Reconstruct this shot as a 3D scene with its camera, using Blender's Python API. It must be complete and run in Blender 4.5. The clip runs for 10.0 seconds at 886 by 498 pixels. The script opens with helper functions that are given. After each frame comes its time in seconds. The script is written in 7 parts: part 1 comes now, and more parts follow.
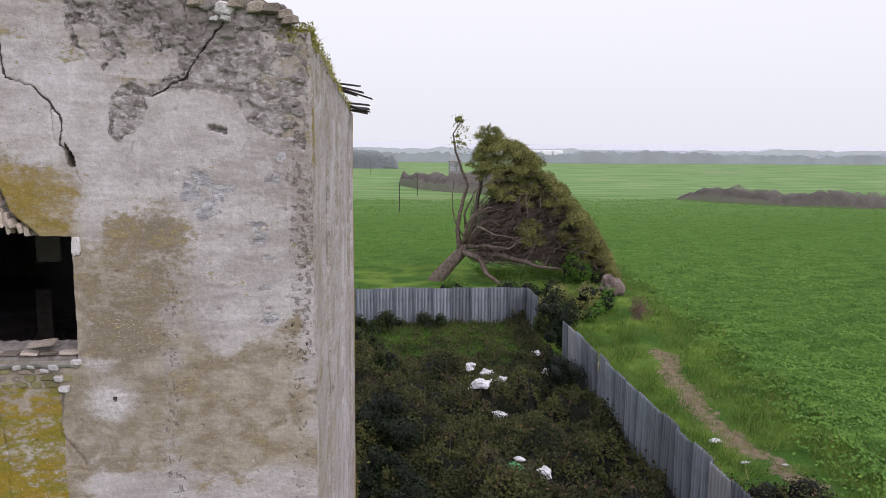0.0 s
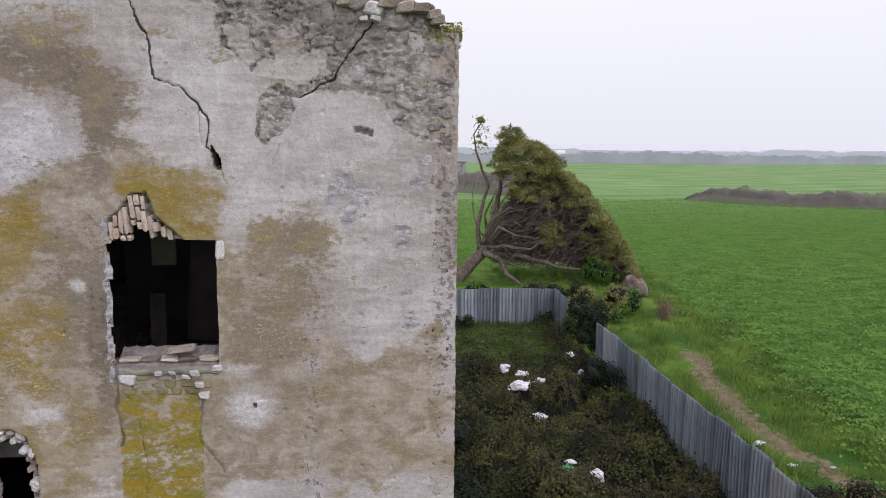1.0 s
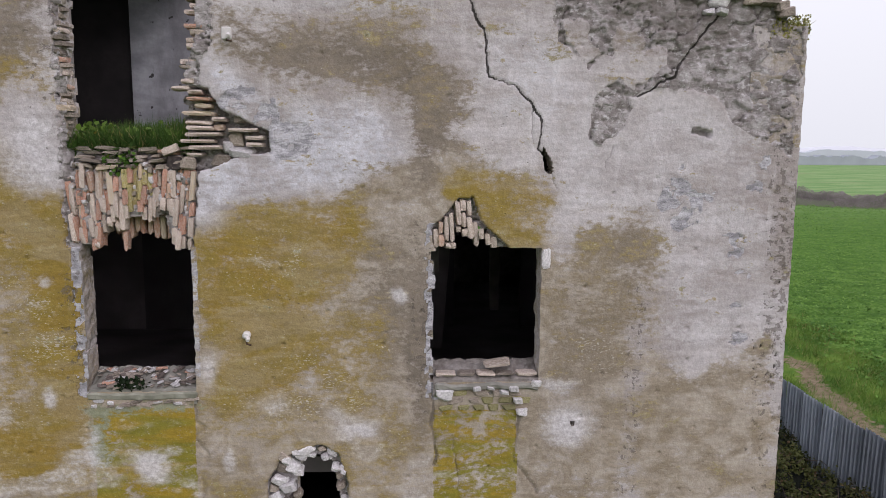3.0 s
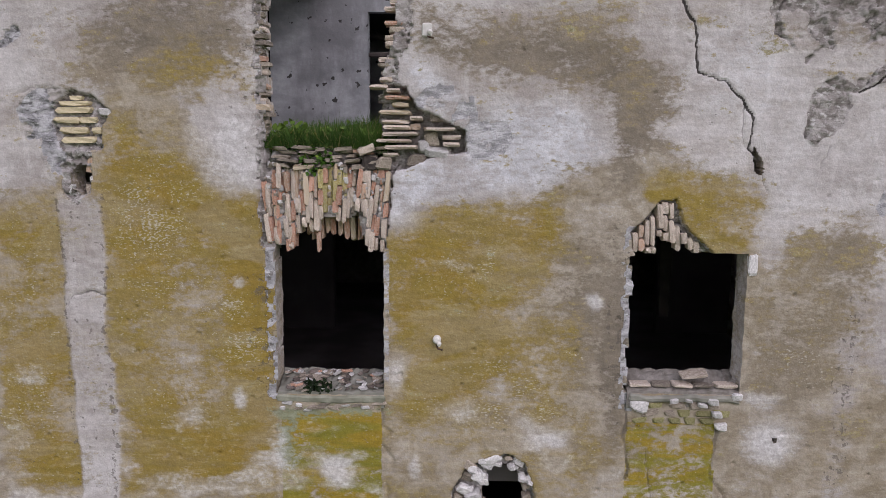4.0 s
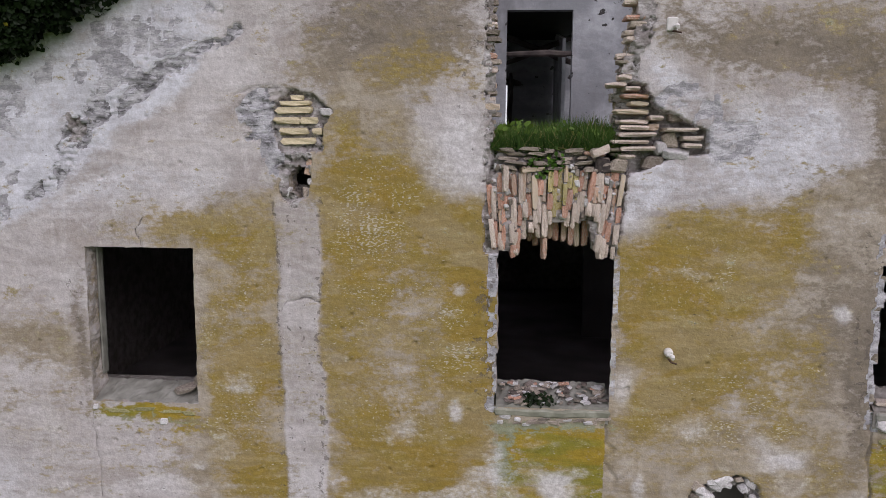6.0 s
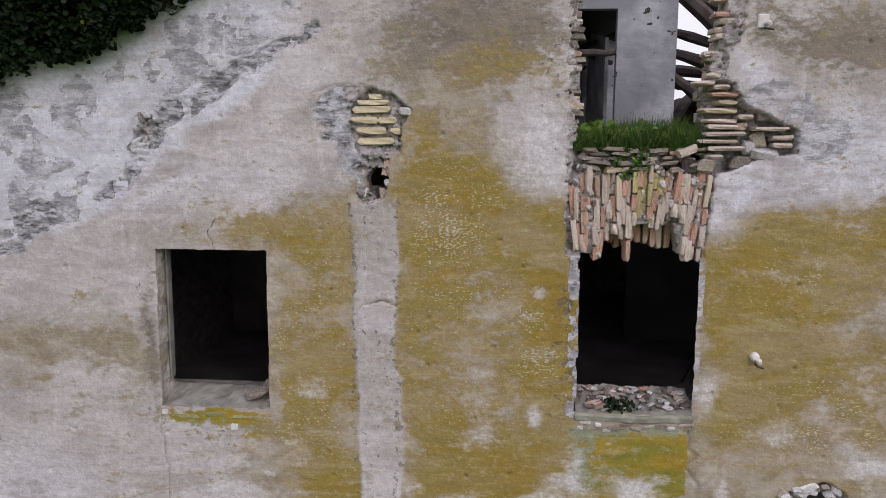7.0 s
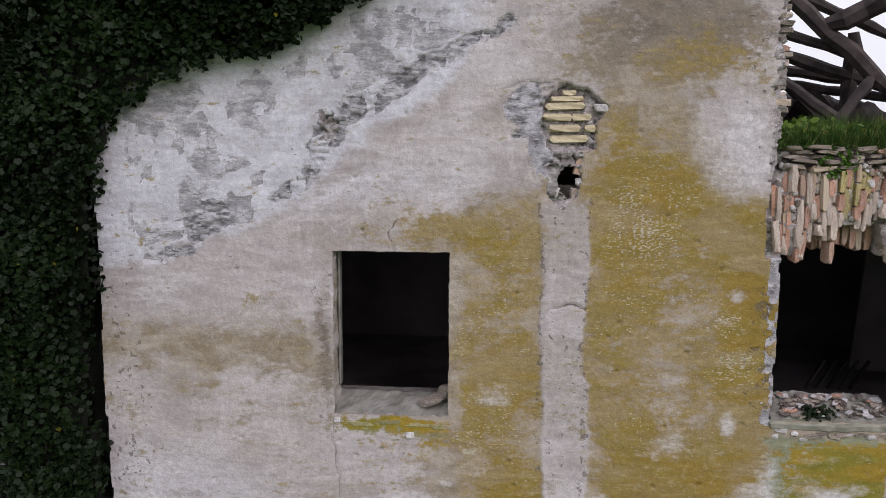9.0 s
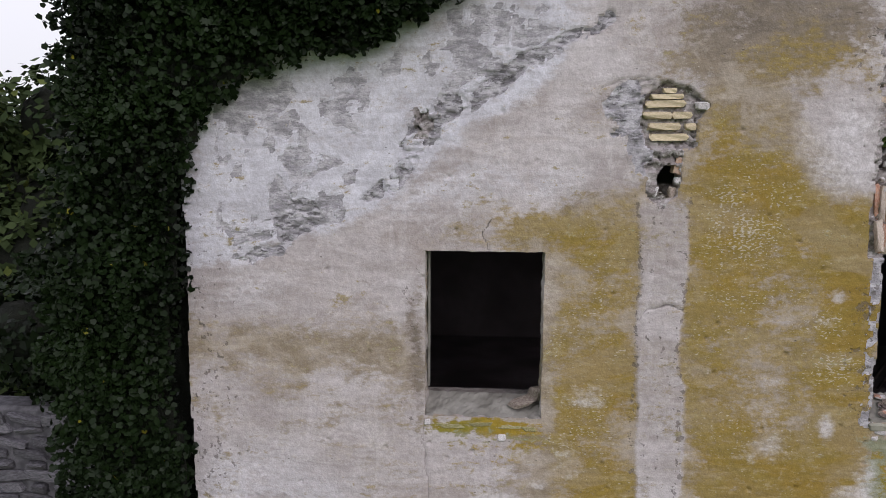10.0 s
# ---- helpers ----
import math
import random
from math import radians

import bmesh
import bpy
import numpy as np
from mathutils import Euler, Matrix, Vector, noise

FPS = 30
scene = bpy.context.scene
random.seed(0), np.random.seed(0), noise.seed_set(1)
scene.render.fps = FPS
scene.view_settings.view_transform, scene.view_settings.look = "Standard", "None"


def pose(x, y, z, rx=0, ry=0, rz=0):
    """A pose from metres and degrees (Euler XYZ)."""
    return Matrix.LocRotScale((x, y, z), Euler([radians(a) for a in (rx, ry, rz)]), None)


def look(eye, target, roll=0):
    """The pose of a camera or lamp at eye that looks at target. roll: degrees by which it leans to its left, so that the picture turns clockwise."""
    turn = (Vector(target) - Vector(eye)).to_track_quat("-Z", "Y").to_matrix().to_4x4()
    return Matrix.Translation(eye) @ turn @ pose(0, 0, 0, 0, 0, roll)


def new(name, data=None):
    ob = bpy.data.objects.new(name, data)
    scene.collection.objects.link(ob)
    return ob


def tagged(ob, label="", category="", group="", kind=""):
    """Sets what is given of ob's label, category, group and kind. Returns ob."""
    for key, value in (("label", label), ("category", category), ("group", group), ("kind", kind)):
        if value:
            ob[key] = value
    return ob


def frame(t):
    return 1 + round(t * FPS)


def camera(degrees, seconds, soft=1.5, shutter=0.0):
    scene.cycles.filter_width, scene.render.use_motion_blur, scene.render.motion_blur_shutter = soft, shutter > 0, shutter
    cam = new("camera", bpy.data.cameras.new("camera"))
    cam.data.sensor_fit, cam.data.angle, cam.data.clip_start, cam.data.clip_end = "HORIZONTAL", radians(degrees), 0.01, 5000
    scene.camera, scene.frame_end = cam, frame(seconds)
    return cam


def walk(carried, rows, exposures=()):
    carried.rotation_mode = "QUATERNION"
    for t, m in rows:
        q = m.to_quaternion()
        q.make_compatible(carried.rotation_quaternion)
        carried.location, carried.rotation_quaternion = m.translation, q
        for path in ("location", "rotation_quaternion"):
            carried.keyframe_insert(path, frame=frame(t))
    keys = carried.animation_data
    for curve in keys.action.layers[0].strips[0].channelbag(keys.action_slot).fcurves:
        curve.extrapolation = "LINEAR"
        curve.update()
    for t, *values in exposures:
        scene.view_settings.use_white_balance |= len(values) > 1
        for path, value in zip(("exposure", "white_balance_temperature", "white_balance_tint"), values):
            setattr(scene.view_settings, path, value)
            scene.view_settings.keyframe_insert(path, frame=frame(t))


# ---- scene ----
cam = camera(61.6, 10.0, soft=0.85)
METRES, EYE, TILT, LEAN, TURN = 9.5, 9.3, 0.0, 0.0, -6.2
ROWS = [
    (0.0, 0.0, 0.0, 0.0, 0.07, -8.02, -0.48),
    (0.5, -0.0753, 0.007, 0.0006, 0.06, -8.02, -0.52),
    (1.0, -0.144, 0.0122, 0.001, 0.06, -8.02, -0.53),
    (1.5, -0.2172, 0.0199, 0.0013, 0.06, -8.02, -0.53),
    (2.0, -0.2833, 0.0285, 0.0014, 0.07, -8.02, -0.52),
    (2.2, -0.3133, 0.0333, 0.0013, 0.45, -8.01, -0.51),
    (3.3, -0.4545, 0.0548, 0.0001, 3.83, -8.04, -0.42),
    (3.5, -0.4776, 0.0578, -0.0, 4.75, -8.05, -0.41),
    (4.0, -0.5358, 0.0633, -0.0007, 7.64, -8.07, -0.41),
    (4.5, -0.5803, 0.0663, -0.0015, 9.23, -8.04, -0.4),
    (5.0, -0.6107, 0.068, -0.0019, 10.03, -8.02, -0.4),
    (5.5, -0.658, 0.07, -0.0023, 10.47, -7.98, -0.41),
    (5.7, -0.6751, 0.0702, -0.0023, 10.37, -7.96, -0.43),
    (6.8, -0.7555, 0.0709, -0.0034, 10.35, -7.89, -0.40),
    (7.0, -0.7654, 0.0712, -0.0036, 10.45, -7.87, -0.36),
    (7.5, -0.8116, 0.0697, -0.0045, 10.42, -7.83, -0.36),
    (8.0, -0.8422, 0.0686, -0.0049, 10.43, -7.84, -0.35),
    (8.5, -0.889, 0.0668, -0.0069, 10.36, -7.74, -0.37),
    (9.0, -0.9195, 0.0653, -0.0076, 10.38, -7.72, -0.37),
    (9.5, -0.9652, 0.062, -0.008, 10.34, -7.77, -0.37),
    (10.0, -0.9954, 0.0593, -0.0086, 10.33, -7.78, -0.36),
]
walk(cam, [(t, pose(0, 0, EYE, TILT, LEAN, TURN) @ pose(METRES * x, METRES * y, METRES * z, 90 + pitch, roll, yaw)) for t, x, y, z, yaw, pitch, roll in ROWS], exposures=[(0.0, 0.02, 6150, 28), (10.0, 0.02, 6150, 28)])

# ---- world and light: a bright overcast sky ----
world = bpy.data.worlds.new("overcast_sky")
scene.world = world
world.use_nodes = True
wt = world.node_tree
wt.nodes.clear()


def wnode(kind, **settings):
    n = wt.nodes.new(kind)
    for key, value in settings.items():
        n.inputs[key].default_value = value
    return n


sky = wt.nodes.new("ShaderNodeTexSky")
sky.sky_type = "NISHITA"
sky.sun_disc = False
sky.sun_elevation, sky.sun_rotation = radians(30), radians(148)
sky.air_density, sky.dust_density = 2.0, 6.0
coord = wt.nodes.new("ShaderNodeTexCoord")
split = wt.nodes.new("ShaderNodeSeparateXYZ")
wt.links.new(coord.outputs["Generated"], split.inputs[0])
# luminance of an overcast sky: zenith about three times the horizon
lift = wt.nodes.new("ShaderNodeMapRange")
lift.inputs["From Min"].default_value, lift.inputs["From Max"].default_value = 0.0, 1.0
lift.inputs["To Min"].default_value, lift.inputs["To Max"].default_value = 0.86, 1.40
wt.links.new(split.outputs[2], lift.inputs["Value"])
cloud_uv = wt.nodes.new("ShaderNodeMapping")
cloud_uv.inputs["Scale"].default_value = (1.0, 1.0, 5.0)
wt.links.new(coord.outputs["Generated"], cloud_uv.inputs[0])
clouds = wnode("ShaderNodeTexNoise", Scale=2.2, Detail=4.0, Roughness=0.5)
wt.links.new(cloud_uv.outputs[0], clouds.inputs["Vector"])
tone = wt.nodes.new("ShaderNodeMix")
tone.data_type = "RGBA"
tone.inputs[6].default_value = (0.945, 0.985, 0.985, 1)
tone.inputs[7].default_value = (1.0, 1.03, 1.0, 1)
wt.links.new(clouds.outputs["Fac"], tone.inputs[0])
low_sky = wt.nodes.new("ShaderNodeMapRange")
low_sky.inputs["From Min"].default_value, low_sky.inputs["From Max"].default_value = 0.10, 0.45
wt.links.new(split.outputs[2], low_sky.inputs["Value"])
haze = wt.nodes.new("ShaderNodeMix")
haze.data_type = "RGBA"
haze.inputs[6].default_value = (0.955, 1.025, 0.965, 1)
wt.links.new(low_sky.outputs[0], haze.inputs[0])
wt.links.new(tone.outputs[2], haze.inputs[7])
grey = wt.nodes.new("ShaderNodeVectorMath")
grey.operation = "SCALE"
wt.links.new(haze.outputs[2], grey.inputs[0])
wt.links.new(lift.outputs[0], grey.inputs["Scale"])
blue = wt.nodes.new("ShaderNodeVectorMath")
blue.operation = "SCALE"
blue.inputs["Scale"].default_value = 0.1
wt.links.new(sky.outputs[0], blue.inputs[0])
blend = wt.nodes.new("ShaderNodeMix")
blend.data_type = "RGBA"
blend.inputs[0].default_value = 0.06
wt.links.new(grey.outputs[0], blend.inputs[6])
wt.links.new(blue.outputs[0], blend.inputs[7])
back = wt.nodes.new("ShaderNodeBackground")
back.inputs["Strength"].default_value = 1.0
wt.links.new(blend.outputs[2], back.inputs["Color"])
wout = wt.nodes.new("ShaderNodeOutputWorld")
wt.links.new(back.outputs[0], wout.inputs[0])

sun = new("sun", bpy.data.lights.new("sun", "SUN"))
sun.data.energy, sun.data.angle, sun.data.color = 1.0, radians(35), (1.0, 0.97, 0.94)
sun.matrix_world = look((12, -20, 26), (-5, 7, 8))


# ---- noise on arrays ----
def lattice(ix, iy, seed):
    h = (ix.astype(np.int64) * 374761393 + iy.astype(np.int64) * 668265263 + seed * 982451653) & 0x7FFFFFFF
    h = ((h ^ (h >> 13)) * 1274126177) & 0x7FFFFFFF
    h = ((h ^ (h >> 16)) * 374761393) & 0x7FFFFFFF
    return (h ^ (h >> 15)) % 65536 / 65535.0


def vnoise(x, y, seed=0):
    ix, iy = np.floor(x), np.floor(y)
    fx, fy = x - ix, y - iy
    fx, fy = fx * fx * (3 - 2 * fx), fy * fy * (3 - 2 * fy)
    a, b = lattice(ix, iy, seed), lattice(ix + 1, iy, seed)
    c, d = lattice(ix, iy + 1, seed), lattice(ix + 1, iy + 1, seed)
    return (a * (1 - fx) + b * fx) * (1 - fy) + (c * (1 - fx) + d * fx) * fy


def fbm(x, y, octaves=4, seed=0):
    total, size, norm = 0.0, 1.0, 0.0
    for k in range(octaves):
        total = total + size * vnoise(x * 2 ** k, y * 2 ** k, seed + 17 * k)
        norm += size
        size *= 0.5
    return total / norm


def cells(x, y, seed=0):
    """Distance to the nearest seed, gap to the second, and a random number of the cell."""
    ix, iy = np.floor(x), np.floor(y)
    d1, d2, who = np.full(x.shape, 9.0), np.full(x.shape, 9.0), np.zeros(x.shape)
    for a in (-1, 0, 1):
        for b in (-1, 0, 1):
            jx, jy = ix + a, iy + b
            px, py = jx + lattice(jx, jy, seed), jy + lattice(jx, jy, seed + 5)
            d = np.hypot(px - x, py - y)
            near = d < d1
            d2 = np.where(near, d1, np.minimum(d2, d))
            who = np.where(near, lattice(jx, jy, seed + 9), who)
            d1 = np.where(near, d, d1)
    return d1, d2 - d1, who


def step(lo, hi, v):
    u = np.clip((v - lo) / (hi - lo), 0, 1)
    return u * u * (3 - 2 * u)


def inside(x, z, corners):
    """Which points lie in a polygon."""
    hit = np.zeros(x.shape, bool)
    n = len(corners)
    for k in range(n):
        (x0, z0), (x1, z1) = corners[k], corners[(k + 1) % n]
        cross = (z0 > z) != (z1 > z)
        hit ^= cross & (x < (x1 - x0) * (z - z0) / ((z1 - z0) or 1e-9) + x0)
    return hit


def blob(x, z, cx, cz, rx, rz, soft=0.6):
    """1 in the middle of an ellipse, 0 outside."""
    d = np.sqrt(((x - cx) / rx) ** 2 + ((z - cz) / rz) ** 2)
    return 1 - step(1 - soft, 1 + soft, d)


def near_line(x, z, line):
    """Distance to a chain of points."""
    best = np.full(x.shape, 99.0)
    for (x0, z0), (x1, z1) in zip(line, line[1:]):
        dx, dz = x1 - x0, z1 - z0
        u = np.clip(((x - x0) * dx + (z - z0) * dz) / (dx * dx + dz * dz), 0, 1)
        best = np.minimum(best, np.hypot(x - x0 - u * dx, z - z0 - u * dz))
    return best


# ---- materials ----
class Shader:
    """A small hand for building node materials."""

    def __init__(self, name, rough=0.9, metal=0.0, spec=0.3):
        self.m = bpy.data.materials.new(name)
        self.m.use_nodes = True
        self.t = self.m.node_tree
        self.b = self.t.nodes["Principled BSDF"]
        self.b.inputs["Roughness"].default_value = rough
        self.b.inputs["Metallic"].default_value = metal
        self.b.inputs["Specular IOR Level"].default_value = spec
        self.co = self.t.nodes.new("ShaderNodeTexCoord").outputs["Object"]

    def put(self, value, socket):
        if isinstance(value, bpy.types.NodeSocket):
            self.t.links.new(value, socket)
        else:
            socket.default_value = (*value, 1) if isinstance(value, tuple) and len(value) == 3 and socket.type == "RGBA" else value

    def scaled(self, sx, sy, sz):
        n = self.t.nodes.new("ShaderNodeMapping")
        n.inputs["Scale"].default_value = (sx, sy, sz)
        self.put(self.co, n.inputs[0])
        return n.outputs[0]

    def noise(self, scale, detail=5.0, rough=0.55, at=None, warp=0.0):
        n = self.t.nodes.new("ShaderNodeTexNoise")
        n.inputs["Scale"].default_value, n.inputs["Detail"].default_value = scale, detail
        n.inputs["Roughness"].default_value, n.inputs["Distortion"].default_value = rough, warp
        self.put(at or self.co, n.inputs["Vector"])
        return n.outputs["Fac"]

    def voronoi(self, scale, feature="F1", at=None):
        n = self.t.nodes.new("ShaderNodeTexVoronoi")
        n.feature = feature
        n.inputs["Scale"].default_value = scale
        self.put(at or self.co, n.inputs["Vector"])
        return n.outputs["Distance"]

    def warped(self, scale, amount, squash=1.0):
        """Object coordinates bent by noise."""
        n = self.t.nodes.new("ShaderNodeTexNoise")
        n.inputs["Scale"].default_value, n.inputs["Detail"].default_value = scale, 3.0
        self.put(self.co, n.inputs["Vector"])
        v = self.t.nodes.new("ShaderNodeVectorMath")
        v.operation = "MULTIPLY_ADD"
        self.put(n.outputs["Color"], v.inputs[0])
        v.inputs[1].default_value = (amount, amount, amount)
        self.put(self.scaled(1.0, 1.0, squash), v.inputs[2])
        return v.outputs[0]

    def attr(self, name):
        n = self.t.nodes.new("ShaderNodeAttribute")
        n.attribute_name = name
        return n.outputs["Fac"]

    def random(self):
        return self.t.nodes.new("ShaderNodeObjectInfo").outputs["Random"]

    def island(self):
        return self.t.nodes.new("ShaderNodeNewGeometry").outputs["Random Per Island"]

    def maths(self, op, a, b=0.0):
        n = self.t.nodes.new("ShaderNodeMath")
        n.operation = op
        self.put(a, n.inputs[0])
        self.put(b, n.inputs[1])
        return n.outputs[0]

    def ramp(self, v, lo, hi, a=0.0, b=1.0):
        n = self.t.nodes.new("ShaderNodeMapRange")
        n.interpolation_type = "SMOOTHSTEP"
        self.put(v, n.inputs["Value"])
        for key, val in (("From Min", lo), ("From Max", hi), ("To Min", a), ("To Max", b)):
            n.inputs[key].default_value = val
        return n.outputs[0]

    def mix(self, f, a, b, how="MIX"):
        n = self.t.nodes.new("ShaderNodeMix")
        n.data_type, n.blend_type = "RGBA", how
        self.put(f, n.inputs[0])
        self.put(a, n.inputs[6])
        self.put(b, n.inputs[7])
        return n.outputs[2]

    def bump(self, height, strength=0.5, distance=0.01):
        n = self.t.nodes.new("ShaderNodeBump")
        n.inputs["Strength"].default_value, n.inputs["Distance"].default_value = strength, distance
        self.put(height, n.inputs["Height"])
        self.put(n.outputs[0], self.b.inputs["Normal"])

    def done(self, colour):
        self.put(colour, self.b.inputs["Base Color"])
        return self.m


def smeared(name, dark, light, scale=12.0, vary=0.25):
    """Fired clay with smears of old mortar and sooty hollows."""
    s = Shader(name, 0.93, 0.0, 0.15)
    coarse, grain, smear = s.noise(scale, 5.0), s.noise(scale * 5, 4.0, 0.6), s.noise(scale * 0.9, 7.0, 0.65, None, 0.4)
    c = s.mix(s.ramp(coarse, 0.38, 0.62), dark, light)
    c = s.mix(1.0, c, s.mix(s.random(), (1 - vary,) * 3, (1 + vary,) * 3), "MULTIPLY")
    c = s.mix(s.ramp(smear, 0.52, 0.60, 0.0, 0.6), c, (0.60, 0.545, 0.50))
    c = s.mix(s.ramp(grain, 0.60, 0.72, 0.0, 0.5), c, (0.16, 0.12, 0.095))
    s.bump(s.maths("ADD", smear, s.maths("MULTIPLY", grain, 0.6)), 0.7, 0.012)
    return s.done(c)


def surface(name, dark, light, scale=6.0, rough=0.9, bump=0.4, dist=0.01, metal=0.0, vary=0.25, island=False, fine=8.0, spec=0.3):
    """Two colours by a coarse and a fine noise, tinted from piece to piece."""
    s = Shader(name, rough, metal, spec)
    coarse, grain = s.noise(scale, 5.0), s.noise(scale * fine, 4.0)
    c = s.mix(s.ramp(coarse, 0.3, 0.7), dark, light)
    c = s.mix(s.ramp(grain, 0.25, 0.75, 0.0, 0.45), c, dark)
    r = s.island() if island else s.random()
    c = s.mix(1.0, c, s.mix(r, (1 - vary,) * 3, (1 + vary,) * 3), "MULTIPLY")
    s.bump(s.maths("ADD", coarse, s.maths("MULTIPLY", grain, 0.5)), bump, dist)
    return s.done(c)


def plaster_material():
    s = Shader("weathered_plaster", 0.95, 0.0, 0.12)
    macro = s.noise(0.8, 6.0, 0.55, None, 0.6)
    patch = s.noise(3.6, 9.0, 0.6, s.scaled(1.0, 1.0, 1.35), 0.5)
    streak = s.noise(2.4, 9.0, 0.62, s.scaled(0.4, 1.0, 2.3), 0.5)
    dashes = s.noise(9.0, 6.0, 0.62, s.scaled(0.42, 1.0, 2.2), 0.3)
    runs = s.noise(2.6, 7.0, 0.6, s.scaled(2.6, 2.0, 0.38), 0.4)
    fine, grit = s.noise(24.0, 5.0, 0.62), s.noise(75.0, 2.0, 0.5)

    def centred(v, k):
        return s.maths("MULTIPLY", s.maths("SUBTRACT", v, 0.5), k)

    grime = s.noise(1.5, 9.0, 0.64, s.scaled(0.75, 1.0, 1.5), 0.5)
    grain = s.noise(21.0, 6.0, 0.72, s.scaled(0.75, 1.0, 1.35), 0.2)
    ragged = s.maths("ADD", s.maths("ADD", centred(patch, 1.5), centred(streak, 0.8)), s.maths("ADD", s.maths("ADD", centred(grain, 1.7), centred(grime, 1.0)), centred(dashes, 0.6)))

    def mask(name, lo, hi, amount=1.0, edge=ragged):
        return s.ramp(s.maths("ADD", s.attr(name), s.maths("MULTIPLY", edge, amount)), lo, hi)

    def stain(c, name, colour, wash=0.45, core=0.9, amount=1.0):
        """A soft wash and, inside it, a core with a ragged edge."""
        c = s.mix(s.maths("MULTIPLY", mask(name, 0.0, 0.85, amount * 0.7), wash), c, colour)
        return s.mix(s.maths("MULTIPLY", mask(name, 0.28, 0.74, amount), core), c, colour)

    c = s.mix(s.ramp(macro, 0.36, 0.66), (0.398, 0.364, 0.352), (0.552, 0.522, 0.520))
    c = s.mix(s.ramp(grime, 0.47, 0.60, 0.0, 0.55), c, (0.345, 0.302, 0.272))
    c = s.mix(s.ramp(patch, 0.50, 0.56, 0.0, 0.30), c, (0.64, 0.62, 0.62))
    c = s.mix(s.ramp(streak, 0.50, 0.66, 0.0, 0.34), c, (0.325, 0.283, 0.253))
    c = s.mix(s.ramp(runs, 0.56, 0.68, 0.0, 0.30), c, (0.67, 0.65, 0.655))
    c = stain(c, "lime", s.mix(s.ramp(patch, 0.38, 0.62), (0.548, 0.556, 0.605), (0.672, 0.684, 0.742)), 0.5, 0.6)
    tan = s.mix(s.ramp(patch, 0.40, 0.62), (0.385, 0.335, 0.265), (0.255, 0.208, 0.140))
    tan = s.mix(s.ramp(dashes, 0.54, 0.68, 0.0, 0.3), tan, (0.43, 0.39, 0.33))
    tan = s.mix(s.ramp(grain, 0.53, 0.66, 0.0, 0.5), tan, (0.46, 0.42, 0.36))
    c = stain(c, "tan", tan, 0.6, 0.8)
    c = stain(c, "dirt", s.mix(s.ramp(patch, 0.36, 0.64), (0.155, 0.130, 0.102), (0.255, 0.218, 0.178)), 0.5, 0.8)
    ochre = s.mix(s.ramp(patch, 0.38, 0.62), (0.262, 0.172, 0.016), (0.268, 0.196, 0.036))
    ochre = s.mix(s.ramp(streak, 0.47, 0.58, 0.0, 0.5), ochre, (0.262, 0.202, 0.078))
    ochre = s.mix(s.ramp(grime, 0.50, 0.58, 0.0, 0.45), ochre, (0.335, 0.272, 0.165))
    ochre = s.mix(s.ramp(dashes, 0.57, 0.66, 0.0, 0.3), ochre, (0.36, 0.30, 0.19))
    ochre = s.mix(s.ramp(grain, 0.54, 0.66, 0.0, 0.45), ochre, (0.38, 0.32, 0.20))
    c = stain(c, "ochre", ochre, 0.55, 0.8)
    c = s.mix(mask("moss", 0.30, 0.74, 1.1), c, s.mix(s.ramp(streak, 0.42, 0.58), (0.215, 0.195, 0.032), (0.305, 0.215, 0.030)))
    c = s.mix(mask("green", 0.35, 0.7, 0.9), c, (0.255, 0.270, 0.180))
    c = s.mix(s.maths("MULTIPLY", mask("spot", 0.12, 0.95, 0.6), 0.85), c, s.mix(s.ramp(fine, 0.35, 0.65), (0.535, 0.515, 0.52), (0.665, 0.65, 0.66)))
    # pale specks of lime that show through the film of lichen
    grains = s.noise(46.0, 2.0, 0.5, s.scaled(0.8, 1.0, 1.7))
    speck = s.ramp(s.maths("ADD", grains, s.maths("ADD", s.maths("MULTIPLY", s.attr("fleck"), 0.13), centred(patch, 0.5))), 0.735, 0.785)
    c = s.mix(s.maths("MULTIPLY", speck, 0.65), c, (0.54, 0.505, 0.44))
    # a grey undercoat where only the finish has gone
    coat = s.mix(s.ramp(s.noise(9.0, 7.0, 0.62, s.scaled(1.0, 1.0, 1.8)), 0.40, 0.60), (0.335, 0.328, 0.345), (0.53, 0.523, 0.545))
    combed = s.noise(22.0, 6.0, 0.7, s.scaled(0.6, 1.0, 2.2), 0.3)
    coat = s.mix(s.ramp(combed, 0.54, 0.66, 0.0, 0.55), coat, (0.20, 0.193, 0.205))
    torn = s.maths("MULTIPLY", s.ramp(s.noise(15.0, 6.0, 0.7, s.scaled(0.7, 1.0, 1.9), 0.4), 0.52, 0.62), s.attr("scar"))
    # dark dashes paint the small shadows under the torn ledges
    coat = s.mix(s.maths("MULTIPLY", torn, 0.75), coat, (0.135, 0.128, 0.135))
    coat = s.mix(s.ramp(s.attr("joint_shade"), 0.25, 0.9, 0.0, 0.75), coat, (0.15, 0.145, 0.15))
    c = s.mix(s.ramp(s.maths("ADD", s.attr("coat"), s.maths("MULTIPLY", ragged, 0.28)), 0.45, 0.55), c, coat)
    stone = s.mix(s.ramp(s.noise(7.0, 7.0, 0.62, None, 0.4), 0.42, 0.58), (0.235, 0.212, 0.200), (0.40, 0.375, 0.365))
    stone = s.mix(s.ramp(s.noise(15.0, 5.0, 0.6, s.scaled(1.0, 1.0, 1.6)), 0.55, 0.64, 0.0, 0.8), stone, (0.55, 0.535, 0.53))
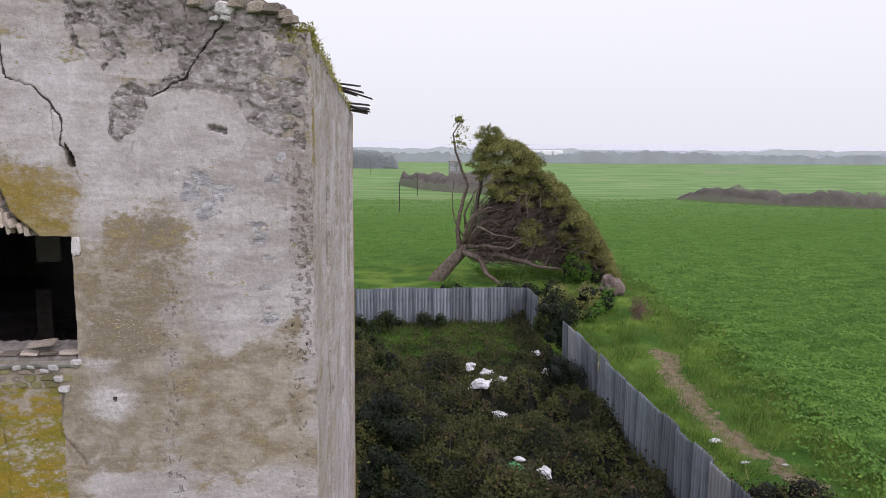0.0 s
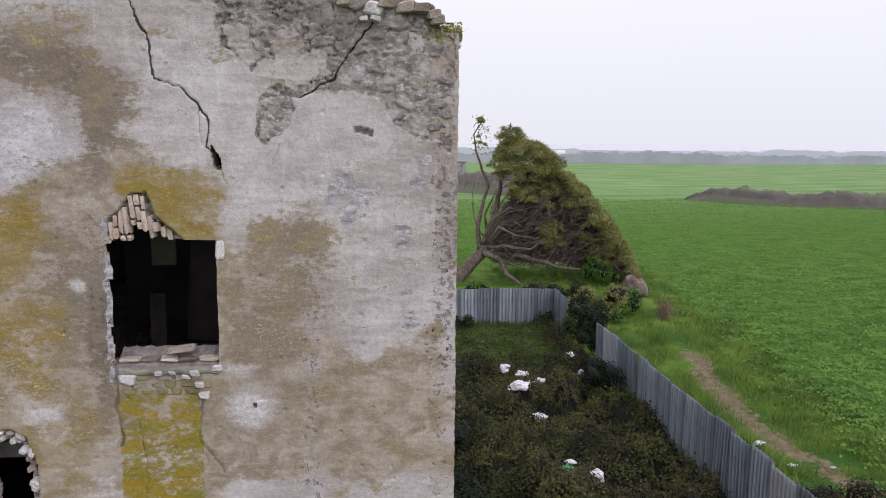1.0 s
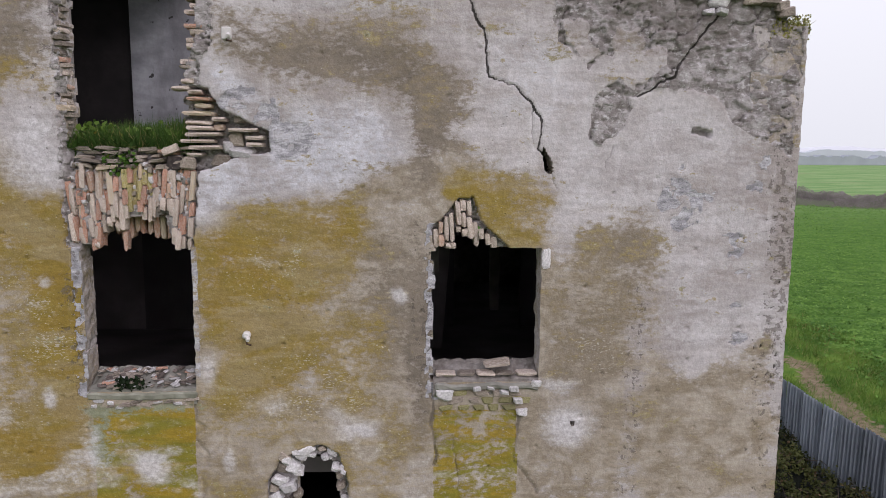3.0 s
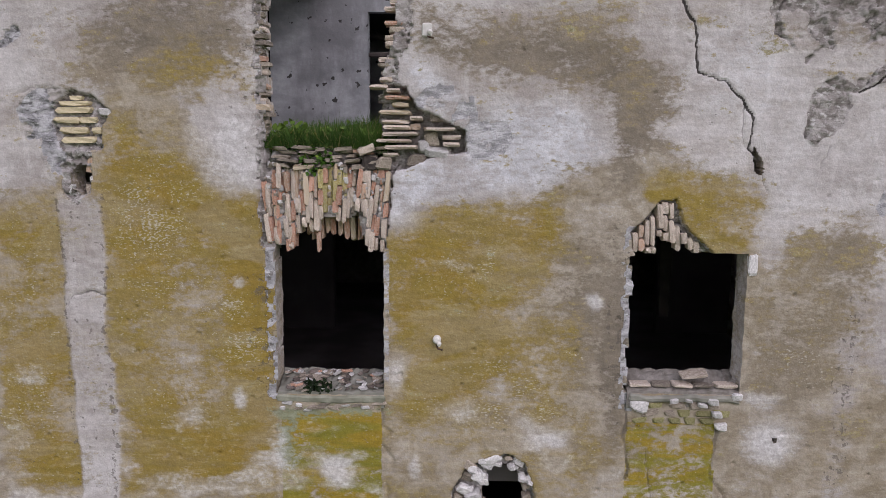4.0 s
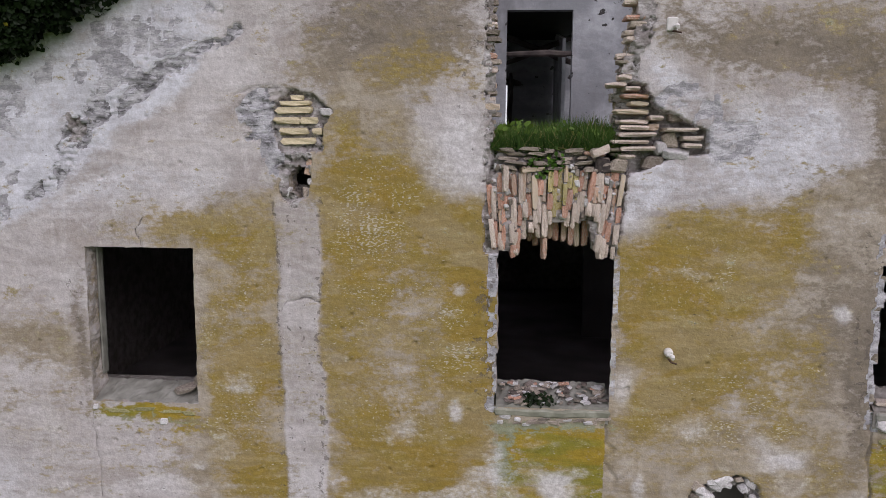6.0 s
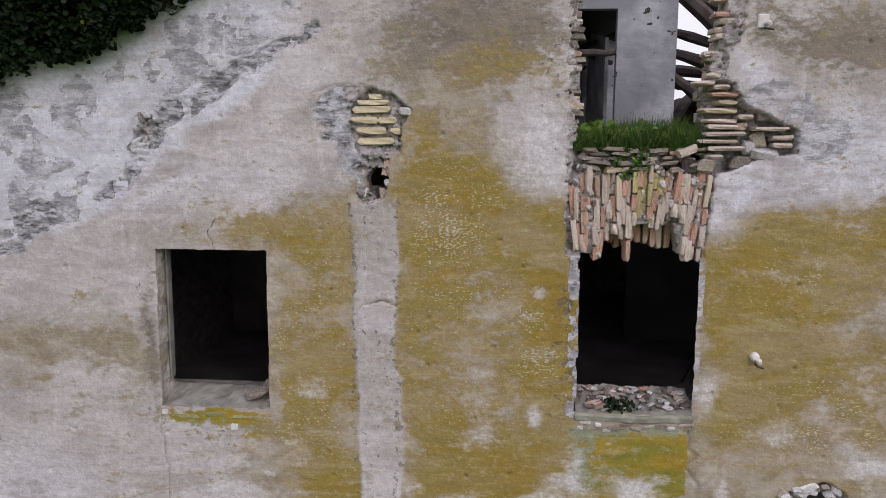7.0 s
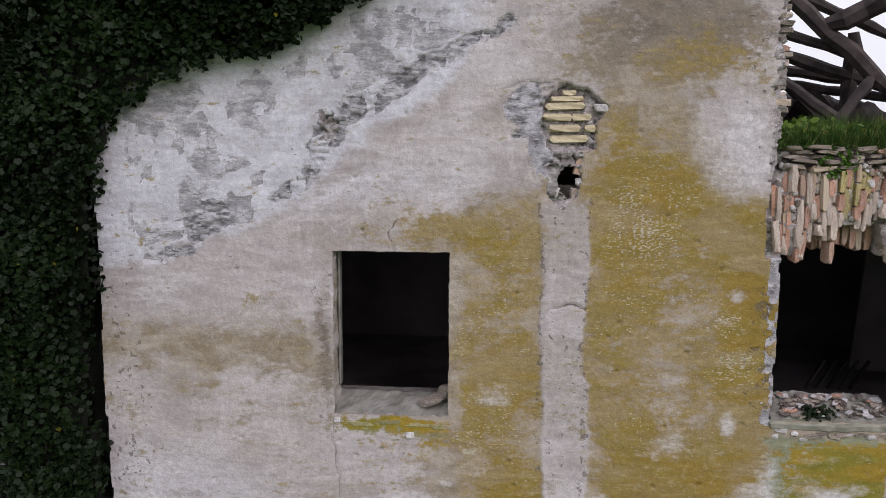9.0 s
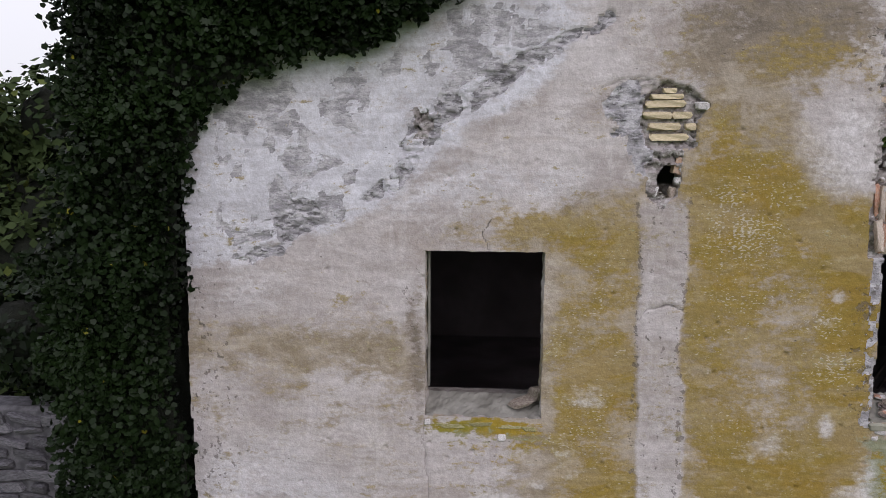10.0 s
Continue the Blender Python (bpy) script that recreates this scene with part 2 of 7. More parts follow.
    stone = s.mix(s.ramp(s.noise(19.0, 4.0, 0.6, s.scaled(0.9, 1.0, 1.9), 0.3), 0.60, 0.70, 0.0, 0.7), stone, (0.14, 0.122, 0.112))
    stone = s.mix(s.ramp(s.attr("joint_shade"), 0.2, 0.9, 0.0, 0.6), stone, (0.10, 0.088, 0.08))
    stone = s.mix(s.maths("MULTIPLY", mask("dirt", 0.3, 0.7, 0.8), 0.55), stone, (0.16, 0.138, 0.122))
    c = s.mix(s.ramp(s.maths("ADD", s.attr("bare"), s.maths("MULTIPLY", ragged, 0.28)), 0.44, 0.56), c, stone)
    c = s.mix(s.ramp(s.attr("crack"), 0.35, 0.7, 0.0, 0.92), c, (0.035, 0.03, 0.027))
    # grain of the sand and small scars
    c = s.mix(1.0, c, s.mix(s.ramp(fine, 0.3, 0.7), (0.90, 0.897, 0.893), (1.07, 1.07, 1.07)), "MULTIPLY")
    c = s.mix(1.0, c, s.mix(s.ramp(dashes, 0.34, 0.66), (0.91, 0.905, 0.90), (1.07, 1.07, 1.07)), "MULTIPLY")
    c = s.mix(1.0, c, s.mix(s.ramp(grit, 0.3, 0.7), (0.95, 0.949, 0.948), (1.04, 1.04, 1.04)), "MULTIPLY")
    scar = s.ramp(s.voronoi(9.0, "F1", s.scaled(1.0, 1.0, 1.9)), 0.05, 0.11, 1.0, 0.0)
    scar = s.maths("MULTIPLY", scar, s.ramp(s.noise(1.9, 4.0), 0.55, 0.62))
    # pitted strips: small chips and holes down to the plaster's core
    holes = s.ramp(s.maths("ADD", s.noise(19.0, 3.0, 0.55), s.maths("MULTIPLY", s.attr("pit"), 0.17)), 0.71, 0.76)
    dots = s.ramp(s.maths("ADD", s.noise(44.0, 2.0, 0.5), s.maths("MULTIPLY", s.attr("pit"), 0.10)), 0.75, 0.80)
    holes = s.maths("MULTIPLY", s.maths("MAXIMUM", holes, dots), s.ramp(s.attr("pit"), 0.05, 0.4))
    scar = s.maths("MAXIMUM", scar, holes)
    c = s.mix(s.maths("MULTIPLY", scar, 0.6), c, (0.13, 0.11, 0.095))
    relief = s.maths("ADD", s.maths("MULTIPLY", patch, 0.5), s.maths("MULTIPLY", fine, 0.6))
    relief = s.maths("ADD", relief, s.maths("MULTIPLY", grit, 0.2))
    relief = s.maths("SUBTRACT", relief, s.maths("MULTIPLY", scar, 0.5))
    relief = s.maths("ADD", relief, s.maths("MULTIPLY", s.maths("MAXIMUM", s.attr("bare"), s.attr("coat")), s.maths("MULTIPLY", s.noise(17.0, 6.0, 0.68, s.scaled(0.8, 1.0, 1.7)), 1.6)))
    relief = s.maths("SUBTRACT", relief, torn)
    s.bump(relief, 0.65, 0.02)
    return s.done(c)


PLASTER = plaster_material()


def brick_material():
    s = Shader("old_brick", 0.92, 0.0, 0.2)
    r = s.random()
    n = s.t.nodes.new("ShaderNodeValToRGB")
    s.put(r, n.inputs[0])
    stops = ((0.0, (0.58, 0.44, 0.30)), (0.3, (0.54, 0.34, 0.24)), (0.55, (0.47, 0.235, 0.16)), (0.75, (0.46, 0.34, 0.25)), (1.0, (0.62, 0.51, 0.37)))
    while len(n.color_ramp.elements) < len(stops):
        n.color_ramp.elements.new(0.5)
    for e, (p, col) in zip(n.color_ramp.elements, stops):
        e.position, e.color = p, (*col, 1)
    a, b = s.noise(9.0, 5.0, 0.6), s.noise(45.0, 4.0, 0.6)
    c = s.mix(s.ramp(a, 0.46, 0.62, 0.0, 0.75), n.outputs[0], (0.56, 0.51, 0.45))
    c = s.mix(s.ramp(b, 0.45, 0.75, 0.0, 0.45), c, (0.14, 0.11, 0.09))
    s.bump(s.maths("ADD", a, b), 0.5, 0.008)
    return s.done(c)


BRICK = brick_material()
TUFA_BRICK = surface("yellow_brick", (0.50, 0.42, 0.26), (0.70, 0.61, 0.44), 10.0, vary=0.14)
RUBBLE = surface("rubble_stone", (0.205, 0.168, 0.135), (0.43, 0.375, 0.315), 9.0, bump=0.6, vary=0.35)
WHITE_STONE = surface("limestone_rubble", (0.46, 0.44, 0.435), (0.74, 0.72, 0.71), 9.0, bump=0.6, vary=0.2)
MORTAR = surface("crumbled_mortar", (0.17, 0.15, 0.13), (0.36, 0.335, 0.31), 11.0, bump=0.8, dist=0.02, vary=0.1)


def inner_material():
    s = Shader("pitted_inner_plaster", 0.95, 0.0, 0.15)
    a, b = s.noise(1.4, 6.0, 0.6, s.scaled(1.0, 1.0, 1.6)), s.noise(14.0, 5.0, 0.6)
    c = s.mix(s.ramp(a, 0.38, 0.66), (0.215, 0.225, 0.232), (0.385, 0.400, 0.408))
    c = s.mix(s.ramp(b, 0.4, 0.75, 0.0, 0.4), c, (0.25, 0.25, 0.25))
    pit = s.ramp(s.maths("ADD", s.noise(9.0, 3.0, 0.5), s.maths("MULTIPLY", s.noise(1.3, 3.0), 0.25)), 0.80, 0.82)
    c = s.mix(s.ramp(s.noise(0.8, 7.0, 0.62, s.scaled(1.0, 1.0, 0.35)), 0.48, 0.66, 0.0, 0.75), c, (0.13, 0.128, 0.132))
    c = s.mix(pit, c, (0.05, 0.048, 0.045))
    s.bump(s.maths("SUBTRACT", b, pit), 0.5, 0.02)
    return s.done(c)


INNER = inner_material()
# room plasters darkened in colour to stand in for unlit rooms
ROOM = surface("darkened_room_plaster", (0.09, 0.08, 0.082), (0.17, 0.156, 0.16), 1.1, bump=0.2, vary=0.0)
DARK_PLASTER = surface("unlit_plaster", (0.17, 0.15, 0.15), (0.30, 0.275, 0.27), 1.4, bump=0.2, vary=0.05)
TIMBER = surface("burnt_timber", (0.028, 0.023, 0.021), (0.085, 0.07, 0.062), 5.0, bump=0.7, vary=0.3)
# near-black that puts the darkness of unlit rooms into the colour
UNLIT_BLACK = surface("unlit_black", (0.010, 0.009, 0.009), (0.026, 0.023, 0.022), 2.0, bump=0.3, vary=0.0)
SILL = surface("sill_cement", (0.17, 0.165, 0.14), (0.33, 0.325, 0.285), 7.0, vary=0.1)
CERAMIC = surface("white_ceramic", (0.55, 0.53, 0.50), (0.72, 0.70, 0.67), 20.0, rough=0.4, bump=0.1, vary=0.05)
RUST = surface("rusty_iron", (0.045, 0.03, 0.022), (0.12, 0.07, 0.045), 30.0, rough=0.7, metal=0.3)


def zinc_material():
    s = Shader("galvanised_sheet", 0.5, 0.5, 0.5)
    a, b = s.noise(5.0, 3.0, 0.5, s.scaled(1.0, 1.0, 0.05)), s.noise(3.0, 5.0, 0.6, s.scaled(1.0, 1.0, 0.6))
    c = s.mix(s.ramp(a, 0.35, 0.65), (0.19, 0.22, 0.25), (0.37, 0.41, 0.45))
    c = s.mix(s.ramp(b, 0.5, 0.75, 0.0, 0.5), c, (0.16, 0.165, 0.18))
    c = s.mix(1.0, c, s.mix(s.random(), (0.60, 0.60, 0.61), (1.25, 1.25, 1.26)), "MULTIPLY")
    c = s.mix(s.maths("GREATER_THAN", s.random(), 0.86), c, (0.46, 0.47, 0.49))
    return s.done(c)


ZINC = zinc_material()


# ---- building helpers ----
def mesh_of(name, verts, faces, material, smooth=False):
    me = bpy.data.meshes.new(name)
    me.from_pydata([tuple(v) for v in verts], [], [tuple(int(i) for i in f) for f in faces])
    me.materials.append(material)
    if smooth:
        me.polygons.foreach_set("use_smooth", [True] * len(me.polygons))
    me.update()
    return me


def hung(ob, parent):
    """Parent ob and keep its place; parents stand unturned or carry their own pose."""
    if parent is not None:
        ob.parent = parent
        ob.matrix_parent_inverse = parent.matrix_basis.inverted()
    return ob


def part(name, bm, material, parent, label="", smooth=False):
    me = bpy.data.meshes.new(name)
    bm.to_mesh(me)
    bm.free()
    me.materials.append(material)
    if smooth:
        me.polygons.foreach_set("use_smooth", [True] * len(me.polygons))
    ob = hung(new(name, me), parent)
    return tagged(ob, label) if label else ob


def box(bm, x0, x1, y0, y1, z0, z1, bevel=0.0, turn=None):
    made = bmesh.ops.create_cube(bm, size=1.0)["verts"]
    m = Matrix.Translation(((x0 + x1) / 2, (y0 + y1) / 2, (z0 + z1) / 2)) @ (turn or Matrix()) @ Matrix.Diagonal((x1 - x0, y1 - y0, z1 - z0, 1))
    bmesh.ops.transform(bm, matrix=m, verts=made)
    if bevel:
        edges = list({e for v in made for e in v.link_edges})
        bmesh.ops.bevel(bm, geom=edges, offset=bevel, segments=1, affect="EDGES")


def tube(bm, points, radii, sides=6):
    """A bent, tapered round bar."""
    rings = []
    for k, p in enumerate(points):
        p = Vector(p)
        a, b = Vector(points[max(k - 1, 0)]), Vector(points[min(k + 1, len(points) - 1)])
        q = (b - a).to_track_quat("Z", "Y")
        rings.append([bm.verts.new(p + q @ Vector((radii[k] * math.cos(s * 6.2832 / sides), radii[k] * math.sin(s * 6.2832 / sides), 0))) for s in range(sides)])
    for r0, r1 in zip(rings, rings[1:]):
        for s in range(sides):
            bm.faces.new((r0[s], r0[(s + 1) % sides], r1[(s + 1) % sides], r1[s]))
    bm.faces.new(rings[0][::-1])
    bm.faces.new(rings[-1])


rnd = random.Random(7)


def brick_mesh(name, material, seed, wear=0.05):
    """A unit brick with worn, chipped faces, to be scaled to size."""
    r = random.Random(seed)
    bm = bmesh.new()
    bmesh.ops.create_cube(bm, size=1.0)
    bmesh.ops.subdivide_edges(bm, edges=list(bm.edges), cuts=1, use_grid_fill=True)
    for v in bm.verts:
        outer = sum(abs(c) > 0.4 for c in v.co)
        pull = (0.0, 0.0, 0.03, 0.09)[outer] * r.uniform(0.4, 2.2)
        v.co = v.co * (1 - pull) + Vector([r.uniform(-1, 1) * wear for _ in range(3)])
    me = bpy.data.meshes.new(name)
    bm.to_mesh(me)
    bm.free()
    me.materials.append(material)
    return me


def stone_mesh(name, material, seed):
    r = random.Random(seed)
    bm = bmesh.new()
    bmesh.ops.create_cube(bm, size=0.9)
    for v in bm.verts:
        v.co += Vector([r.uniform(-0.17, 0.12) * (1 if c > 0 else -1) for c in v.co])
    bmesh.ops.bevel(bm, geom=list(bm.edges), offset=0.13, segments=1, affect="EDGES")
    for v in bm.verts:
        v.co += Vector([r.uniform(-0.035, 0.035) for _ in range(3)])
    me = bpy.data.meshes.new(name)
    bm.to_mesh(me)
    bm.free()
    me.materials.append(material)
    return me


BRICKS = [brick_mesh("brick", BRICK, k) for k in range(6)]
YELLOW_BRICKS = [brick_mesh("brick", TUFA_BRICK, 20 + k) for k in range(4)]
STONES = [stone_mesh("stone", RUBBLE, k) for k in range(6)]
WHITE_STONES = [stone_mesh("stone", WHITE_STONE, 40 + k) for k in range(6)]


def piece(name, meshes, at, size, parent, turn=(0, 0, 0)):
    """One brick or stone, an object of its own on a shared mesh."""
    ob = new(name, rnd.choice(meshes))
    ob.matrix_basis = pose(*at, *turn) @ Matrix.Diagonal((*size, 1))
    return hung(ob, parent)


# ---- the front wall: a ruined plaster facade of rubble and brick ----
Y0, THICK = 7.13, 0.24
LEFT, RIGHT = -11.76, -0.47


def spaced(lo, hi, d):
    return list(np.linspace(lo, hi, max(2, int(round((hi - lo) / d)) + 1)))


FINE = 0.0138
X_LINES = np.unique(np.round(np.concatenate([spaced(a, b, FINE) for a, b in zip(
    (LEFT, -9.87, -8.97, -6.52, -5.625, -3.59, -2.675), (-9.87, -8.97, -6.52, -5.625, -3.59, -2.675, RIGHT))]), 4))
Z_LINES = np.unique(np.round(np.concatenate([spaced(-0.3, 5.6, 0.3)] + [spaced(a, b, FINE) for a, b in zip(
    (5.6, 7.20, 7.25, 8.445), (7.20, 7.25, 8.445, 10.72))] + [spaced(10.72, 11.6, 0.08)]), 4))

ARCH = ((-6.63, 8.44), (-6.645, 8.8), (-6.60, 9.13), (-6.3, 9.10), (-5.85, 9.12), (-5.54, 9.07), (-5.57, 8.75), (-5.61, 8.44))
STACK = ((-5.70, 9.75), (-5.45, 9.74), (-5.36, 9.58), (-5.09, 9.45), (-4.97, 9.40), (-4.96, 9.22), (-5.2, 9.20), (-5.42, 9.10), (-5.56, 9.06), (-5.70, 9.06))
BROKEN = ((-3.60, 8.43), (-3.62, 8.60), (-3.50, 8.72), (-3.40, 8.85), (-3.27, 8.86), (-3.20, 8.66), (-3.10, 8.55), (-2.96, 8.43))
NICHE = ((-5.04, 5.4), (-5.05, 6.35), (-4.93, 6.56), (-4.75, 6.66), (-4.58, 6.70), (-4.43, 6.61), (-4.35, 6.35), (-4.34, 5.4))
GAP = ((-4.80, 5.4), (-4.79, 6.38), (-4.74, 6.53), (-4.62, 6.59), (-4.48, 6.52), (-4.42, 6.36), (-4.42, 5.4))
BRICK_HOLE = ((-8.30, 9.40), (-8.27, 9.60), (-8.13, 9.70), (-7.98, 9.66), (-7.82, 9.53), (-7.90, 9.40), (-7.90, 9.22), (-8.25, 9.22))


def wander(x, z, amount=0.03, scale=9.0, seed=3):
    return x + amount * (fbm(x * scale, z * scale, 3, seed) - 0.5) * 2, z + amount * (fbm(x * scale, z * scale, 3, seed + 40) - 0.5) * 2


def top_line(x):
    """Upper edge of the facade: broken and low at the corner, higher inward."""
    z = 11.3 - 0.72 * step(-2.4, -0.9, x) - 0.28 * step(-0.72, -0.6, x)
    return z + 0.07 * (vnoise(x * 5, x * 0, 61) - 0.5) - 0.14 * step(-1.52, -1.42, x) * step(1.18, 1.28, -x)


def openings(x, z):
    wx, wz = wander(x, z)
    rx, rz = wander(x, z, 0.02, 14.0, 8)
    toothed = 0.035 * (cells(x * 0 + 3.3, z * 13, 77)[2] - 0.3)
    gone = (x > -9.87) & (x < -8.97) & (z > 7.15) & (z < 8.445)
    gone |= (x > -6.52 - 0.4 * toothed) & (x < -5.625 + 0.3 * toothed) & (z > 7.20) & (z < 8.445)
    gone |= (rx > -6.53) & (rx < -5.63) & (z > 8.40) & (rz < 8.46 + 0.24 * step(-6.42, -6.25, x) * (1 - step(-5.84, -5.76, x)))
    gone |= (x > -3.60 - 1.2 * toothed) & (x < -2.675) & (z > 7.25) & (z < 8.435)
    gone |= inside(rx, rz, BROKEN) & (rz < 8.50 + 0.10 * step(-3.5, -3.4, x) - 0.2 * step(-3.2, -3.0, x))
    edge = -5.66 + 0.13 * step(9.6, 10.25, z)
    comb = 0.05 * (cells(x * 0 + 7.7, z * 15, 31)[2] - 0.5)
    gone |= (x > -6.58 + comb) & (x < edge + comb) & (z > 9.24 + 0.05 * fbm(x * 6, z * 0, 2, 5))
    gone |= inside(rx, rz, GAP)
    gone |= ((rx + 8.085) / 0.085) ** 2 + ((rz - 8.99) / 0.13) ** 2 < 1
    sx, sz = wander(x, z, 0.035, 17.0, 83)
    gone |= ((sx + 2.645 + 0.25 * (sz - 9.16)) / 0.04) ** 2 + ((sz - 9.16) / 0.11) ** 2 < 1
    gone |= np.hypot(x + 2.361, z - 6.865) < 0.022
    gone |= z > top_line(x)
    gone |= x < LEFT + 0.035 * fbm(z * 3, z * 0, 3, 90) + 0.03 * step(7.2, 6.2, z)
    return gone


CRACKS = [
    ((-3.42, 10.72), (-3.19, 10.16), (-3.14, 9.85), (-2.93, 9.78), (-2.80, 9.64), (-2.72, 9.54), (-2.715, 9.27), (-2.66, 9.22)),
    ((-2.79, 9.62), (-2.80, 9.37), (-2.74, 9.28)),
    ((-2.62, 9.07), (-2.57, 8.95)),
    ((-3.60, 7.22), (-3.61, 6.9), (-3.56, 6.7), (-3.60, 6.5)),
    ((-3.42, 6.75), (-3.36, 6.4), (-3.39, 5.9)),
    ((-2.82, 6.98), (-2.87, 6.75), (-2.88, 6.50), (-2.74, 6.32), (-2.66, 6.2)),
    ((-5.63, 7.16), (-5.63, 6.93), (-5.59, 6.88), (-5.65, 6.78), (-5.56, 6.62), (-5.60, 6.42), (-5.61, 6.1)),
    ((-9.39, 8.46), (-9.42, 8.58), (-9.37, 8.7)),
    ((-9.85, 7.1), (-9.90, 6.95), (-9.84, 6.7), (-9.86, 6.3)),
    ((-8.27, 7.93), (-8.2, 8.02), (-8.06, 8.06), (-7.95, 8.03)),
    ((-2.10, 9.30), (-2.14, 9.10)),
    ((-1.90, 9.72), (-1.78, 9.78), (-1.62, 9.86), (-1.45, 10.1), (-1.2, 10.45)),
    ((-8.30, 9.72), (-8.45, 9.74), (-8.58, 9.66)),
]


# outlines of the stains and of the lost plaster
LIME_MIDDLE = ((-5.49, 10.05), (-5.31, 9.98), (-5.04, 9.77), (-4.91, 9.54), (-4.59, 9.59), (-4.23, 9.62), (-3.9, 9.48), (-3.81, 9.28), (-3.9, 9.1), (-4.22, 8.98), (-4.5, 8.86), (-4.73, 8.82), (-4.96, 8.78), (-5.2, 8.78), (-5.29, 8.64), (-5.52, 8.59), (-5.59, 8.69), (-5.54, 9.04), (-5.32, 9.16), (-4.96, 9.23), (-5.14, 9.47), (-5.41, 9.63), (-5.53, 9.85))
BROWN_TOP = ((-5.37, 10.37), (-4.95, 10.25), (-4.5, 10.17), (-4.1, 10.24), (-3.78, 10.2), (-3.55, 10.04), (-3.39, 9.87), (-3.31, 9.6), (-3.47, 9.49), (-3.63, 9.4), (-3.81, 9.53), (-4, 9.69), (-4.32, 9.77), (-4.68, 9.75), (-4.95, 9.88), (-5.22, 10.09))
GREY_BLOTCH = ((-3.83, 9.44), (-3.68, 9.55), (-3.49, 9.44), (-3.3, 9.33), (-3.32, 9.15), (-3.55, 9.19), (-3.62, 8.96), (-3.78, 9.01))
OCHRE_MIDDLE = ((-5.59, 8.51), (-5.24, 8.62), (-5.15, 8.75), (-4.73, 8.75), (-4.36, 8.75), (-4.22, 8.54), (-4.31, 8.16), (-4.68, 7.87), (-4.73, 7.48), (-4.97, 7.18), (-5.36, 7.18), (-5.54, 7.67))
OCHRE_LOW = ((-5.64, 7.48), (-4.68, 7.77), (-4.07, 7.87), (-3.87, 7.57), (-4.2, 7.18), (-4.59, 6.78), (-5.17, 6.68), (-5.55, 6.88))
OCHRE_EAST = ((-3.5, 8.89), (-3.36, 9.03), (-3.06, 9.07), (-2.78, 8.94), (-2.63, 8.9), (-2.61, 8.64), (-2.73, 8.47), (-3.09, 8.49), (-3.21, 8.66), (-3.36, 8.78))
BROWN_EAST = ((-2.68, 8.4), (-2.37, 8.45), (-2.29, 8.64), (-1.91, 8.71), (-1.74, 8.59), (-1.68, 8.36), (-1.71, 8.07), (-1.71, 7.72), (-1.84, 7.45), (-2.09, 7.41), (-2.28, 7.28), (-2.57, 7.37), (-2.71, 7.87))
TAN_FOOT = ((-2.13, 7.55), (-1.79, 7.53), (-1.59, 7.48), (-1.41, 7.27), (-1.19, 7.37), (-0.91, 7.47), (-0.63, 7.67), (-0.47, 6.13), (-2.61, 6.15), (-2.67, 7.48))
PALE_EAST = ((-2.63, 9.88), (-2.33, 9.92), (-2.19, 9.43), (-1.95, 9.29), (-1.79, 9.7), (-1.27, 9.66), (-0.7, 9.49), (-0.55, 7.87), (-0.96, 7.57), (-1.29, 7.4), (-1.61, 7.67), (-1.67, 8.26), (-1.72, 8.64), (-2.11, 8.78), (-2.58, 8.73), (-2.61, 9.01), (-2.7, 9.38))
OCHRE_WEST = ((-7.94, 9.22), (-7.73, 9.39), (-7.6, 9.26), (-7.64, 9.09), (-7.26, 9.14), (-7.09, 8.93), (-6.88, 8.84), (-6.67, 8.81), (-6.61, 8.42), (-6.57, 7.4), (-6.78, 7.26), (-7.13, 7.16), (-7.48, 7.05), (-7.79, 7.14), (-7.86, 7.78), (-7.94, 8.57))
OCHRE_DEEP = ((-7.9, 8.96), (-7.64, 9.22), (-7.26, 9.09), (-7.05, 8.89), (-6.69, 8.83), (-6.63, 8.38), (-7.03, 8.24), (-7.23, 7.97), (-7.49, 7.96), (-7.84, 7.96))
OCHRE_HIGH = ((-7.29, 10.08), (-6.91, 10), (-6.72, 9.8), (-6.78, 9.64), (-7.03, 9.72), (-7.32, 9.68), (-7.53, 9.84))
TAN_HIGH = ((-7.95, 10.08), (-7.54, 10.24), (-6.92, 10.3), (-6.76, 10.2), (-6.7, 9.8), (-7.19, 9.59), (-7.52, 9.34), (-7.73, 9.26), (-7.9, 9.59), (-8.11, 9.76))
WHITE_PATCH = ((-7.25, 9.51), (-7.1, 9.39), (-6.86, 9.53), (-6.65, 9.47), (-6.59, 9.1), (-6.67, 8.89), (-6.88, 8.87), (-7.05, 8.97), (-7.2, 9.18))
OCHRE_LINTEL = ((-9.85, 8.5), (-9.66, 8.68), (-9.47, 8.86), (-9.16, 8.8), (-8.81, 8.65), (-8.41, 8.96), (-8.28, 8.87), (-8.28, 8.52), (-8.72, 8.49), (-8.99, 8.48))
LINTEL_DEEP = ((-9.35, 8.64), (-9.08, 8.75), (-8.7, 8.61), (-8.79, 8.48), (-9.26, 8.48))
TAN_CHASE = ((-8.9, 8.47), (-8.28, 8.65), (-8.25, 6.36), (-8.89, 6.33))
TAN_STREAK = ((-11.81, 7.86), (-10.9, 7.84), (-10.01, 7.91), (-9.88, 7.72), (-9.94, 7.35), (-10.22, 7.43), (-10.68, 7.51), (-11.17, 7.45), (-11.84, 7.53))
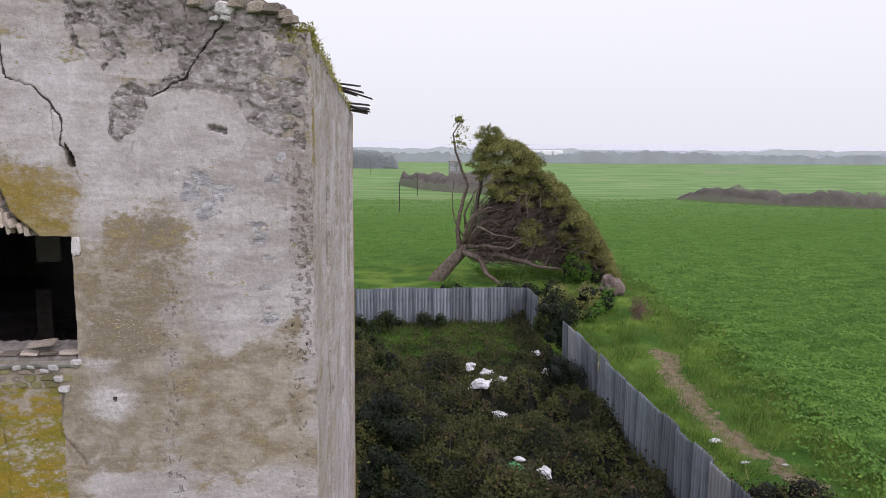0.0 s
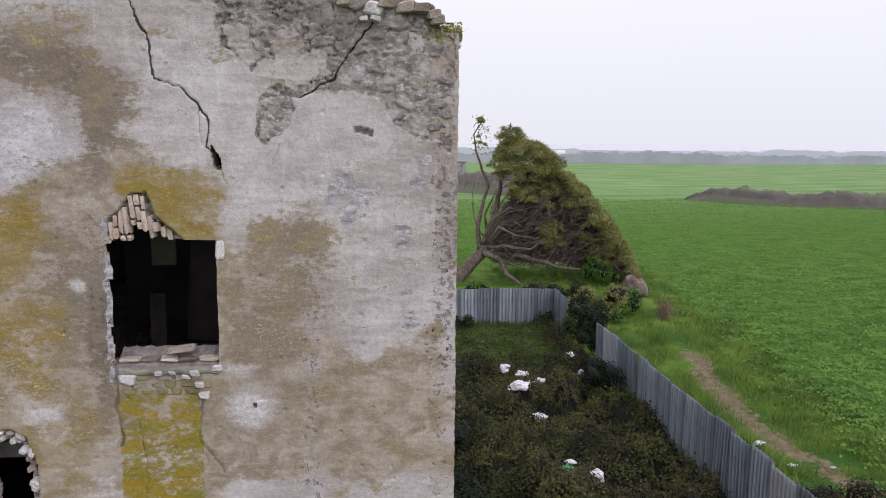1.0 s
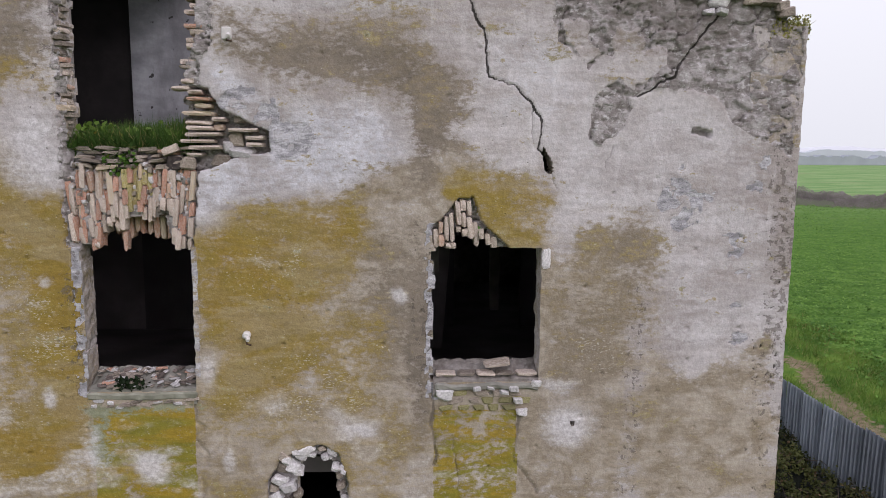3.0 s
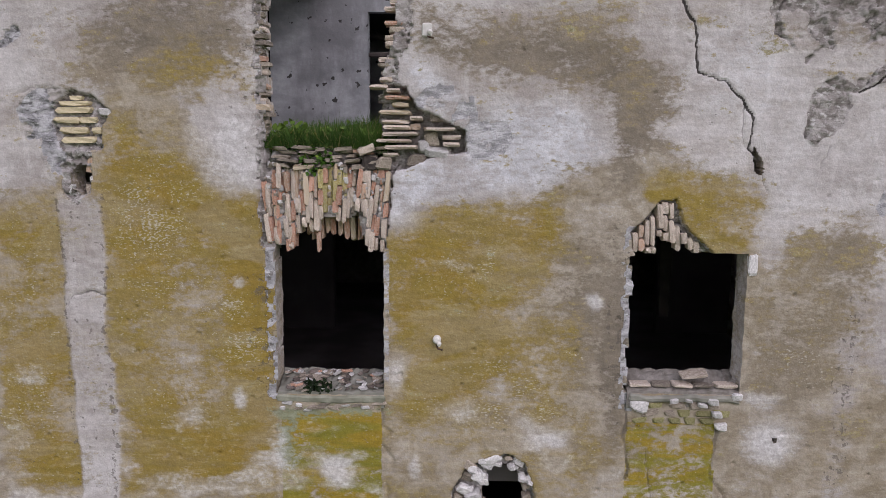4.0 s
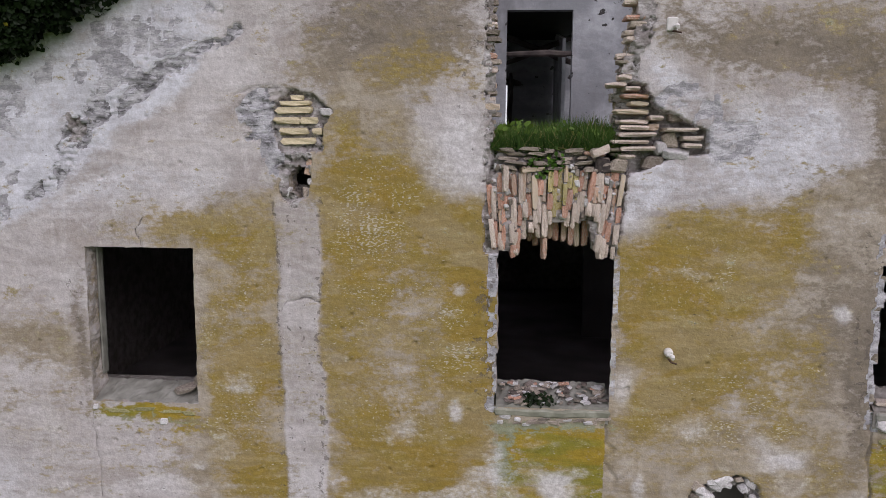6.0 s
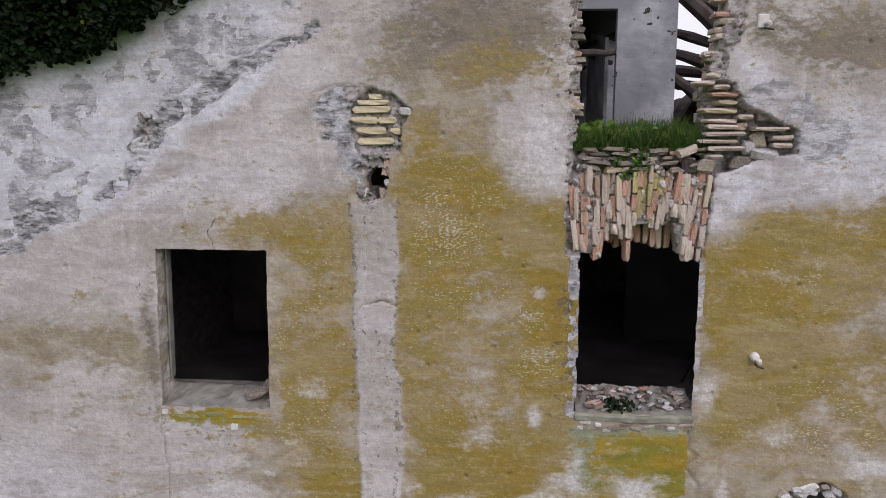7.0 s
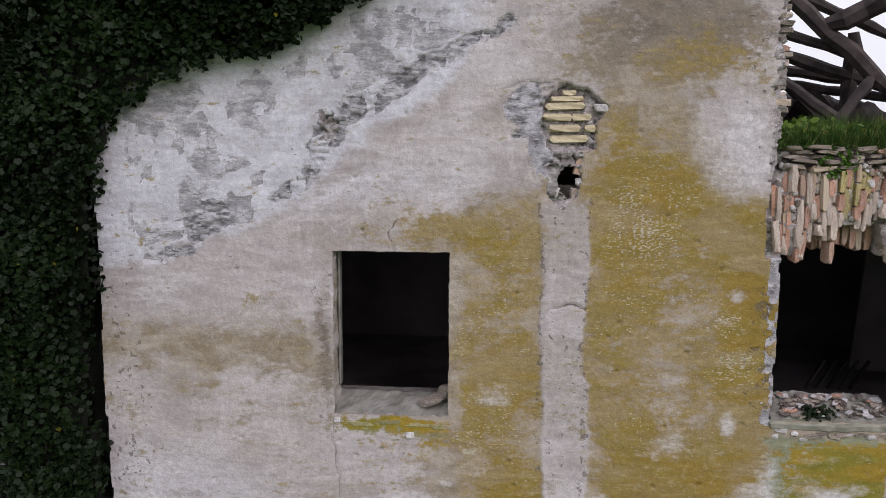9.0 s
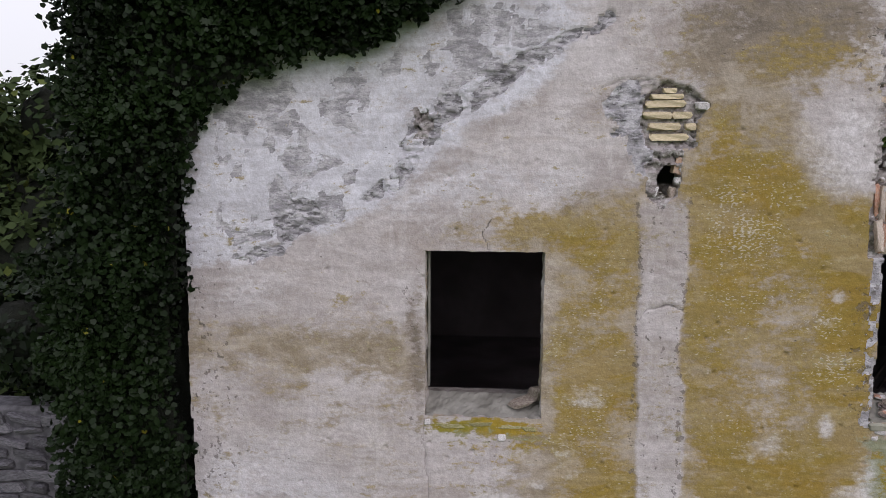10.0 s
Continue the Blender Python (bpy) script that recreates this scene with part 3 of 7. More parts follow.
OCHRE_FOOT = ((-7.86, 7.04), (-7.48, 7.15), (-7.04, 7.07), (-6.6, 7.18), (-6.53, 6.43), (-7.78, 6.38))
SCAR_LOW = ((-11.42, 8.37), (-11.24, 8.44), (-10.97, 8.49), (-11.05, 8.62), (-11.09, 8.92), (-11, 9), (-10.87, 8.83), (-10.7, 8.84), (-10.48, 8.71), (-10.53, 8.62), (-10.7, 8.6), (-10.93, 8.44), (-11.24, 8.32))
SCAR_HIGH = ((-10.35, 8.86), (-10.14, 9.01), (-10.07, 9.1), (-10.04, 9.37), (-9.88, 9.47), (-9.7, 9.68), (-9.47, 9.63), (-9.35, 9.82), (-9.15, 9.9), (-8.93, 10.01), (-8.67, 10.11), (-8.55, 10.21), (-8.49, 10.13), (-8.86, 9.92), (-9.1, 9.78), (-9.35, 9.6), (-9.55, 9.49), (-9.72, 9.33), (-9.8, 9.22), (-9.93, 9.12), (-10.03, 8.95), (-10.22, 8.83))
COAT_A = ((-11.49, 9.51), (-11.29, 9.67), (-10.85, 9.77), (-10.83, 9.59), (-11.03, 9.45), (-10.69, 9.32), (-10.78, 9.23), (-11.17, 9.3), (-11.43, 9.35))
COAT_B = ((-10.96, 9.05), (-10.84, 9.35), (-10.69, 9.18), (-10.47, 9.08), (-10.7, 9), (-10.85, 8.94))
COAT_C = ((-10.71, 9.49), (-10.52, 9.61), (-10.3, 9.68), (-10.26, 9.55), (-10.43, 9.47), (-10.35, 9.32), (-10.56, 9.39))
COAT_D = ((-10.24, 9.8), (-10.09, 9.94), (-10, 9.92), (-10.07, 9.74), (-10.18, 9.72))
COAT_E = ((-9.76, 9.9), (-9.68, 10.04), (-9.72, 10.2), (-9.44, 10.23), (-9.25, 10.19), (-9.29, 9.98), (-9.47, 9.96), (-9.35, 9.88), (-9.51, 9.76))
COAT_F = ((-9.25, 10.21), (-9.03, 10.25), (-8.87, 10.19), (-8.95, 10.03), (-9.13, 9.94), (-9.25, 9.98))
BRICK_RIM = ((-8.61, 9.56), (-8.43, 9.72), (-8.26, 9.76), (-8.13, 9.68), (-8.25, 9.56), (-8.28, 9.27), (-8.17, 9.19), (-8.18, 8.95), (-8.35, 9.07), (-8.44, 9.27))
CORNER = ((-2.67, 10.71), (-2.6, 10.19), (-2.33, 9.92), (-2.2, 10.06), (-1.99, 10.02), (-2.06, 9.88), (-2.28, 9.7), (-2.28, 9.34), (-2.18, 9.28), (-1.98, 9.45), (-1.98, 9.73), (-1.8, 9.79), (-1.47, 9.8), (-1.23, 9.69), (-1.03, 9.48), (-0.83, 9.39), (-0.53, 9.21), (-0.53, 10.73))
LEFT_PLASTER = ((-2.02, 10.04), (-1.68, 10.11), (-1.62, 9.98), (-1.93, 9.79), (-2.06, 9.88))
LEFT_PLASTER_HIGH = ((-2.58, 10.32), (-2.36, 10.32), (-2.23, 10.06), (-2.34, 9.95), (-2.51, 10.14))


THRESHOLD = ((-6.60, 9.09), (-6.60, 9.30), (-5.62, 9.30), (-5.60, 9.09))


def area(x, z, outline, soft=0.15):
    """1 well inside an outline, 0 well outside, with a soft edge."""
    d = near_line(x, z, (*outline, outline[0]))
    return step(-soft, soft, np.where(inside(x, z, outline), d, -d))


def stains(x, z):
    """Fields of lichen, dirt, lime and lost plaster over the facade."""
    wx, wz = wander(x, z, 0.08, 2.4, 21)
    wx, wz = wander(wx, wz, 0.03, 11.0, 25)
    blotch = fbm(x * 1.6, z * 2.4, 4, 29)
    # the whole lower part has a greyish tan film, ragged along its upper edge
    ceiling = np.interp(wx, (-9.9, -9.0, -8.3, -7.6, -6.7, -5.6, -5.2, -4.4, -3.9, -3.5, -2.7), (8.35, 8.7, 8.9, 9.9, 8.9, 8.55, 8.78, 8.85, 9.15, 9.2, 8.9))
    film = (1 - step(-0.12, 0.16, wz - ceiling)) * step(-9.5, -8.9, wx) * (1 - step(-2.75, -2.5, wx))
    tan = 0.86 * film + 0.80 * area(wx, wz, TAN_HIGH, 0.25) + 0.75 * area(wx, wz, BROWN_TOP, 0.25) + 0.50 * area(wx, wz, GREY_BLOTCH, 0.1)
    tan += 0.45 * area(wx, wz, OCHRE_LINTEL, 0.16) + 0.80 * area(wx, wz, BROWN_EAST, 0.26) + 0.70 * area(wx, wz, TAN_FOOT, 0.15) + 0.50 * area(wx, wz, TAN_STREAK, 0.2) + 0.35 * area(wx, wz, TAN_CHASE, 0.15)
    tan += 0.30 * blob(wx, wz, -10.8, 7.1, 1.2, 0.7) + 0.30 * blob(wx, wz, -1.1, 6.4, 0.7, 0.8, 0.9) + 0.25 * blob(wx, wz, -3.7, 10.45, 1.2, 0.2, 0.8)
    # ochre lichen
    ochre = 0.26 * film * step(-8.9, -8.5, wx) * (1 - step(-4.4, -3.7, wx)) + 0.28 * area(wx, wz, OCHRE_WEST, 0.14) + 0.42 * area(wx, wz, OCHRE_DEEP, 0.22)
    ochre += 0.50 * area(wx, wz, OCHRE_HIGH, 0.25) + 0.66 * area(wx, wz, OCHRE_MIDDLE, 0.2) + 0.32 * area(wx, wz, OCHRE_LOW, 0.2)
    ochre += 0.58 * area(wx, wz, OCHRE_EAST, 0.10) + 0.22 * area(wx, wz, OCHRE_LINTEL, 0.2) + 0.50 * area(wx, wz, LINTEL_DEEP, 0.16)
    ochre += 0.42 * area(wx, wz, TAN_CHASE, 0.1) * (0.3 + 1.2 * blotch) + 0.55 * area(wx, wz, OCHRE_FOOT, 0.12) * (0.5 + blotch)
    ochre += 0.30 * blob(wx, wz, -4.0, 6.6, 0.6, 0.5) + 0.22 * area(wx, wz, BROWN_TOP, 0.2) * step(0.5, 0.62, blotch) + 0.22 * area(wx, wz, BROWN_EAST, 0.15)
    ochre += 0.50 * blob(wx, wz, -6.72, 7.6, 0.16, 1.3, 0.7) + 0.35 * blob(wx, wz, -3.42, 8.95, 0.14, 0.12) - 0.5 * area(wx, wz, WHITE_PATCH, 0.1)
    drifts = fbm(x * 1.1 + 5, z * 2.0, 5, 30)
    ochre = ochre * (0.30 + 1.40 * drifts)
    # dark weathering
    dirt = 0.80 * area(wx, wz, BROWN_TOP, 0.28) + 0.38 * area(wx, wz, TAN_HIGH, 0.25) + 0.55 * area(wx, wz, GREY_BLOTCH, 0.14) + 0.50 * blob(wx, wz, -7.25, 10.3, 0.75, 0.42)
    dirt += 0.42 * blob(wx, wz, -3.95, 8.35, 0.55, 0.8, 0.7) + 0.30 * blob(wx, wz, -3.9, 7.3, 0.4, 0.8, 0.7) + 0.30 * blob(wx, wz, -2.4, 7.2, 0.5, 0.7, 0.8) + 0.34 * area(wx, wz, BROWN_EAST, 0.28) + 0.24 * blob(wx, wz, -1.9, 8.4, 0.18, 0.3) + 0.62 * blob(wx, wz, -1.2, 10.45, 1.4, 0.45) + 0.34 * blob(wx, wz, -0.60, 9.0, 0.13, 1.3)
    dirt += 0.62 * blob(wx, wz, -9.93, 7.65, 0.06, 0.6, 0.8) + 0.45 * blob(wx, wz, -3.7, 7.4, 0.10, 0.9) + 0.35 * blob(wx, wz, -6.63, 8.0, 0.06, 0.8)
    # lime wash and salts
    west = wz - np.interp(wx, (-11.8, -11.36, -10.49, -9.99, -9.40, -8.68, -8.0), (8.25, 8.38, 8.66, 9.02, 9.45, 9.98, 10.6))
    lime = 0.56 * area(wx, wz, LIME_MIDDLE, 0.20) * (0.65 + 0.7 * blotch) + 0.78 * step(-0.1, 0.1, west) * (1 - step(-9.0, -8.4, wx)) + 0.20 * area(wx, wz, PALE_EAST, 0.12)
    lime += 0.40 * blob(wx, wz, -4.2, 10.55, 1.1, 0.2) + 0.45 * blob(wx, wz, -11.1, 6.55, 0.7, 0.5) + 0.38 * blob(wx, wz, -9.9, 8.95, 1.3, 0.25) + 0.25 * blob(wx, wz, -11.3, 8.1, 0.5, 0.3) + 0.30 * blob(wx, wz, -2.9, 9.9, 0.4, 0.4)
    spot = 0.66 * area(wx, wz, WHITE_PATCH, 0.16) + 1.0 * blob(x, z, -2.40, 6.85, 0.20, 0.17, 1.0)
    for sx, sz, a, b, k in ((-5.54, 7.42, 0.10, 0.15, 0.9), (-2.52, 7.22, 0.16, 0.08, 0.75), (-5.42, 8.68, 0.14, 0.12, 0.6), (-4.98, 7.10, 0.16, 0.13, 0.7), (-4.27, 6.85, 0.17, 0.10, 0.85), (-3.91, 7.99, 0.075, 0.09, 0.9),
                            (-6.80, 8.20, 0.05, 0.055, 1.0), (-8.62, 7.33, 0.13, 0.11, 0.6), (-5.03, 8.31, 0.13, 0.11, 0.42), (-7.27, 6.98, 0.15, 0.12, 0.75), (-6.83, 7.12, 0.05, 0.07, 0.8), (-6.05, 6.58, 0.13, 0.14, 0.7),
                            (-5.35, 6.55, 0.05, 0.12, 0.8), (-10.3, 7.0, 0.2, 0.12, 0.5), (-6.55, 6.75, 0.08, 0.16, 0.6), (-7.75, 7.55, 0.08, 0.05, 0.45), (-4.45, 7.0, 0.1, 0.07, 0.5), (-6.9, 7.95, 0.1, 0.06, 0.4)):
        spot = spot + 0.8 * k * blob(wx, wz, sx, sz, a, b, 0.9)
    spot += 0.5 * (1 - step(6.4, 7.3, wz)) * step(0.50, 0.70, fbm(x * 2.4, z * 5.0, 4, 36)) * (1 - step(-3.4, -2.6, wx))
    # clusters of pale specks on the lichen
    fleck = 0.12 * film
    for sx, sz, a, b in ((-7.42, 8.85, 0.30, 0.35), (-7.05, 8.0, 0.3, 0.16), (-6.75, 7.65, 0.2, 0.25), (-5.02, 8.30, 0.28, 0.22), (-7.6, 8.4, 0.3, 0.5), (-8.6, 7.9, 0.3, 0.5), (-8.55, 7.0, 0.35, 0.3), (-4.6, 7.1, 0.6, 0.4), (-7.3, 7.2, 0.4, 0.3), (-2.2, 7.6, 0.3, 0.3)):
        fleck = fleck + 0.8 * blob(wx, wz, sx, sz, a, b, 0.9)
    # moss and algae below the sills
    below = fbm(x * 2.6, z * 2.2, 4, 70)
    moss = 0.80 * inside(x, z, ((-3.60, 7.0), (-2.86, 7.0), (-2.84, 5.3), (-3.60, 5.3))) * (0.35 + 0.9 * below)
    moss = np.maximum(moss, inside(x, z, ((-6.5, 7.05), (-5.64, 7.05), (-5.64, 6.0), (-6.5, 6.0))) * (0.2 + 0.95 * below))
    moss = np.maximum(moss, 0.60 * blob(wx, wz, -9.42, 7.09, 0.46, 0.07, 0.6)) + 0.36 * blob(wx, wz, -9.38, 6.92, 0.44, 0.18)
    green = 0.5 * blob(wx, wz, -6.08, 7.04, 0.5, 0.09) + 0.4 * blob(wx, wz, -9.4, 7.0, 0.4, 0.06) + 0.5 * blob(wx, wz, -6.47, 6.75, 0.12, 0.3)
    # lost plaster at the corner, with islands of plaster left on it
    rx, rz = wander(x, z, 0.05, 6.0, 47)
    rx, rz = wander(rx, rz, 0.025, 19.0, 48)
    bare = area(rx, rz, CORNER, 0.03)
    islands = np.maximum(area(rx, rz, LEFT_PLASTER, 0.03), area(rx, rz, LEFT_PLASTER_HIGH, 0.03))
    islands = np.maximum(islands, step(0.60, 0.63, fbm(x * 3.4 + 9, z * 3.4, 5, 49)) * (1 - step(10.15, 10.4, z)) * (1 - step(-1.5, -1.2, x)))
    bare = bare * (1 - islands)
    # patches without finish on the west part, and the scar below them
    coat = area(rx, rz, SCAR_LOW, 0.03)
    for outline in (SCAR_HIGH, COAT_A, COAT_B, COAT_C, COAT_D, COAT_E, COAT_F, BRICK_RIM):
        coat = np.maximum(coat, area(rx, rz, outline, 0.03) * (0.8 if outline is COAT_C else 1.0))
    loose = step(0.02, 0.10, west) * (1 - step(-8.9, -8.4, wx)) * step(-11.55, -11.4, wx)
    coat = np.maximum(coat, loose * step(0.60, 0.63, fbm(x * 4.6 + 3, z * 5.6 - 1.4 * x, 6, 52)))
    coat = coat * (1 - 0.9 * step(0.60, 0.64, fbm(x * 7.0, z * 8.0, 4, 54)))
    scar = np.maximum(area(rx, rz, SCAR_LOW, 0.04), area(rx, rz, SCAR_HIGH, 0.04)) * step(0.34, 0.48, fbm(x * 5.0, z * 6.0, 4, 68))
    near_hole = area(rx, rz, BRICK_RIM, 0.04) * step(0.40, 0.5, fbm(x * 8, z * 9, 3, 69))
    for a, b, c, d in ((-5.15, 9.62, 0.24, 0.14), (-4.80, 9.32, 0.20, 0.16), (-4.98, 9.40, 0.12, 0.24), (-1.48, 8.80, 0.17, 0.22), (-1.56, 9.13, 0.09, 0.035), (-1.25, 8.88, 0.08, 0.04), (-1.0, 8.45, 0.16, 0.10), (-0.95, 7.95, 0.05, 0.03), (-0.92, 7.62, 0.1, 0.07), (-0.9, 8.2, 0.08, 0.03), (-0.85, 8.95, 0.08, 0.05), (-0.8, 9.2, 0.06, 0.12)):
        coat = np.maximum(coat, step(0.42, 0.55, blob(rx, rz, a, b, c, d, 0.5)) * step(0.40, 0.48, fbm(x * 9, z * 11, 4, 57)))
    bare = np.maximum(bare, step(0.5, 0.6, blob(rx, rz, -9.88, 9.38, 0.15, 0.11, 0.3)) * step(0.4, 0.5, fbm(x * 9, z * 9, 3, 72)))
    bare = np.maximum(bare, step(0.5, 0.58, blob(rx, rz, -8.12, 9.05, 0.14, 0.24, 0.3)))
    for poly in (ARCH, STACK, BROKEN, NICHE, BRICK_HOLE, THRESHOLD):
        bare = np.maximum(bare, inside(*wander(x, z, 0.012, 20.0, 71), poly) * 1.0)
    jamb = 0.02 * (fbm(x * 20, z * 20, 2, 15) - 0.5)
    rim = (x > -3.665 + jamb * 3) & (x < -3.55) & (z > 7.1) & (z < 8.65)
    rim |= (x > -6.63 + jamb * 5) & (x < -6.55) & (z > 9.0)
    rim |= (x > -6.60 + jamb * 3) & (x < -6.5) & (z > 7.15) & (z < 8.45)
    rim |= (x > -5.70) & (x < -5.52 + jamb * 4 + 0.12 * step(9.8, 10.2, z)) & (z > 9.6)
    coat = np.maximum(coat, rim * step(0.36, 0.46, fbm(x * 16, z * 16, 3, 59)))
    bare = np.maximum(bare, rim & (z > 9.0))
    coat = np.maximum(coat, ((x > -5.66) & (x < -5.575 + jamb) & (z > 7.3) & (z < 8.45)) * 0.52)
    # the filled chase
    wave = 0.07 * (fbm(z * 2.3, z * 0, 4, 12) - 0.5)
    half = 0.175 + 0.05 * (fbm(z * 5.0, z * 0 + 3, 3, 13) - 0.5)
    band = (1 - step(-0.02, 0.02, np.abs(x + 8.10 - wave - 0.04 * step(7.9, 7.0, z)) - half)) * (1 - step(8.80, 8.92, z))
    clear = 1 - band
    ochre, tan, moss, dirt = ochre * clear, tan * (1 - 0.7 * band), moss * clear, dirt * clear
    lime = np.maximum(lime * clear, 0.25 * band)
    edge_of_band = (1 - step(0.0, 0.05, np.abs(np.abs(x + 8.10 - wave) - half))) * (1 - step(8.85, 8.95, z))
    drip = (1 - step(0.05, 0.16, np.abs(wx + 1.83))) * (1 - step(7.9, 8.3, wz))
    pit = 0.72 * blob(x, z, -0.58, 7.0, 0.20, 1.6, 0.8) + 0.7 * blob(x, z, -0.55, 9.0, 0.14, 1.3, 0.8) + 0.75 * drip
    pit = pit + 0.8 * edge_of_band + 0.35 * band + 0.8 * blob(x, z, -3.70, 7.7, 0.12, 0.9, 0.8) + 0.9 * blob(x, z, -6.6, 7.9, 0.13, 0.8, 0.8) + 0.6 * blob(x, z, -11.6, 7.3, 0.25, 1.5, 0.9) + 0.5 * blob(x, z, -6.75, 10.0, 0.15, 0.9, 0.8) + 0.5 * blob(x, z, -9.95, 7.7, 0.12, 0.8, 0.8)
    lime = lime + 0.28 * drip
    tan = tan * (1 - 0.35 * drip)
    return dict(pit=pit, fleck=fleck, scar=np.maximum(scar, near_hole), ochre=ochre, tan=tan, dirt=dirt, lime=lime, spot=spot * clear, moss=moss, green=green, coat=np.clip(coat, 0, 1), bare=np.clip(bare, 0, 1), band=band)


def crack_field(x, z):
    cx, cz = wander(x, z, 0.035, 7.0, 81)
    d, faint = np.full(x.shape, 9.0), np.full(x.shape, 9.0)
    for k, line in enumerate(CRACKS):
        if k in (0, 11):
            d = np.minimum(d, near_line(cx, cz, line))
        else:
            faint = np.minimum(faint, near_line(cx, cz, line) * (0.72 if k in (3, 5, 6) else 1.0) - (0.004 if k in (3, 5, 6) else 0.0))
    return d, faint


def facade_depth(x, z, f, d):
    """How far the surface lies behind the plaster's face."""
    bare, coat = step(0.35, 0.65, f["bare"]), step(0.35, 0.65, f["coat"])
    sx, sz = wander(x, z, 0.05, 6.0, 95)
    d1, gap, who = cells(sx * 5.5, sz * 8.5, 14)
    _, egap, ewho = cells(sx * 12.0, sz * 17.0, 15)
    small = fbm(x * 2.5, z * 2.5, 2, 16) > 0.5
    gap, who = np.where(small, egap, gap), np.where(small, ewho, who)
    smear = step(0.42, 0.6, fbm(x * 4.0, z * 4.0, 3, 18))
    relief = 0.016 + 0.040 * (1 - step(0.0, 0.10, gap)) * (1 - 0.75 * smear) + 0.050 * (who - 0.5) * (1 - 0.5 * smear) + 0.034 * (fbm(x * 15, z * 22, 4, 6) - 0.5)
    torn = fbm(x * 17, z * 38, 4, 17)
    y = bare * relief + (1 - bare) * coat * (0.010 + 0.020 * (fbm(x * 12, z * 24, 4, 7) - 0.45)) + 0.014 * (fbm(x * 1.3, z * 1.3, 3, 2) - 0.5)
    y = y + 0.006 * (fbm(x * 6, z * 15, 3, 9) - 0.5) * (1 - bare)
    y = y - 0.010 * f["band"] * (0.6 + 0.8 * fbm(x * 8, z * 8, 3, 19)) + 0.030 * (1 - step(0.0, 0.010, d))
    y = y + f["scar"] * (0.042 * (torn - 0.40) + 0.012 * (1 - step(0.0, 0.12, egap)))
    for poly, depth in ((ARCH, 0.028), (STACK, 0.13), (BROKEN, 0.07), (NICHE, 0.07), (BRICK_HOLE, 0.035), (THRESHOLD, 0.10)):
        y = y + depth * inside(x, z, poly)
    y = y + 0.09 * ((np.abs(x + 1.335) < 0.085) & (np.abs(z - 9.42 + 0.2 * (x + 1.335)) < 0.028))
    pits = cells(x * 2.6, z * 2.6, 88)
    y = y + 0.02 * (1 - step(0.02, 0.05, pits[0])) * (pits[2] > 0.6)
    # deep hollows of the scar and stone gaps get shade painted in
    joint_shade = f["scar"] * step(0.54, 0.70, torn) + bare * (1 - step(0.01, 0.07, gap)) * (1 - 0.8 * smear)
    return y, joint_shade


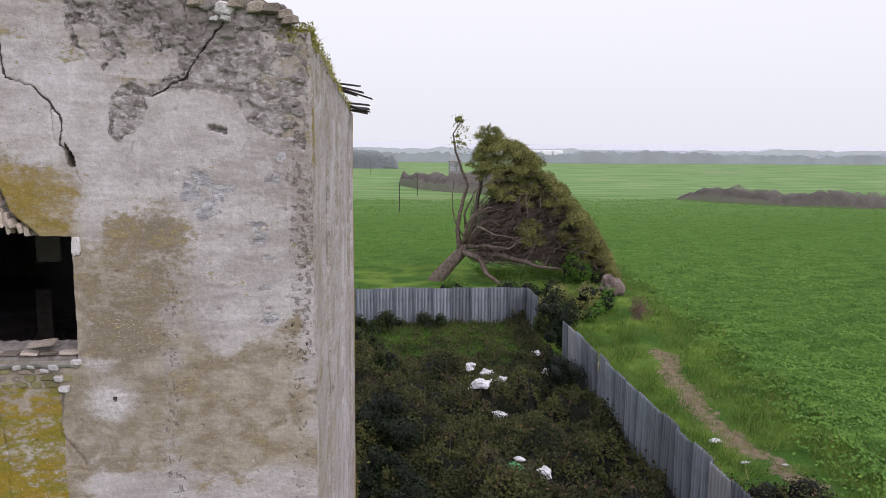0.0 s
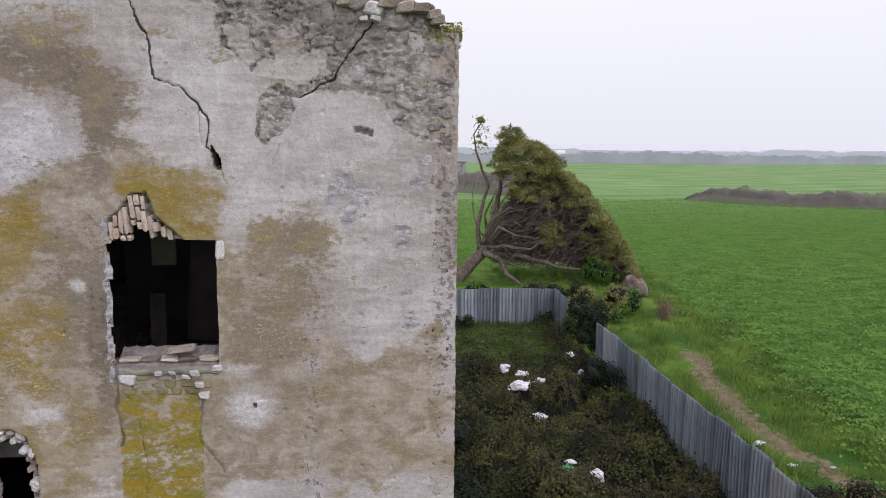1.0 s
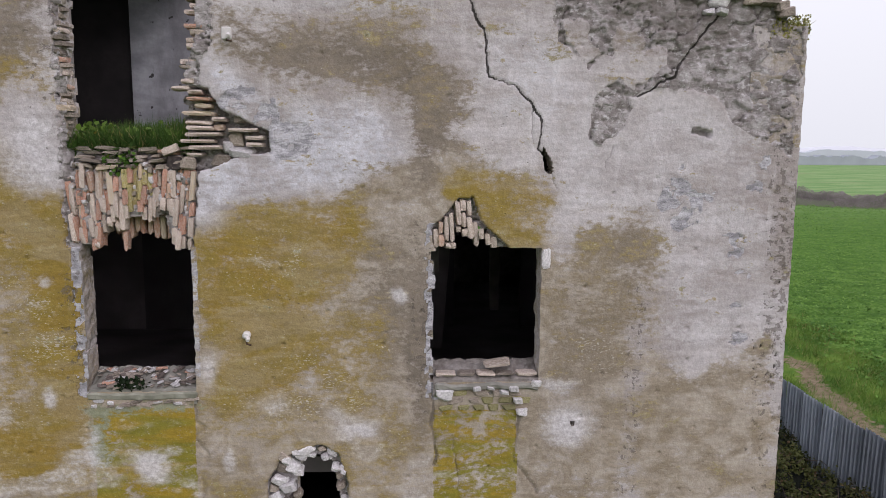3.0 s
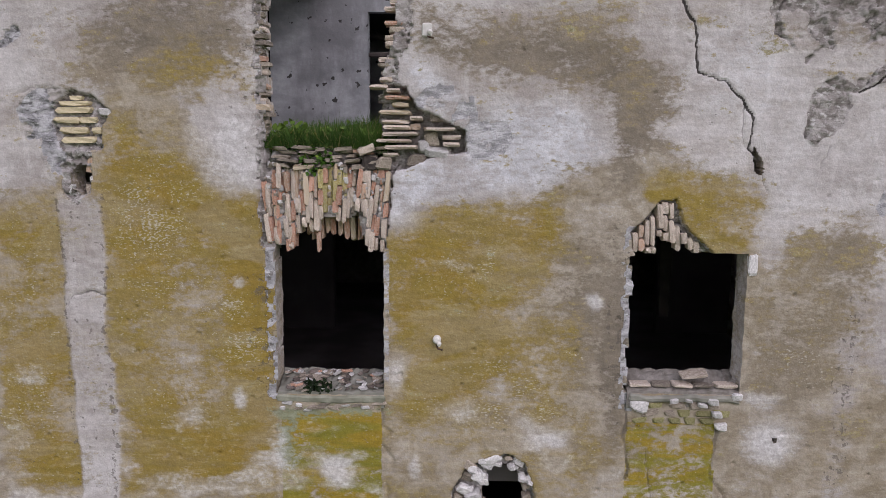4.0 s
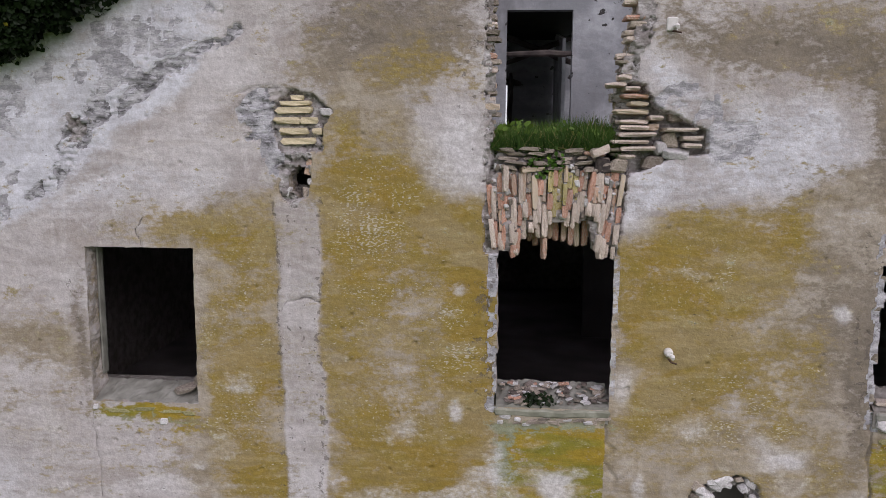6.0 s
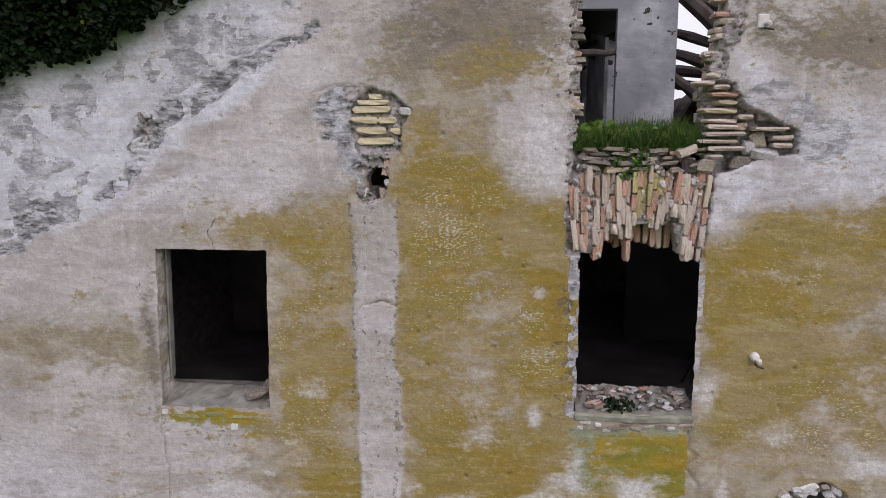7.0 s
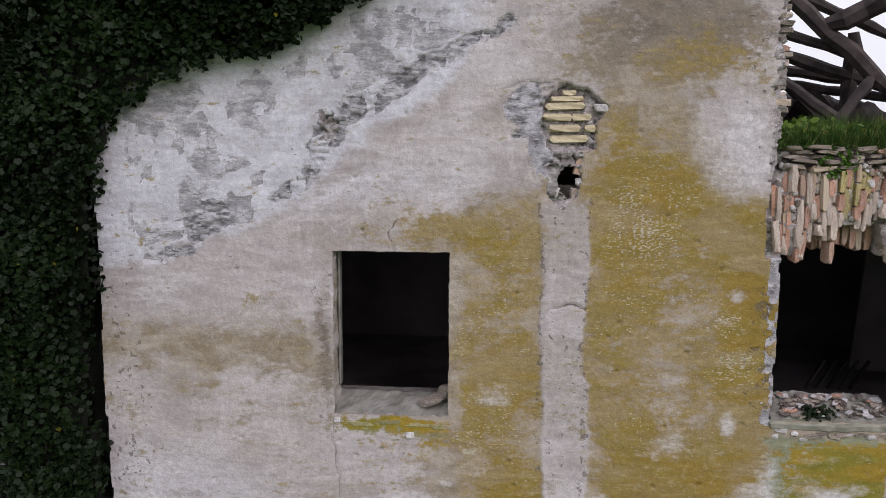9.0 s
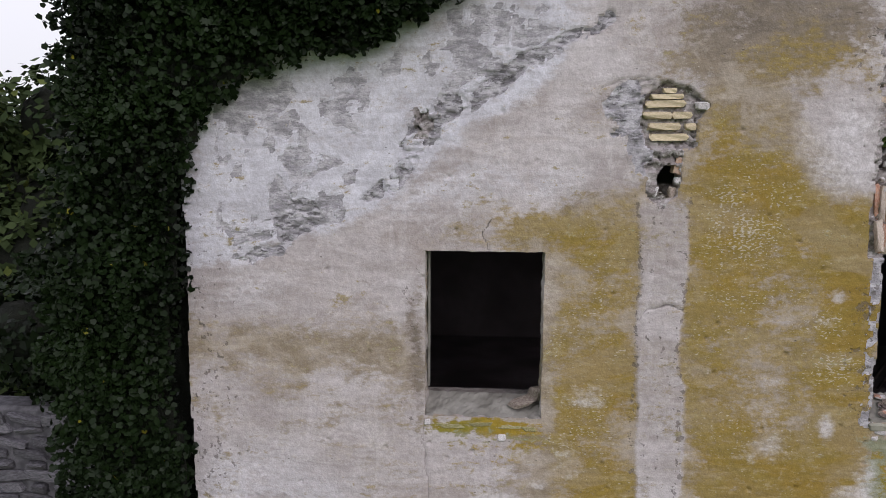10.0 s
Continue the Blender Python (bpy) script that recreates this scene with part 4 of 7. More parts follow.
def thick_wall(name, xs, zs, gone, shape, material, y0, thick, smooth=True, flare=()):
    """A wall with thickness: a relief in front, flat behind, with reveals round every opening."""
    X, Z = np.meshgrid(xs, zs, indexing="ij")
    cx, cz = np.meshgrid((xs[1:] + xs[:-1]) / 2, (zs[1:] + zs[:-1]) / 2, indexing="ij")
    keep = ~gone(cx, cz)
    depth, fields = shape(X, Z)
    nx, nz = len(xs), len(zs)
    jx = 0.007 * (fbm(X * 19, Z * 19, 2, 101) - 0.5) * 2
    jz = 0.007 * (fbm(X * 19, Z * 19, 2, 102) - 0.5) * 2
    front = np.stack([X + jx, y0 + depth, Z + jz], -1).reshape(-1, 3)
    ids = np.arange(nx * nz).reshape(nx, nz)
    quads = np.stack([ids[:-1, :-1], ids[1:, :-1], ids[1:, 1:], ids[:-1, 1:]], -1)[keep]
    padded = np.pad(keep, 1)
    edges = []
    right = padded[1:, 1:-1] != padded[:-1, 1:-1]
    for i, j in zip(*np.nonzero(right)):
        edges.append((ids[i, j], ids[i, j + 1]))
    up = padded[1:-1, 1:] != padded[1:-1, :-1]
    for i, j in zip(*np.nonzero(up)):
        edges.append((ids[i, j], ids[i + 1, j]))
    edges = np.array(edges)
    rim = np.unique(edges)
    where = {int(v): k for k, v in enumerate(rim)}
    layers = 9
    extra = []
    for k in range(layers):
        p = front[rim].copy()
        u = k / (layers - 1)
        p[:, 1] = p[:, 1] * (1 - u) + (y0 + thick) * u
        for fx0, fx1, fz0, fz1, shift in flare:
            p[:, 0] += u * shift * ((front[rim, 0] > fx0) & (front[rim, 0] < fx1) & (p[:, 2] > fz0) & (p[:, 2] < fz1))
        amp = 0.02 * min(1.0, 4 * u)
        p[:, 0] += amp * (fbm(p[:, 2] * 11 + 3 * p[:, 0], p[:, 1] * 14, 3, 111) - 0.5) * 2
        p[:, 2] += amp * (fbm(p[:, 0] * 11 + 3 * p[:, 2], p[:, 1] * 14, 3, 112) - 0.5) * 2
        extra.append(p)
    base = len(front)
    n = len(rim)
    a = np.array([where[int(v)] for v in edges[:, 0]])
    b = np.array([where[int(v)] for v in edges[:, 1]])
    sides = np.concatenate([np.stack([base + k * n + a, base + k * n + b, base + (k + 1) * n + b, base + (k + 1) * n + a], -1) for k in range(layers - 1)])
    verts, faces = [front] + extra, [quads, sides]
    backv, backf = [], []
    solid = keep.copy()
    for fx0, fx1, fz0, fz1, shift in flare:
        solid &= ~((cx > min(fx0, fx0 + shift)) & (cx < max(fx1, fx1 + shift)) & (cz > fz0) & (cz < fz1))
    off = base + n * layers
    for j in range(nz - 1):
        run = np.nonzero(np.diff(np.concatenate([[0], solid[:, j].astype(int), [0]])))[0]
        for i0, i1 in zip(run[::2], run[1::2]):
            k = off + len(backv)
            backv += [(xs[i0], y0 + thick, zs[j]), (xs[i1], y0 + thick, zs[j]), (xs[i1], y0 + thick, zs[j + 1]), (xs[i0], y0 + thick, zs[j + 1])]
            backf.append((k, k + 3, k + 2, k + 1))
    verts = np.concatenate(verts + [np.array(backv)])
    faces = np.concatenate(faces + [np.array(backf)]).astype(np.int32)
    me = bpy.data.meshes.new(name)
    me.vertices.add(len(verts))
    me.vertices.foreach_set("co", verts.astype(np.float32).ravel())
    me.loops.add(faces.size)
    me.loops.foreach_set("vertex_index", faces.ravel())
    me.polygons.add(len(faces))
    me.polygons.foreach_set("loop_start", np.arange(0, faces.size, 4, dtype=np.int32))
    flat = np.zeros(len(faces), bool)
    flat[:len(quads)] = smooth
    me.polygons.foreach_set("use_smooth", flat)
    rest = len(verts) - base
    for key, value in fields.items():
        at = me.attributes.new(key, "FLOAT", "POINT")
        tail = np.full(rest, 0.12 if key == "bare" else 0.45 if key == "tan" else 0.2 if key in ("dirt", "lime") else 0.0)
        at.data.foreach_set("value", np.concatenate([value.ravel(), tail]).astype(np.float32))
    me.materials.append(material)
    me.update()
    me.validate()
    return new(name, me)


def facade_shape(x, z):
    f = stains(x, z)
    d, faint = crack_field(x, z)
    y, joint_shade = facade_depth(x, z, f, d)
    f["joint_shade"] = joint_shade
    f["crack"] = (1 - step(0.004, 0.019, d)) * (0.55 + 0.5 * fbm(x * 3, z * 3, 2, 82))
    f["crack"] = np.maximum(f["crack"], (1 - step(0.003, 0.021, faint)) * (0.27 + 0.45 * fbm(x * 2.5, z * 2.5, 3, 84)))
    y = y + 0.012 * (1 - step(0.0, 0.014, faint))
    chips = cells(*(17 * q for q in wander(x, z, 0.03, 12.0, 48)), 45)
    zone = blob(x, z, -0.60, 7.0, 0.16, 1.1, 0.7) + 0.5 * blob(x, z, -0.56, 8.6, 0.1, 1.2, 0.7)
    chip = (1 - step(0.12, 0.30, chips[0] / (0.5 + chips[2]))) * (chips[2] < 0.6 * zone) * step(0.42, 0.52, fbm(x * 4, z * 4, 3, 46))
    f["crack"] = np.maximum(f["crack"], 0.75 * chip)
    y = y + 0.02 * chip
    return y, f


front = thick_wall("wall_front", X_LINES, Z_LINES, openings, facade_shape, PLASTER, Y0, THICK, flare=((-3.72, -3.54, 7.27, 8.42, -0.22), (-5.70, -5.56, 7.25, 8.40, 0.10)))
tagged(front, "tall ruined farmhouse facade with stained, cracked and fallen plaster", "wall", kind="structure")


# ---- the rest of the shell ----
def slab(name, corners, z0, z1, material, label, category):
    """A flat piece of the shell over a four-cornered plan."""
    v = [(x, y, z) for z in (z0, z1) for x, y in corners]
    f = [(3, 2, 1, 0), (4, 5, 6, 7)] + [(k, (k + 1) % 4, 4 + (k + 1) % 4, 4 + k) for k in range(4)]
    return tagged(new(name, mesh_of(name, v, f, material)), label, category, kind="structure")


def bar(p0, p1, w, h, material, name, parent=None, seed=0):
    """A rough-hewn beam between two points."""
    r = random.Random(seed)
    bm = bmesh.new()
    p0, p1 = Vector(p0), Vector(p1)
    n = 7
    pts, rad = [], []
    for k in range(n):
        u = k / (n - 1)
        pts.append(p0.lerp(p1, u) + Vector([r.uniform(-1, 1) * w * 0.22 for _ in range(3)]))
        rad.append(w * (0.62 if k in (0, n - 1) else r.uniform(0.85, 1.1)))
    tube(bm, pts, rad, 7)
    return part(name, bm, material, parent)


# side wall on the east, running back from the corner
def side_gone(x, z):
    ex = 10.28 - 0.032 * x + 0.06 * (fbm(x * 2.2, x * 0, 3, 7) - 0.5)
    return z > ex - 0.35 * step(1.0, 0.0, x) * 0


def side_shape(x, z):
    """Upright streaks and long splits where the render has parted, deep along the drains of the wall."""
    zero = x * 0
    streaks = fbm(x * 3.2, z * 0.18, 4, 8)
    cut = zero
    for at, wide, z0, z1, seed in ((2.0, 0.42, 7.45, 8.75, 5), (2.3, 0.50, 3.6, 7.35, 6), (5.2, 0.5, 7.9, 9.2, 7), (4.9, 0.6, 4.9, 6.9, 8), (8.3, 0.7, 6.2, 9.0, 9)):
        off = np.abs(x - at - 0.45 * (fbm(z * 0.9, zero, 3, seed) - 0.5))
        open_here = step(z0, z0 + 0.15, z) * (1 - step(z1 - 0.15, z1, z)) * step(0.30, 0.38, fbm(z * 2.6, zero, 3, seed + 20))
        cut = np.maximum(cut, (1 - step(wide * 0.45, wide * 0.6, off)) * open_here)
    worn = step(0.52, 0.60, fbm(x * 2.6, z * 0.35, 5, 18)) * (1 - step(9.2, 9.8, z))
    tan = 0.22 + 0.9 * (fbm(x * 1.6, z * 0.16, 4, 11) - 0.45)
    ochre = 0.95 * (1 - step(0.18, 0.40, x)) * step(8.9, 9.3, z) * step(0.35, 0.5, fbm(z * 1.8, zero, 3, 25)) + 0.9 * step(9.3, 9.6, x) + 0.5 * (1 - step(0.1, 0.3, np.abs(x - 2.3))) * (1 - step(6.0, 6.6, z))
    dirt = 0.7 * (streaks - 0.56) + 0.34 * step(9.2, 10.1, z)
    lime = 1.2 * (fbm(x * 2.4, z * 0.2, 4, 14) - 0.5)
    bare = np.maximum(cut, step(10.1, 10.25, z + 0.03 * x))
    y = 0.09 * cut + 0.012 * worn + 0.015 * (fbm(x * 3, z * 3, 3, 3) - 0.5) + 0.02 * (streaks - 0.5)
    return y, dict(fleck=zero, pit=zero + 0.5, ochre=ochre, tan=tan, dirt=dirt, lime=lime, spot=zero, green=zero, coat=0.30 * worn, moss=0.5 * step(10.05, 10.2, z), bare=bare, joint_shade=cut, crack=cut * 0.95)


side = thick_wall("wall_east", np.array(spaced(0.0, 9.9, 0.04)), np.array(spaced(-0.3, 10.45, 0.07)), side_gone, side_shape, PLASTER, 0.0, 0.45)
side.matrix_basis = Matrix.Translation((RIGHT - 0.005, Y0 + 0.02, 0)) @ Matrix.Rotation(radians(90 - 1.55), 4, "Z")
tagged(side, "long plastered side wall of the ruin with vertical splits", "wall", kind="structure")

# walls, floors and ceilings inside
slab("wall_west", [(LEFT + 0.02, Y0 + 0.55), (LEFT + 0.45, Y0 + 0.55), (LEFT + 0.45, 16.9), (LEFT + 0.02, 16.9)], -0.2, 10.6, MORTAR, "rough rubble side wall under ivy", "wall")
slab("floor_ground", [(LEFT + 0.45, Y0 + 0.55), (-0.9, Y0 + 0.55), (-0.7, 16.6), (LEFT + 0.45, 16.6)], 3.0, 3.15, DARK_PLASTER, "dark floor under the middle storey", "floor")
slab("floor_middle", [(LEFT + 0.45, Y0 + 0.55), (-0.9, Y0 + 0.55), (-0.7, 16.6), (LEFT + 0.45, 16.6)], 6.20, 6.36, DARK_PLASTER, "dark floor inside the ruin, coloured as unlit", "floor")
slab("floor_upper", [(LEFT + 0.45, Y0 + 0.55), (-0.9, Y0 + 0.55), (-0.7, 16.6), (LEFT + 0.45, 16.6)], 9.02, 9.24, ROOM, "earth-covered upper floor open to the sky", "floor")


def inner_wall(name, y, thick, x0, x1, z0, z1, holes, material, label):
    """A straight inner wall with square openings through it."""
    xs = sorted({x0, x1, *(h[0] for h in holes), *(h[1] for h in holes)})
    zs = sorted({z0, z1, *(h[2] for h in holes), *(h[3] for h in holes)})
    bm = bmesh.new()
    for xa, xb in zip(xs, xs[1:]):
        for za, zb in zip(zs, zs[1:]):
            mx, mz = (xa + xb) / 2, (za + zb) / 2
            if not any(h[0] < mx < h[1] and h[2] < mz < h[3] for h in holes):
                box(bm, xa, xb, y, y + thick, za, zb)
    bmesh.ops.remove_doubles(bm, verts=bm.verts, dist=1e-4)
    doubled = [f for f in bm.faces if all(len(e.link_faces) > 2 for e in f.edges)]
    bmesh.ops.delete(bm, geom=doubled, context="FACES_ONLY")
    ob = part(name, bm, material, None)
    return tagged(ob, label, "wall", kind="structure")


inner_wall("wall_inner_upper", 12.7, 0.18, -7.93, -4.62, 9.24, 11.75, [(-6.43, -5.47, 9.24, 11.25)], INNER, "pale grey inner wall with an empty doorway")
# separate west piece, its plaster darkened because that room is unlit
inner_wall("wall_inner_west", 12.7, 0.18, LEFT + 0.45, -7.9, 6.36, 9.02, [], DARK_PLASTER, "darkened inner wall of the unlit west room")
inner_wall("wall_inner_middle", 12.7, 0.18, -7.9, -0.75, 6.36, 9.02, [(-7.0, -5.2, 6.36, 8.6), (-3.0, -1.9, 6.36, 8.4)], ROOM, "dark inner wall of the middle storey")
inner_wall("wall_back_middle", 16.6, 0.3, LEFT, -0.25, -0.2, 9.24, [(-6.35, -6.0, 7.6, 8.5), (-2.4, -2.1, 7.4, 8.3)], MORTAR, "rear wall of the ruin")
inner_wall("wall_back_upper", 16.6, 0.3, LEFT, -4.75, 9.24, 11.6, [(-6.62, -6.36, 9.24, 10.62)], INNER, "pitted grey rear wall of the upper storey")
# ceiling coloured black so that the space under it reads as unlit
slab("ceiling_upper", [(LEFT, Y0 + 0.55), (-7.0, Y0 + 0.55), (-7.0, 16.9), (LEFT, 16.9)], 11.6, 11.8, UNLIT_BLACK, "remains of the upper ceiling, coloured black as unlit", "ceiling")
# added wall, black in place of the dark room behind it
inner_wall("wall_inner_sooty", 12.76, 0.14, LEFT + 0.45, -7.93, 9.24, 11.6, [], UNLIT_BLACK, "black wall added where the unlit west room shows")
# the inner leaf of the front wall, with wider openings behind the windows
inner_wall("wall_front_inner", Y0 + THICK, 0.30, LEFT + 0.05, -0.95, -0.2, 11.0, [(-10.05, -8.75, 7.2, 8.7), (-6.85, -5.3, 7.2, 8.95), (-3.95, -2.35, 7.2, 8.8), (-6.7, -5.35, 9.24, 11.0), (-5.0, -4.2, 5.4, 6.7)], MORTAR, "rubble inner leaf of the front wall")


# ---- ground and distance ----
def lines(*runs):
    return np.unique(np.round(np.concatenate([spaced(a, b, d) for a, b, d in runs]), 3))


GX = lines((-2600, -300, 230), (-300, -20, 14), (-20, 40, 0.4), (40, 130, 3), (130, 500, 25), (500, 2800, 230))
GY = lines((-600, -40, 70), (-40, 6, 4), (6, 60, 0.4), (60, 140, 2), (140, 420, 10), (420, 3600, 200))
PATH_LINE = ((14.6, 40.0), (13.4, 33.0), (12.5, 28.0), (11.9, 24.6), (11.7, 21.5), (12.0, 18.7), (12.6, 15.0), (13.5, 8.0))
EDGE_LINE = ((21.0, 60.0), (18.0, 48.0), (17.0, 36.0), (15.6, 26.0), (14.6, 18.0), (14.6, 5.0))


def ground_height(x, y):
    near = 1 - step(60, 140, np.hypot(x, y))
    h = 0.25 * near * (fbm(x * 0.35, y * 0.35, 3, 201) - 0.5) + 0.05 * near * (fbm(x * 2, y * 2, 2, 202) - 0.5)
    h = h + 0.30 * step(26, 36, y) * (1 - step(40, 60, y)) - 1.2 * step(60, 130, y) * (1 - step(130, 300, y))
    return h + 1.0 * (fbm(x * 0.01, y * 0.01, 3, 203) - 0.5) * step(60, 200, y)


X, Yg = np.meshgrid(GX, GY, indexing="ij")
gid = np.arange(X.size).reshape(X.shape)
gfaces = np.stack([gid[:-1, :-1], gid[1:, :-1], gid[1:, 1:], gid[:-1, 1:]], -1).reshape(-1, 4)
gverts = np.stack([X, Yg, ground_height(X, Yg)], -1).reshape(-1, 3)


def edge_x(y):
    ys = np.array([p[1] for p in EDGE_LINE][::-1])
    xs = np.array([p[0] for p in EDGE_LINE][::-1])
    return np.interp(y, ys, xs)


def ground_material():
    s = Shader("field_ground", 1.0, 0.0, 0.05)
    a, b, c0 = s.noise(0.35, 5.0), s.noise(3.5, 5.0, 0.65), s.noise(18.0, 4.0, 0.7)
    rows = s.noise(0.05, 6.0, 0.6, s.scaled(1.0, 6.0, 1.0))
    crop = s.mix(s.ramp(b, 0.35, 0.68), (0.060, 0.135, 0.022), (0.130, 0.250, 0.045))
    crop = s.mix(s.ramp(c0, 0.35, 0.7, 0.0, 0.6), crop, (0.050, 0.130, 0.018))
    # distant crop is paler: haze of distance put into its colour
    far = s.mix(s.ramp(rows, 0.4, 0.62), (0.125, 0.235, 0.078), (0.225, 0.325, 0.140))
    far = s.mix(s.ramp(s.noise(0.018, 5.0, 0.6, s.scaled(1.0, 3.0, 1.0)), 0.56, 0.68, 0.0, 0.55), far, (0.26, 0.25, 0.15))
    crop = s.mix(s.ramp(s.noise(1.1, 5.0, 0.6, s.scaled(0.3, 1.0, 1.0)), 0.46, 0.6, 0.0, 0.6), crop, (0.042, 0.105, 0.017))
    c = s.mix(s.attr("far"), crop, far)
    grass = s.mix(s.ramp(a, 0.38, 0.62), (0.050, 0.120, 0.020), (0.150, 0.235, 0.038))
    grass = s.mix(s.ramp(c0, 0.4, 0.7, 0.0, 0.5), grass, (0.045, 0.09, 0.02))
    # grey-blue haze painted over the ground past about 470 m
    c = s.mix(s.attr("distance_haze"), c, (0.36, 0.385, 0.43))
    c = s.mix(s.attr("verge"), c, grass)
    dirt = s.mix(s.ramp(b, 0.3, 0.7), (0.15, 0.115, 0.07), (0.26, 0.21, 0.14))
    c = s.mix(s.ramp(s.maths("ADD", s.attr("path"), s.maths("MULTIPLY", s.maths("SUBTRACT", b, 0.5), 1.8)), 0.35, 0.75), c, dirt)
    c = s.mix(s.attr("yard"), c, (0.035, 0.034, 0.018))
    s.bump(s.maths("ADD", b, c0), 0.8, 0.08)
    return s.done(c)


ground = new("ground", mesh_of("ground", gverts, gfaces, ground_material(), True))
tagged(ground, "green crop field with a grassy verge reaching the horizon", "field", kind="structure")
verge = (1 - step(-0.6, 0.8, X - edge_x(Yg) + 1.6 * (fbm(X * 0.6, Yg * 0.6, 3, 205) - 0.5))) * (1 - step(52, 62, Yg))
path = (1 - step(0.1, 0.85, near_line(X + 1.3 * (fbm(X * 0.6, Yg * 0.6, 3, 209) - 0.5), Yg, PATH_LINE))) * step(0.22, 0.44, fbm(X * 0.6, Yg * 0.5, 3, 207)) * (1 - step(30, 34, Yg)) * 1.0
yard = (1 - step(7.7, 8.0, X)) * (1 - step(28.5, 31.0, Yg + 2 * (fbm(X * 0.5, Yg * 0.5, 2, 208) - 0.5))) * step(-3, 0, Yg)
for key, value in (("verge", verge), ("path", path), ("yard", yard), ("far", step(70, 190, Yg)), ("distance_haze", step(470, 620, Yg))):
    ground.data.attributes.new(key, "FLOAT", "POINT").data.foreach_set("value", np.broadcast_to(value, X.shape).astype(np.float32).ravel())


# ---- foliage: many single leaves in one mesh ----
def leaf_mesh(name, at, size, normal, up, outline, material, fold=0.15):
    """Leaves of one outline at many places. at, normal and up are arrays of vectors."""
    normal = normal / np.linalg.norm(normal, axis=1, keepdims=True)
    side = np.cross(up, normal)
    side /= np.linalg.norm(side, axis=1, keepdims=True) + 1e-9
    up = np.cross(normal, side)
    k = len(outline)
    verts = np.empty((len(at), k, 3))
    for n, (u, v) in enumerate(outline):
        verts[:, n] = at + size[:, None] * (u * side + v * up - abs(u) * fold * normal)
    faces = np.arange(len(at) * k, dtype=np.int32).reshape(-1, k)
    me = bpy.data.meshes.new(name)
    me.vertices.add(len(at) * k)
    me.vertices.foreach_set("co", verts.astype(np.float32).ravel())
    me.loops.add(faces.size)
    me.loops.foreach_set("vertex_index", faces.ravel())
    me.polygons.add(len(at))
    me.polygons.foreach_set("loop_start", np.arange(0, faces.size, k, dtype=np.int32))
    me.materials.append(material)
    me.update()
    return me


def leaf_material(name, dark, light, accent, share=0.04, rough=0.75, spec=0.12):
    s = Shader(name, rough, 0.0, spec)
    r = s.island()
    c = s.mix(s.ramp(s.noise(0.8, 4.0), 0.35, 0.65), dark, light)
    c = s.mix(s.maths("MULTIPLY", r, 0.6), c, light)
    c = s.mix(s.maths("GREATER_THAN", s.maths("FRACT", s.maths("MULTIPLY", r, 37.7)), 1 - share), c, accent)
    return s.done(c)


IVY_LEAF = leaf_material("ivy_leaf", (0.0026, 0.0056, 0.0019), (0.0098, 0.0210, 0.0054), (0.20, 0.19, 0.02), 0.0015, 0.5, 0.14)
def bramble_material():
    s = Shader("bramble_leaf", 0.7, 0.0, 0.15)
    r = s.island()
    c = s.mix(s.ramp(s.noise(0.55, 4.0, 0.6), 0.40, 0.60), (0.013, 0.021, 0.006), (0.075, 0.084, 0.023))
    c = s.mix(s.ramp(s.noise(0.9, 4.0, 0.6), 0.53, 0.64, 0.0, 0.65), c, (0.055, 0.038, 0.023))
    c = s.mix(s.maths("MULTIPLY", r, 0.42), c, (0.070, 0.080, 0.024))
    c = s.mix(s.maths("GREATER_THAN", s.maths("FRACT", s.maths("MULTIPLY", r, 37.7)), 0.94), c, (0.13, 0.085, 0.045))
    return s.done(c)


BRAMBLE_LEAF = bramble_material()
GREEN_LEAF = leaf_material("green_leaf", (0.030, 0.075, 0.010), (0.085, 0.18, 0.025), (0.13, 0.20, 0.03), 0.05)
CROP_LEAF = leaf_material("crop_leaf", (0.036, 0.098, 0.014), (0.108, 0.212, 0.036), (0.13, 0.24, 0.045), 0.06)
PINE_NEEDLE = leaf_material("pine_needle", (0.092, 0.106, 0.034), (0.228, 0.230, 0.076), (0.27, 0.25, 0.08), 0.05)
HEDGE_LEAF = leaf_material("hedge_leaf", (0.010, 0.021, 0.006), (0.040, 0.060, 0.019), (0.07, 0.09, 0.02), 0.05)
BARK = surface("pine_bark", (0.10, 0.075, 0.06), (0.25, 0.20, 0.165), 5.0, bump=0.8, dist=0.03, vary=0.2)
TWIG = surface("bare_twig", (0.085, 0.063, 0.055), (0.20, 0.160, 0.138), 5.0, vary=0.25, island=True)
# near-black stand-in for the shade deep inside foliage
SHADE = surface("foliage_shade", (0.004, 0.006, 0.003), (0.011, 0.013, 0.007), 6.0, bump=0.6, dist=0.05)
SPRIG = ((0, -0.5), (0.36, 0.0), (0, 0.5), (-0.36, 0.0))
LEAF = ((0, -0.5), (0.36, -0.18), (0.30, 0.2), (0, 0.5), (-0.30, 0.2), (-0.36, -0.18))
BLADE = ((-0.022, 0), (0.022, 0), (0.0, 1.0))
IVY = ((0.0, -0.55), (0.5, -0.1), (0.3, 0.38), (0.0, 0.3), (-0.3, 0.38), (-0.5, -0.1))
gen = np.random.default_rng(5)


def scatter(n, bias, spread=1.0):
    v = gen.normal(size=(n, 3)) * spread + np.array(bias)
    return v / np.linalg.norm(v, axis=1, keepdims=True)


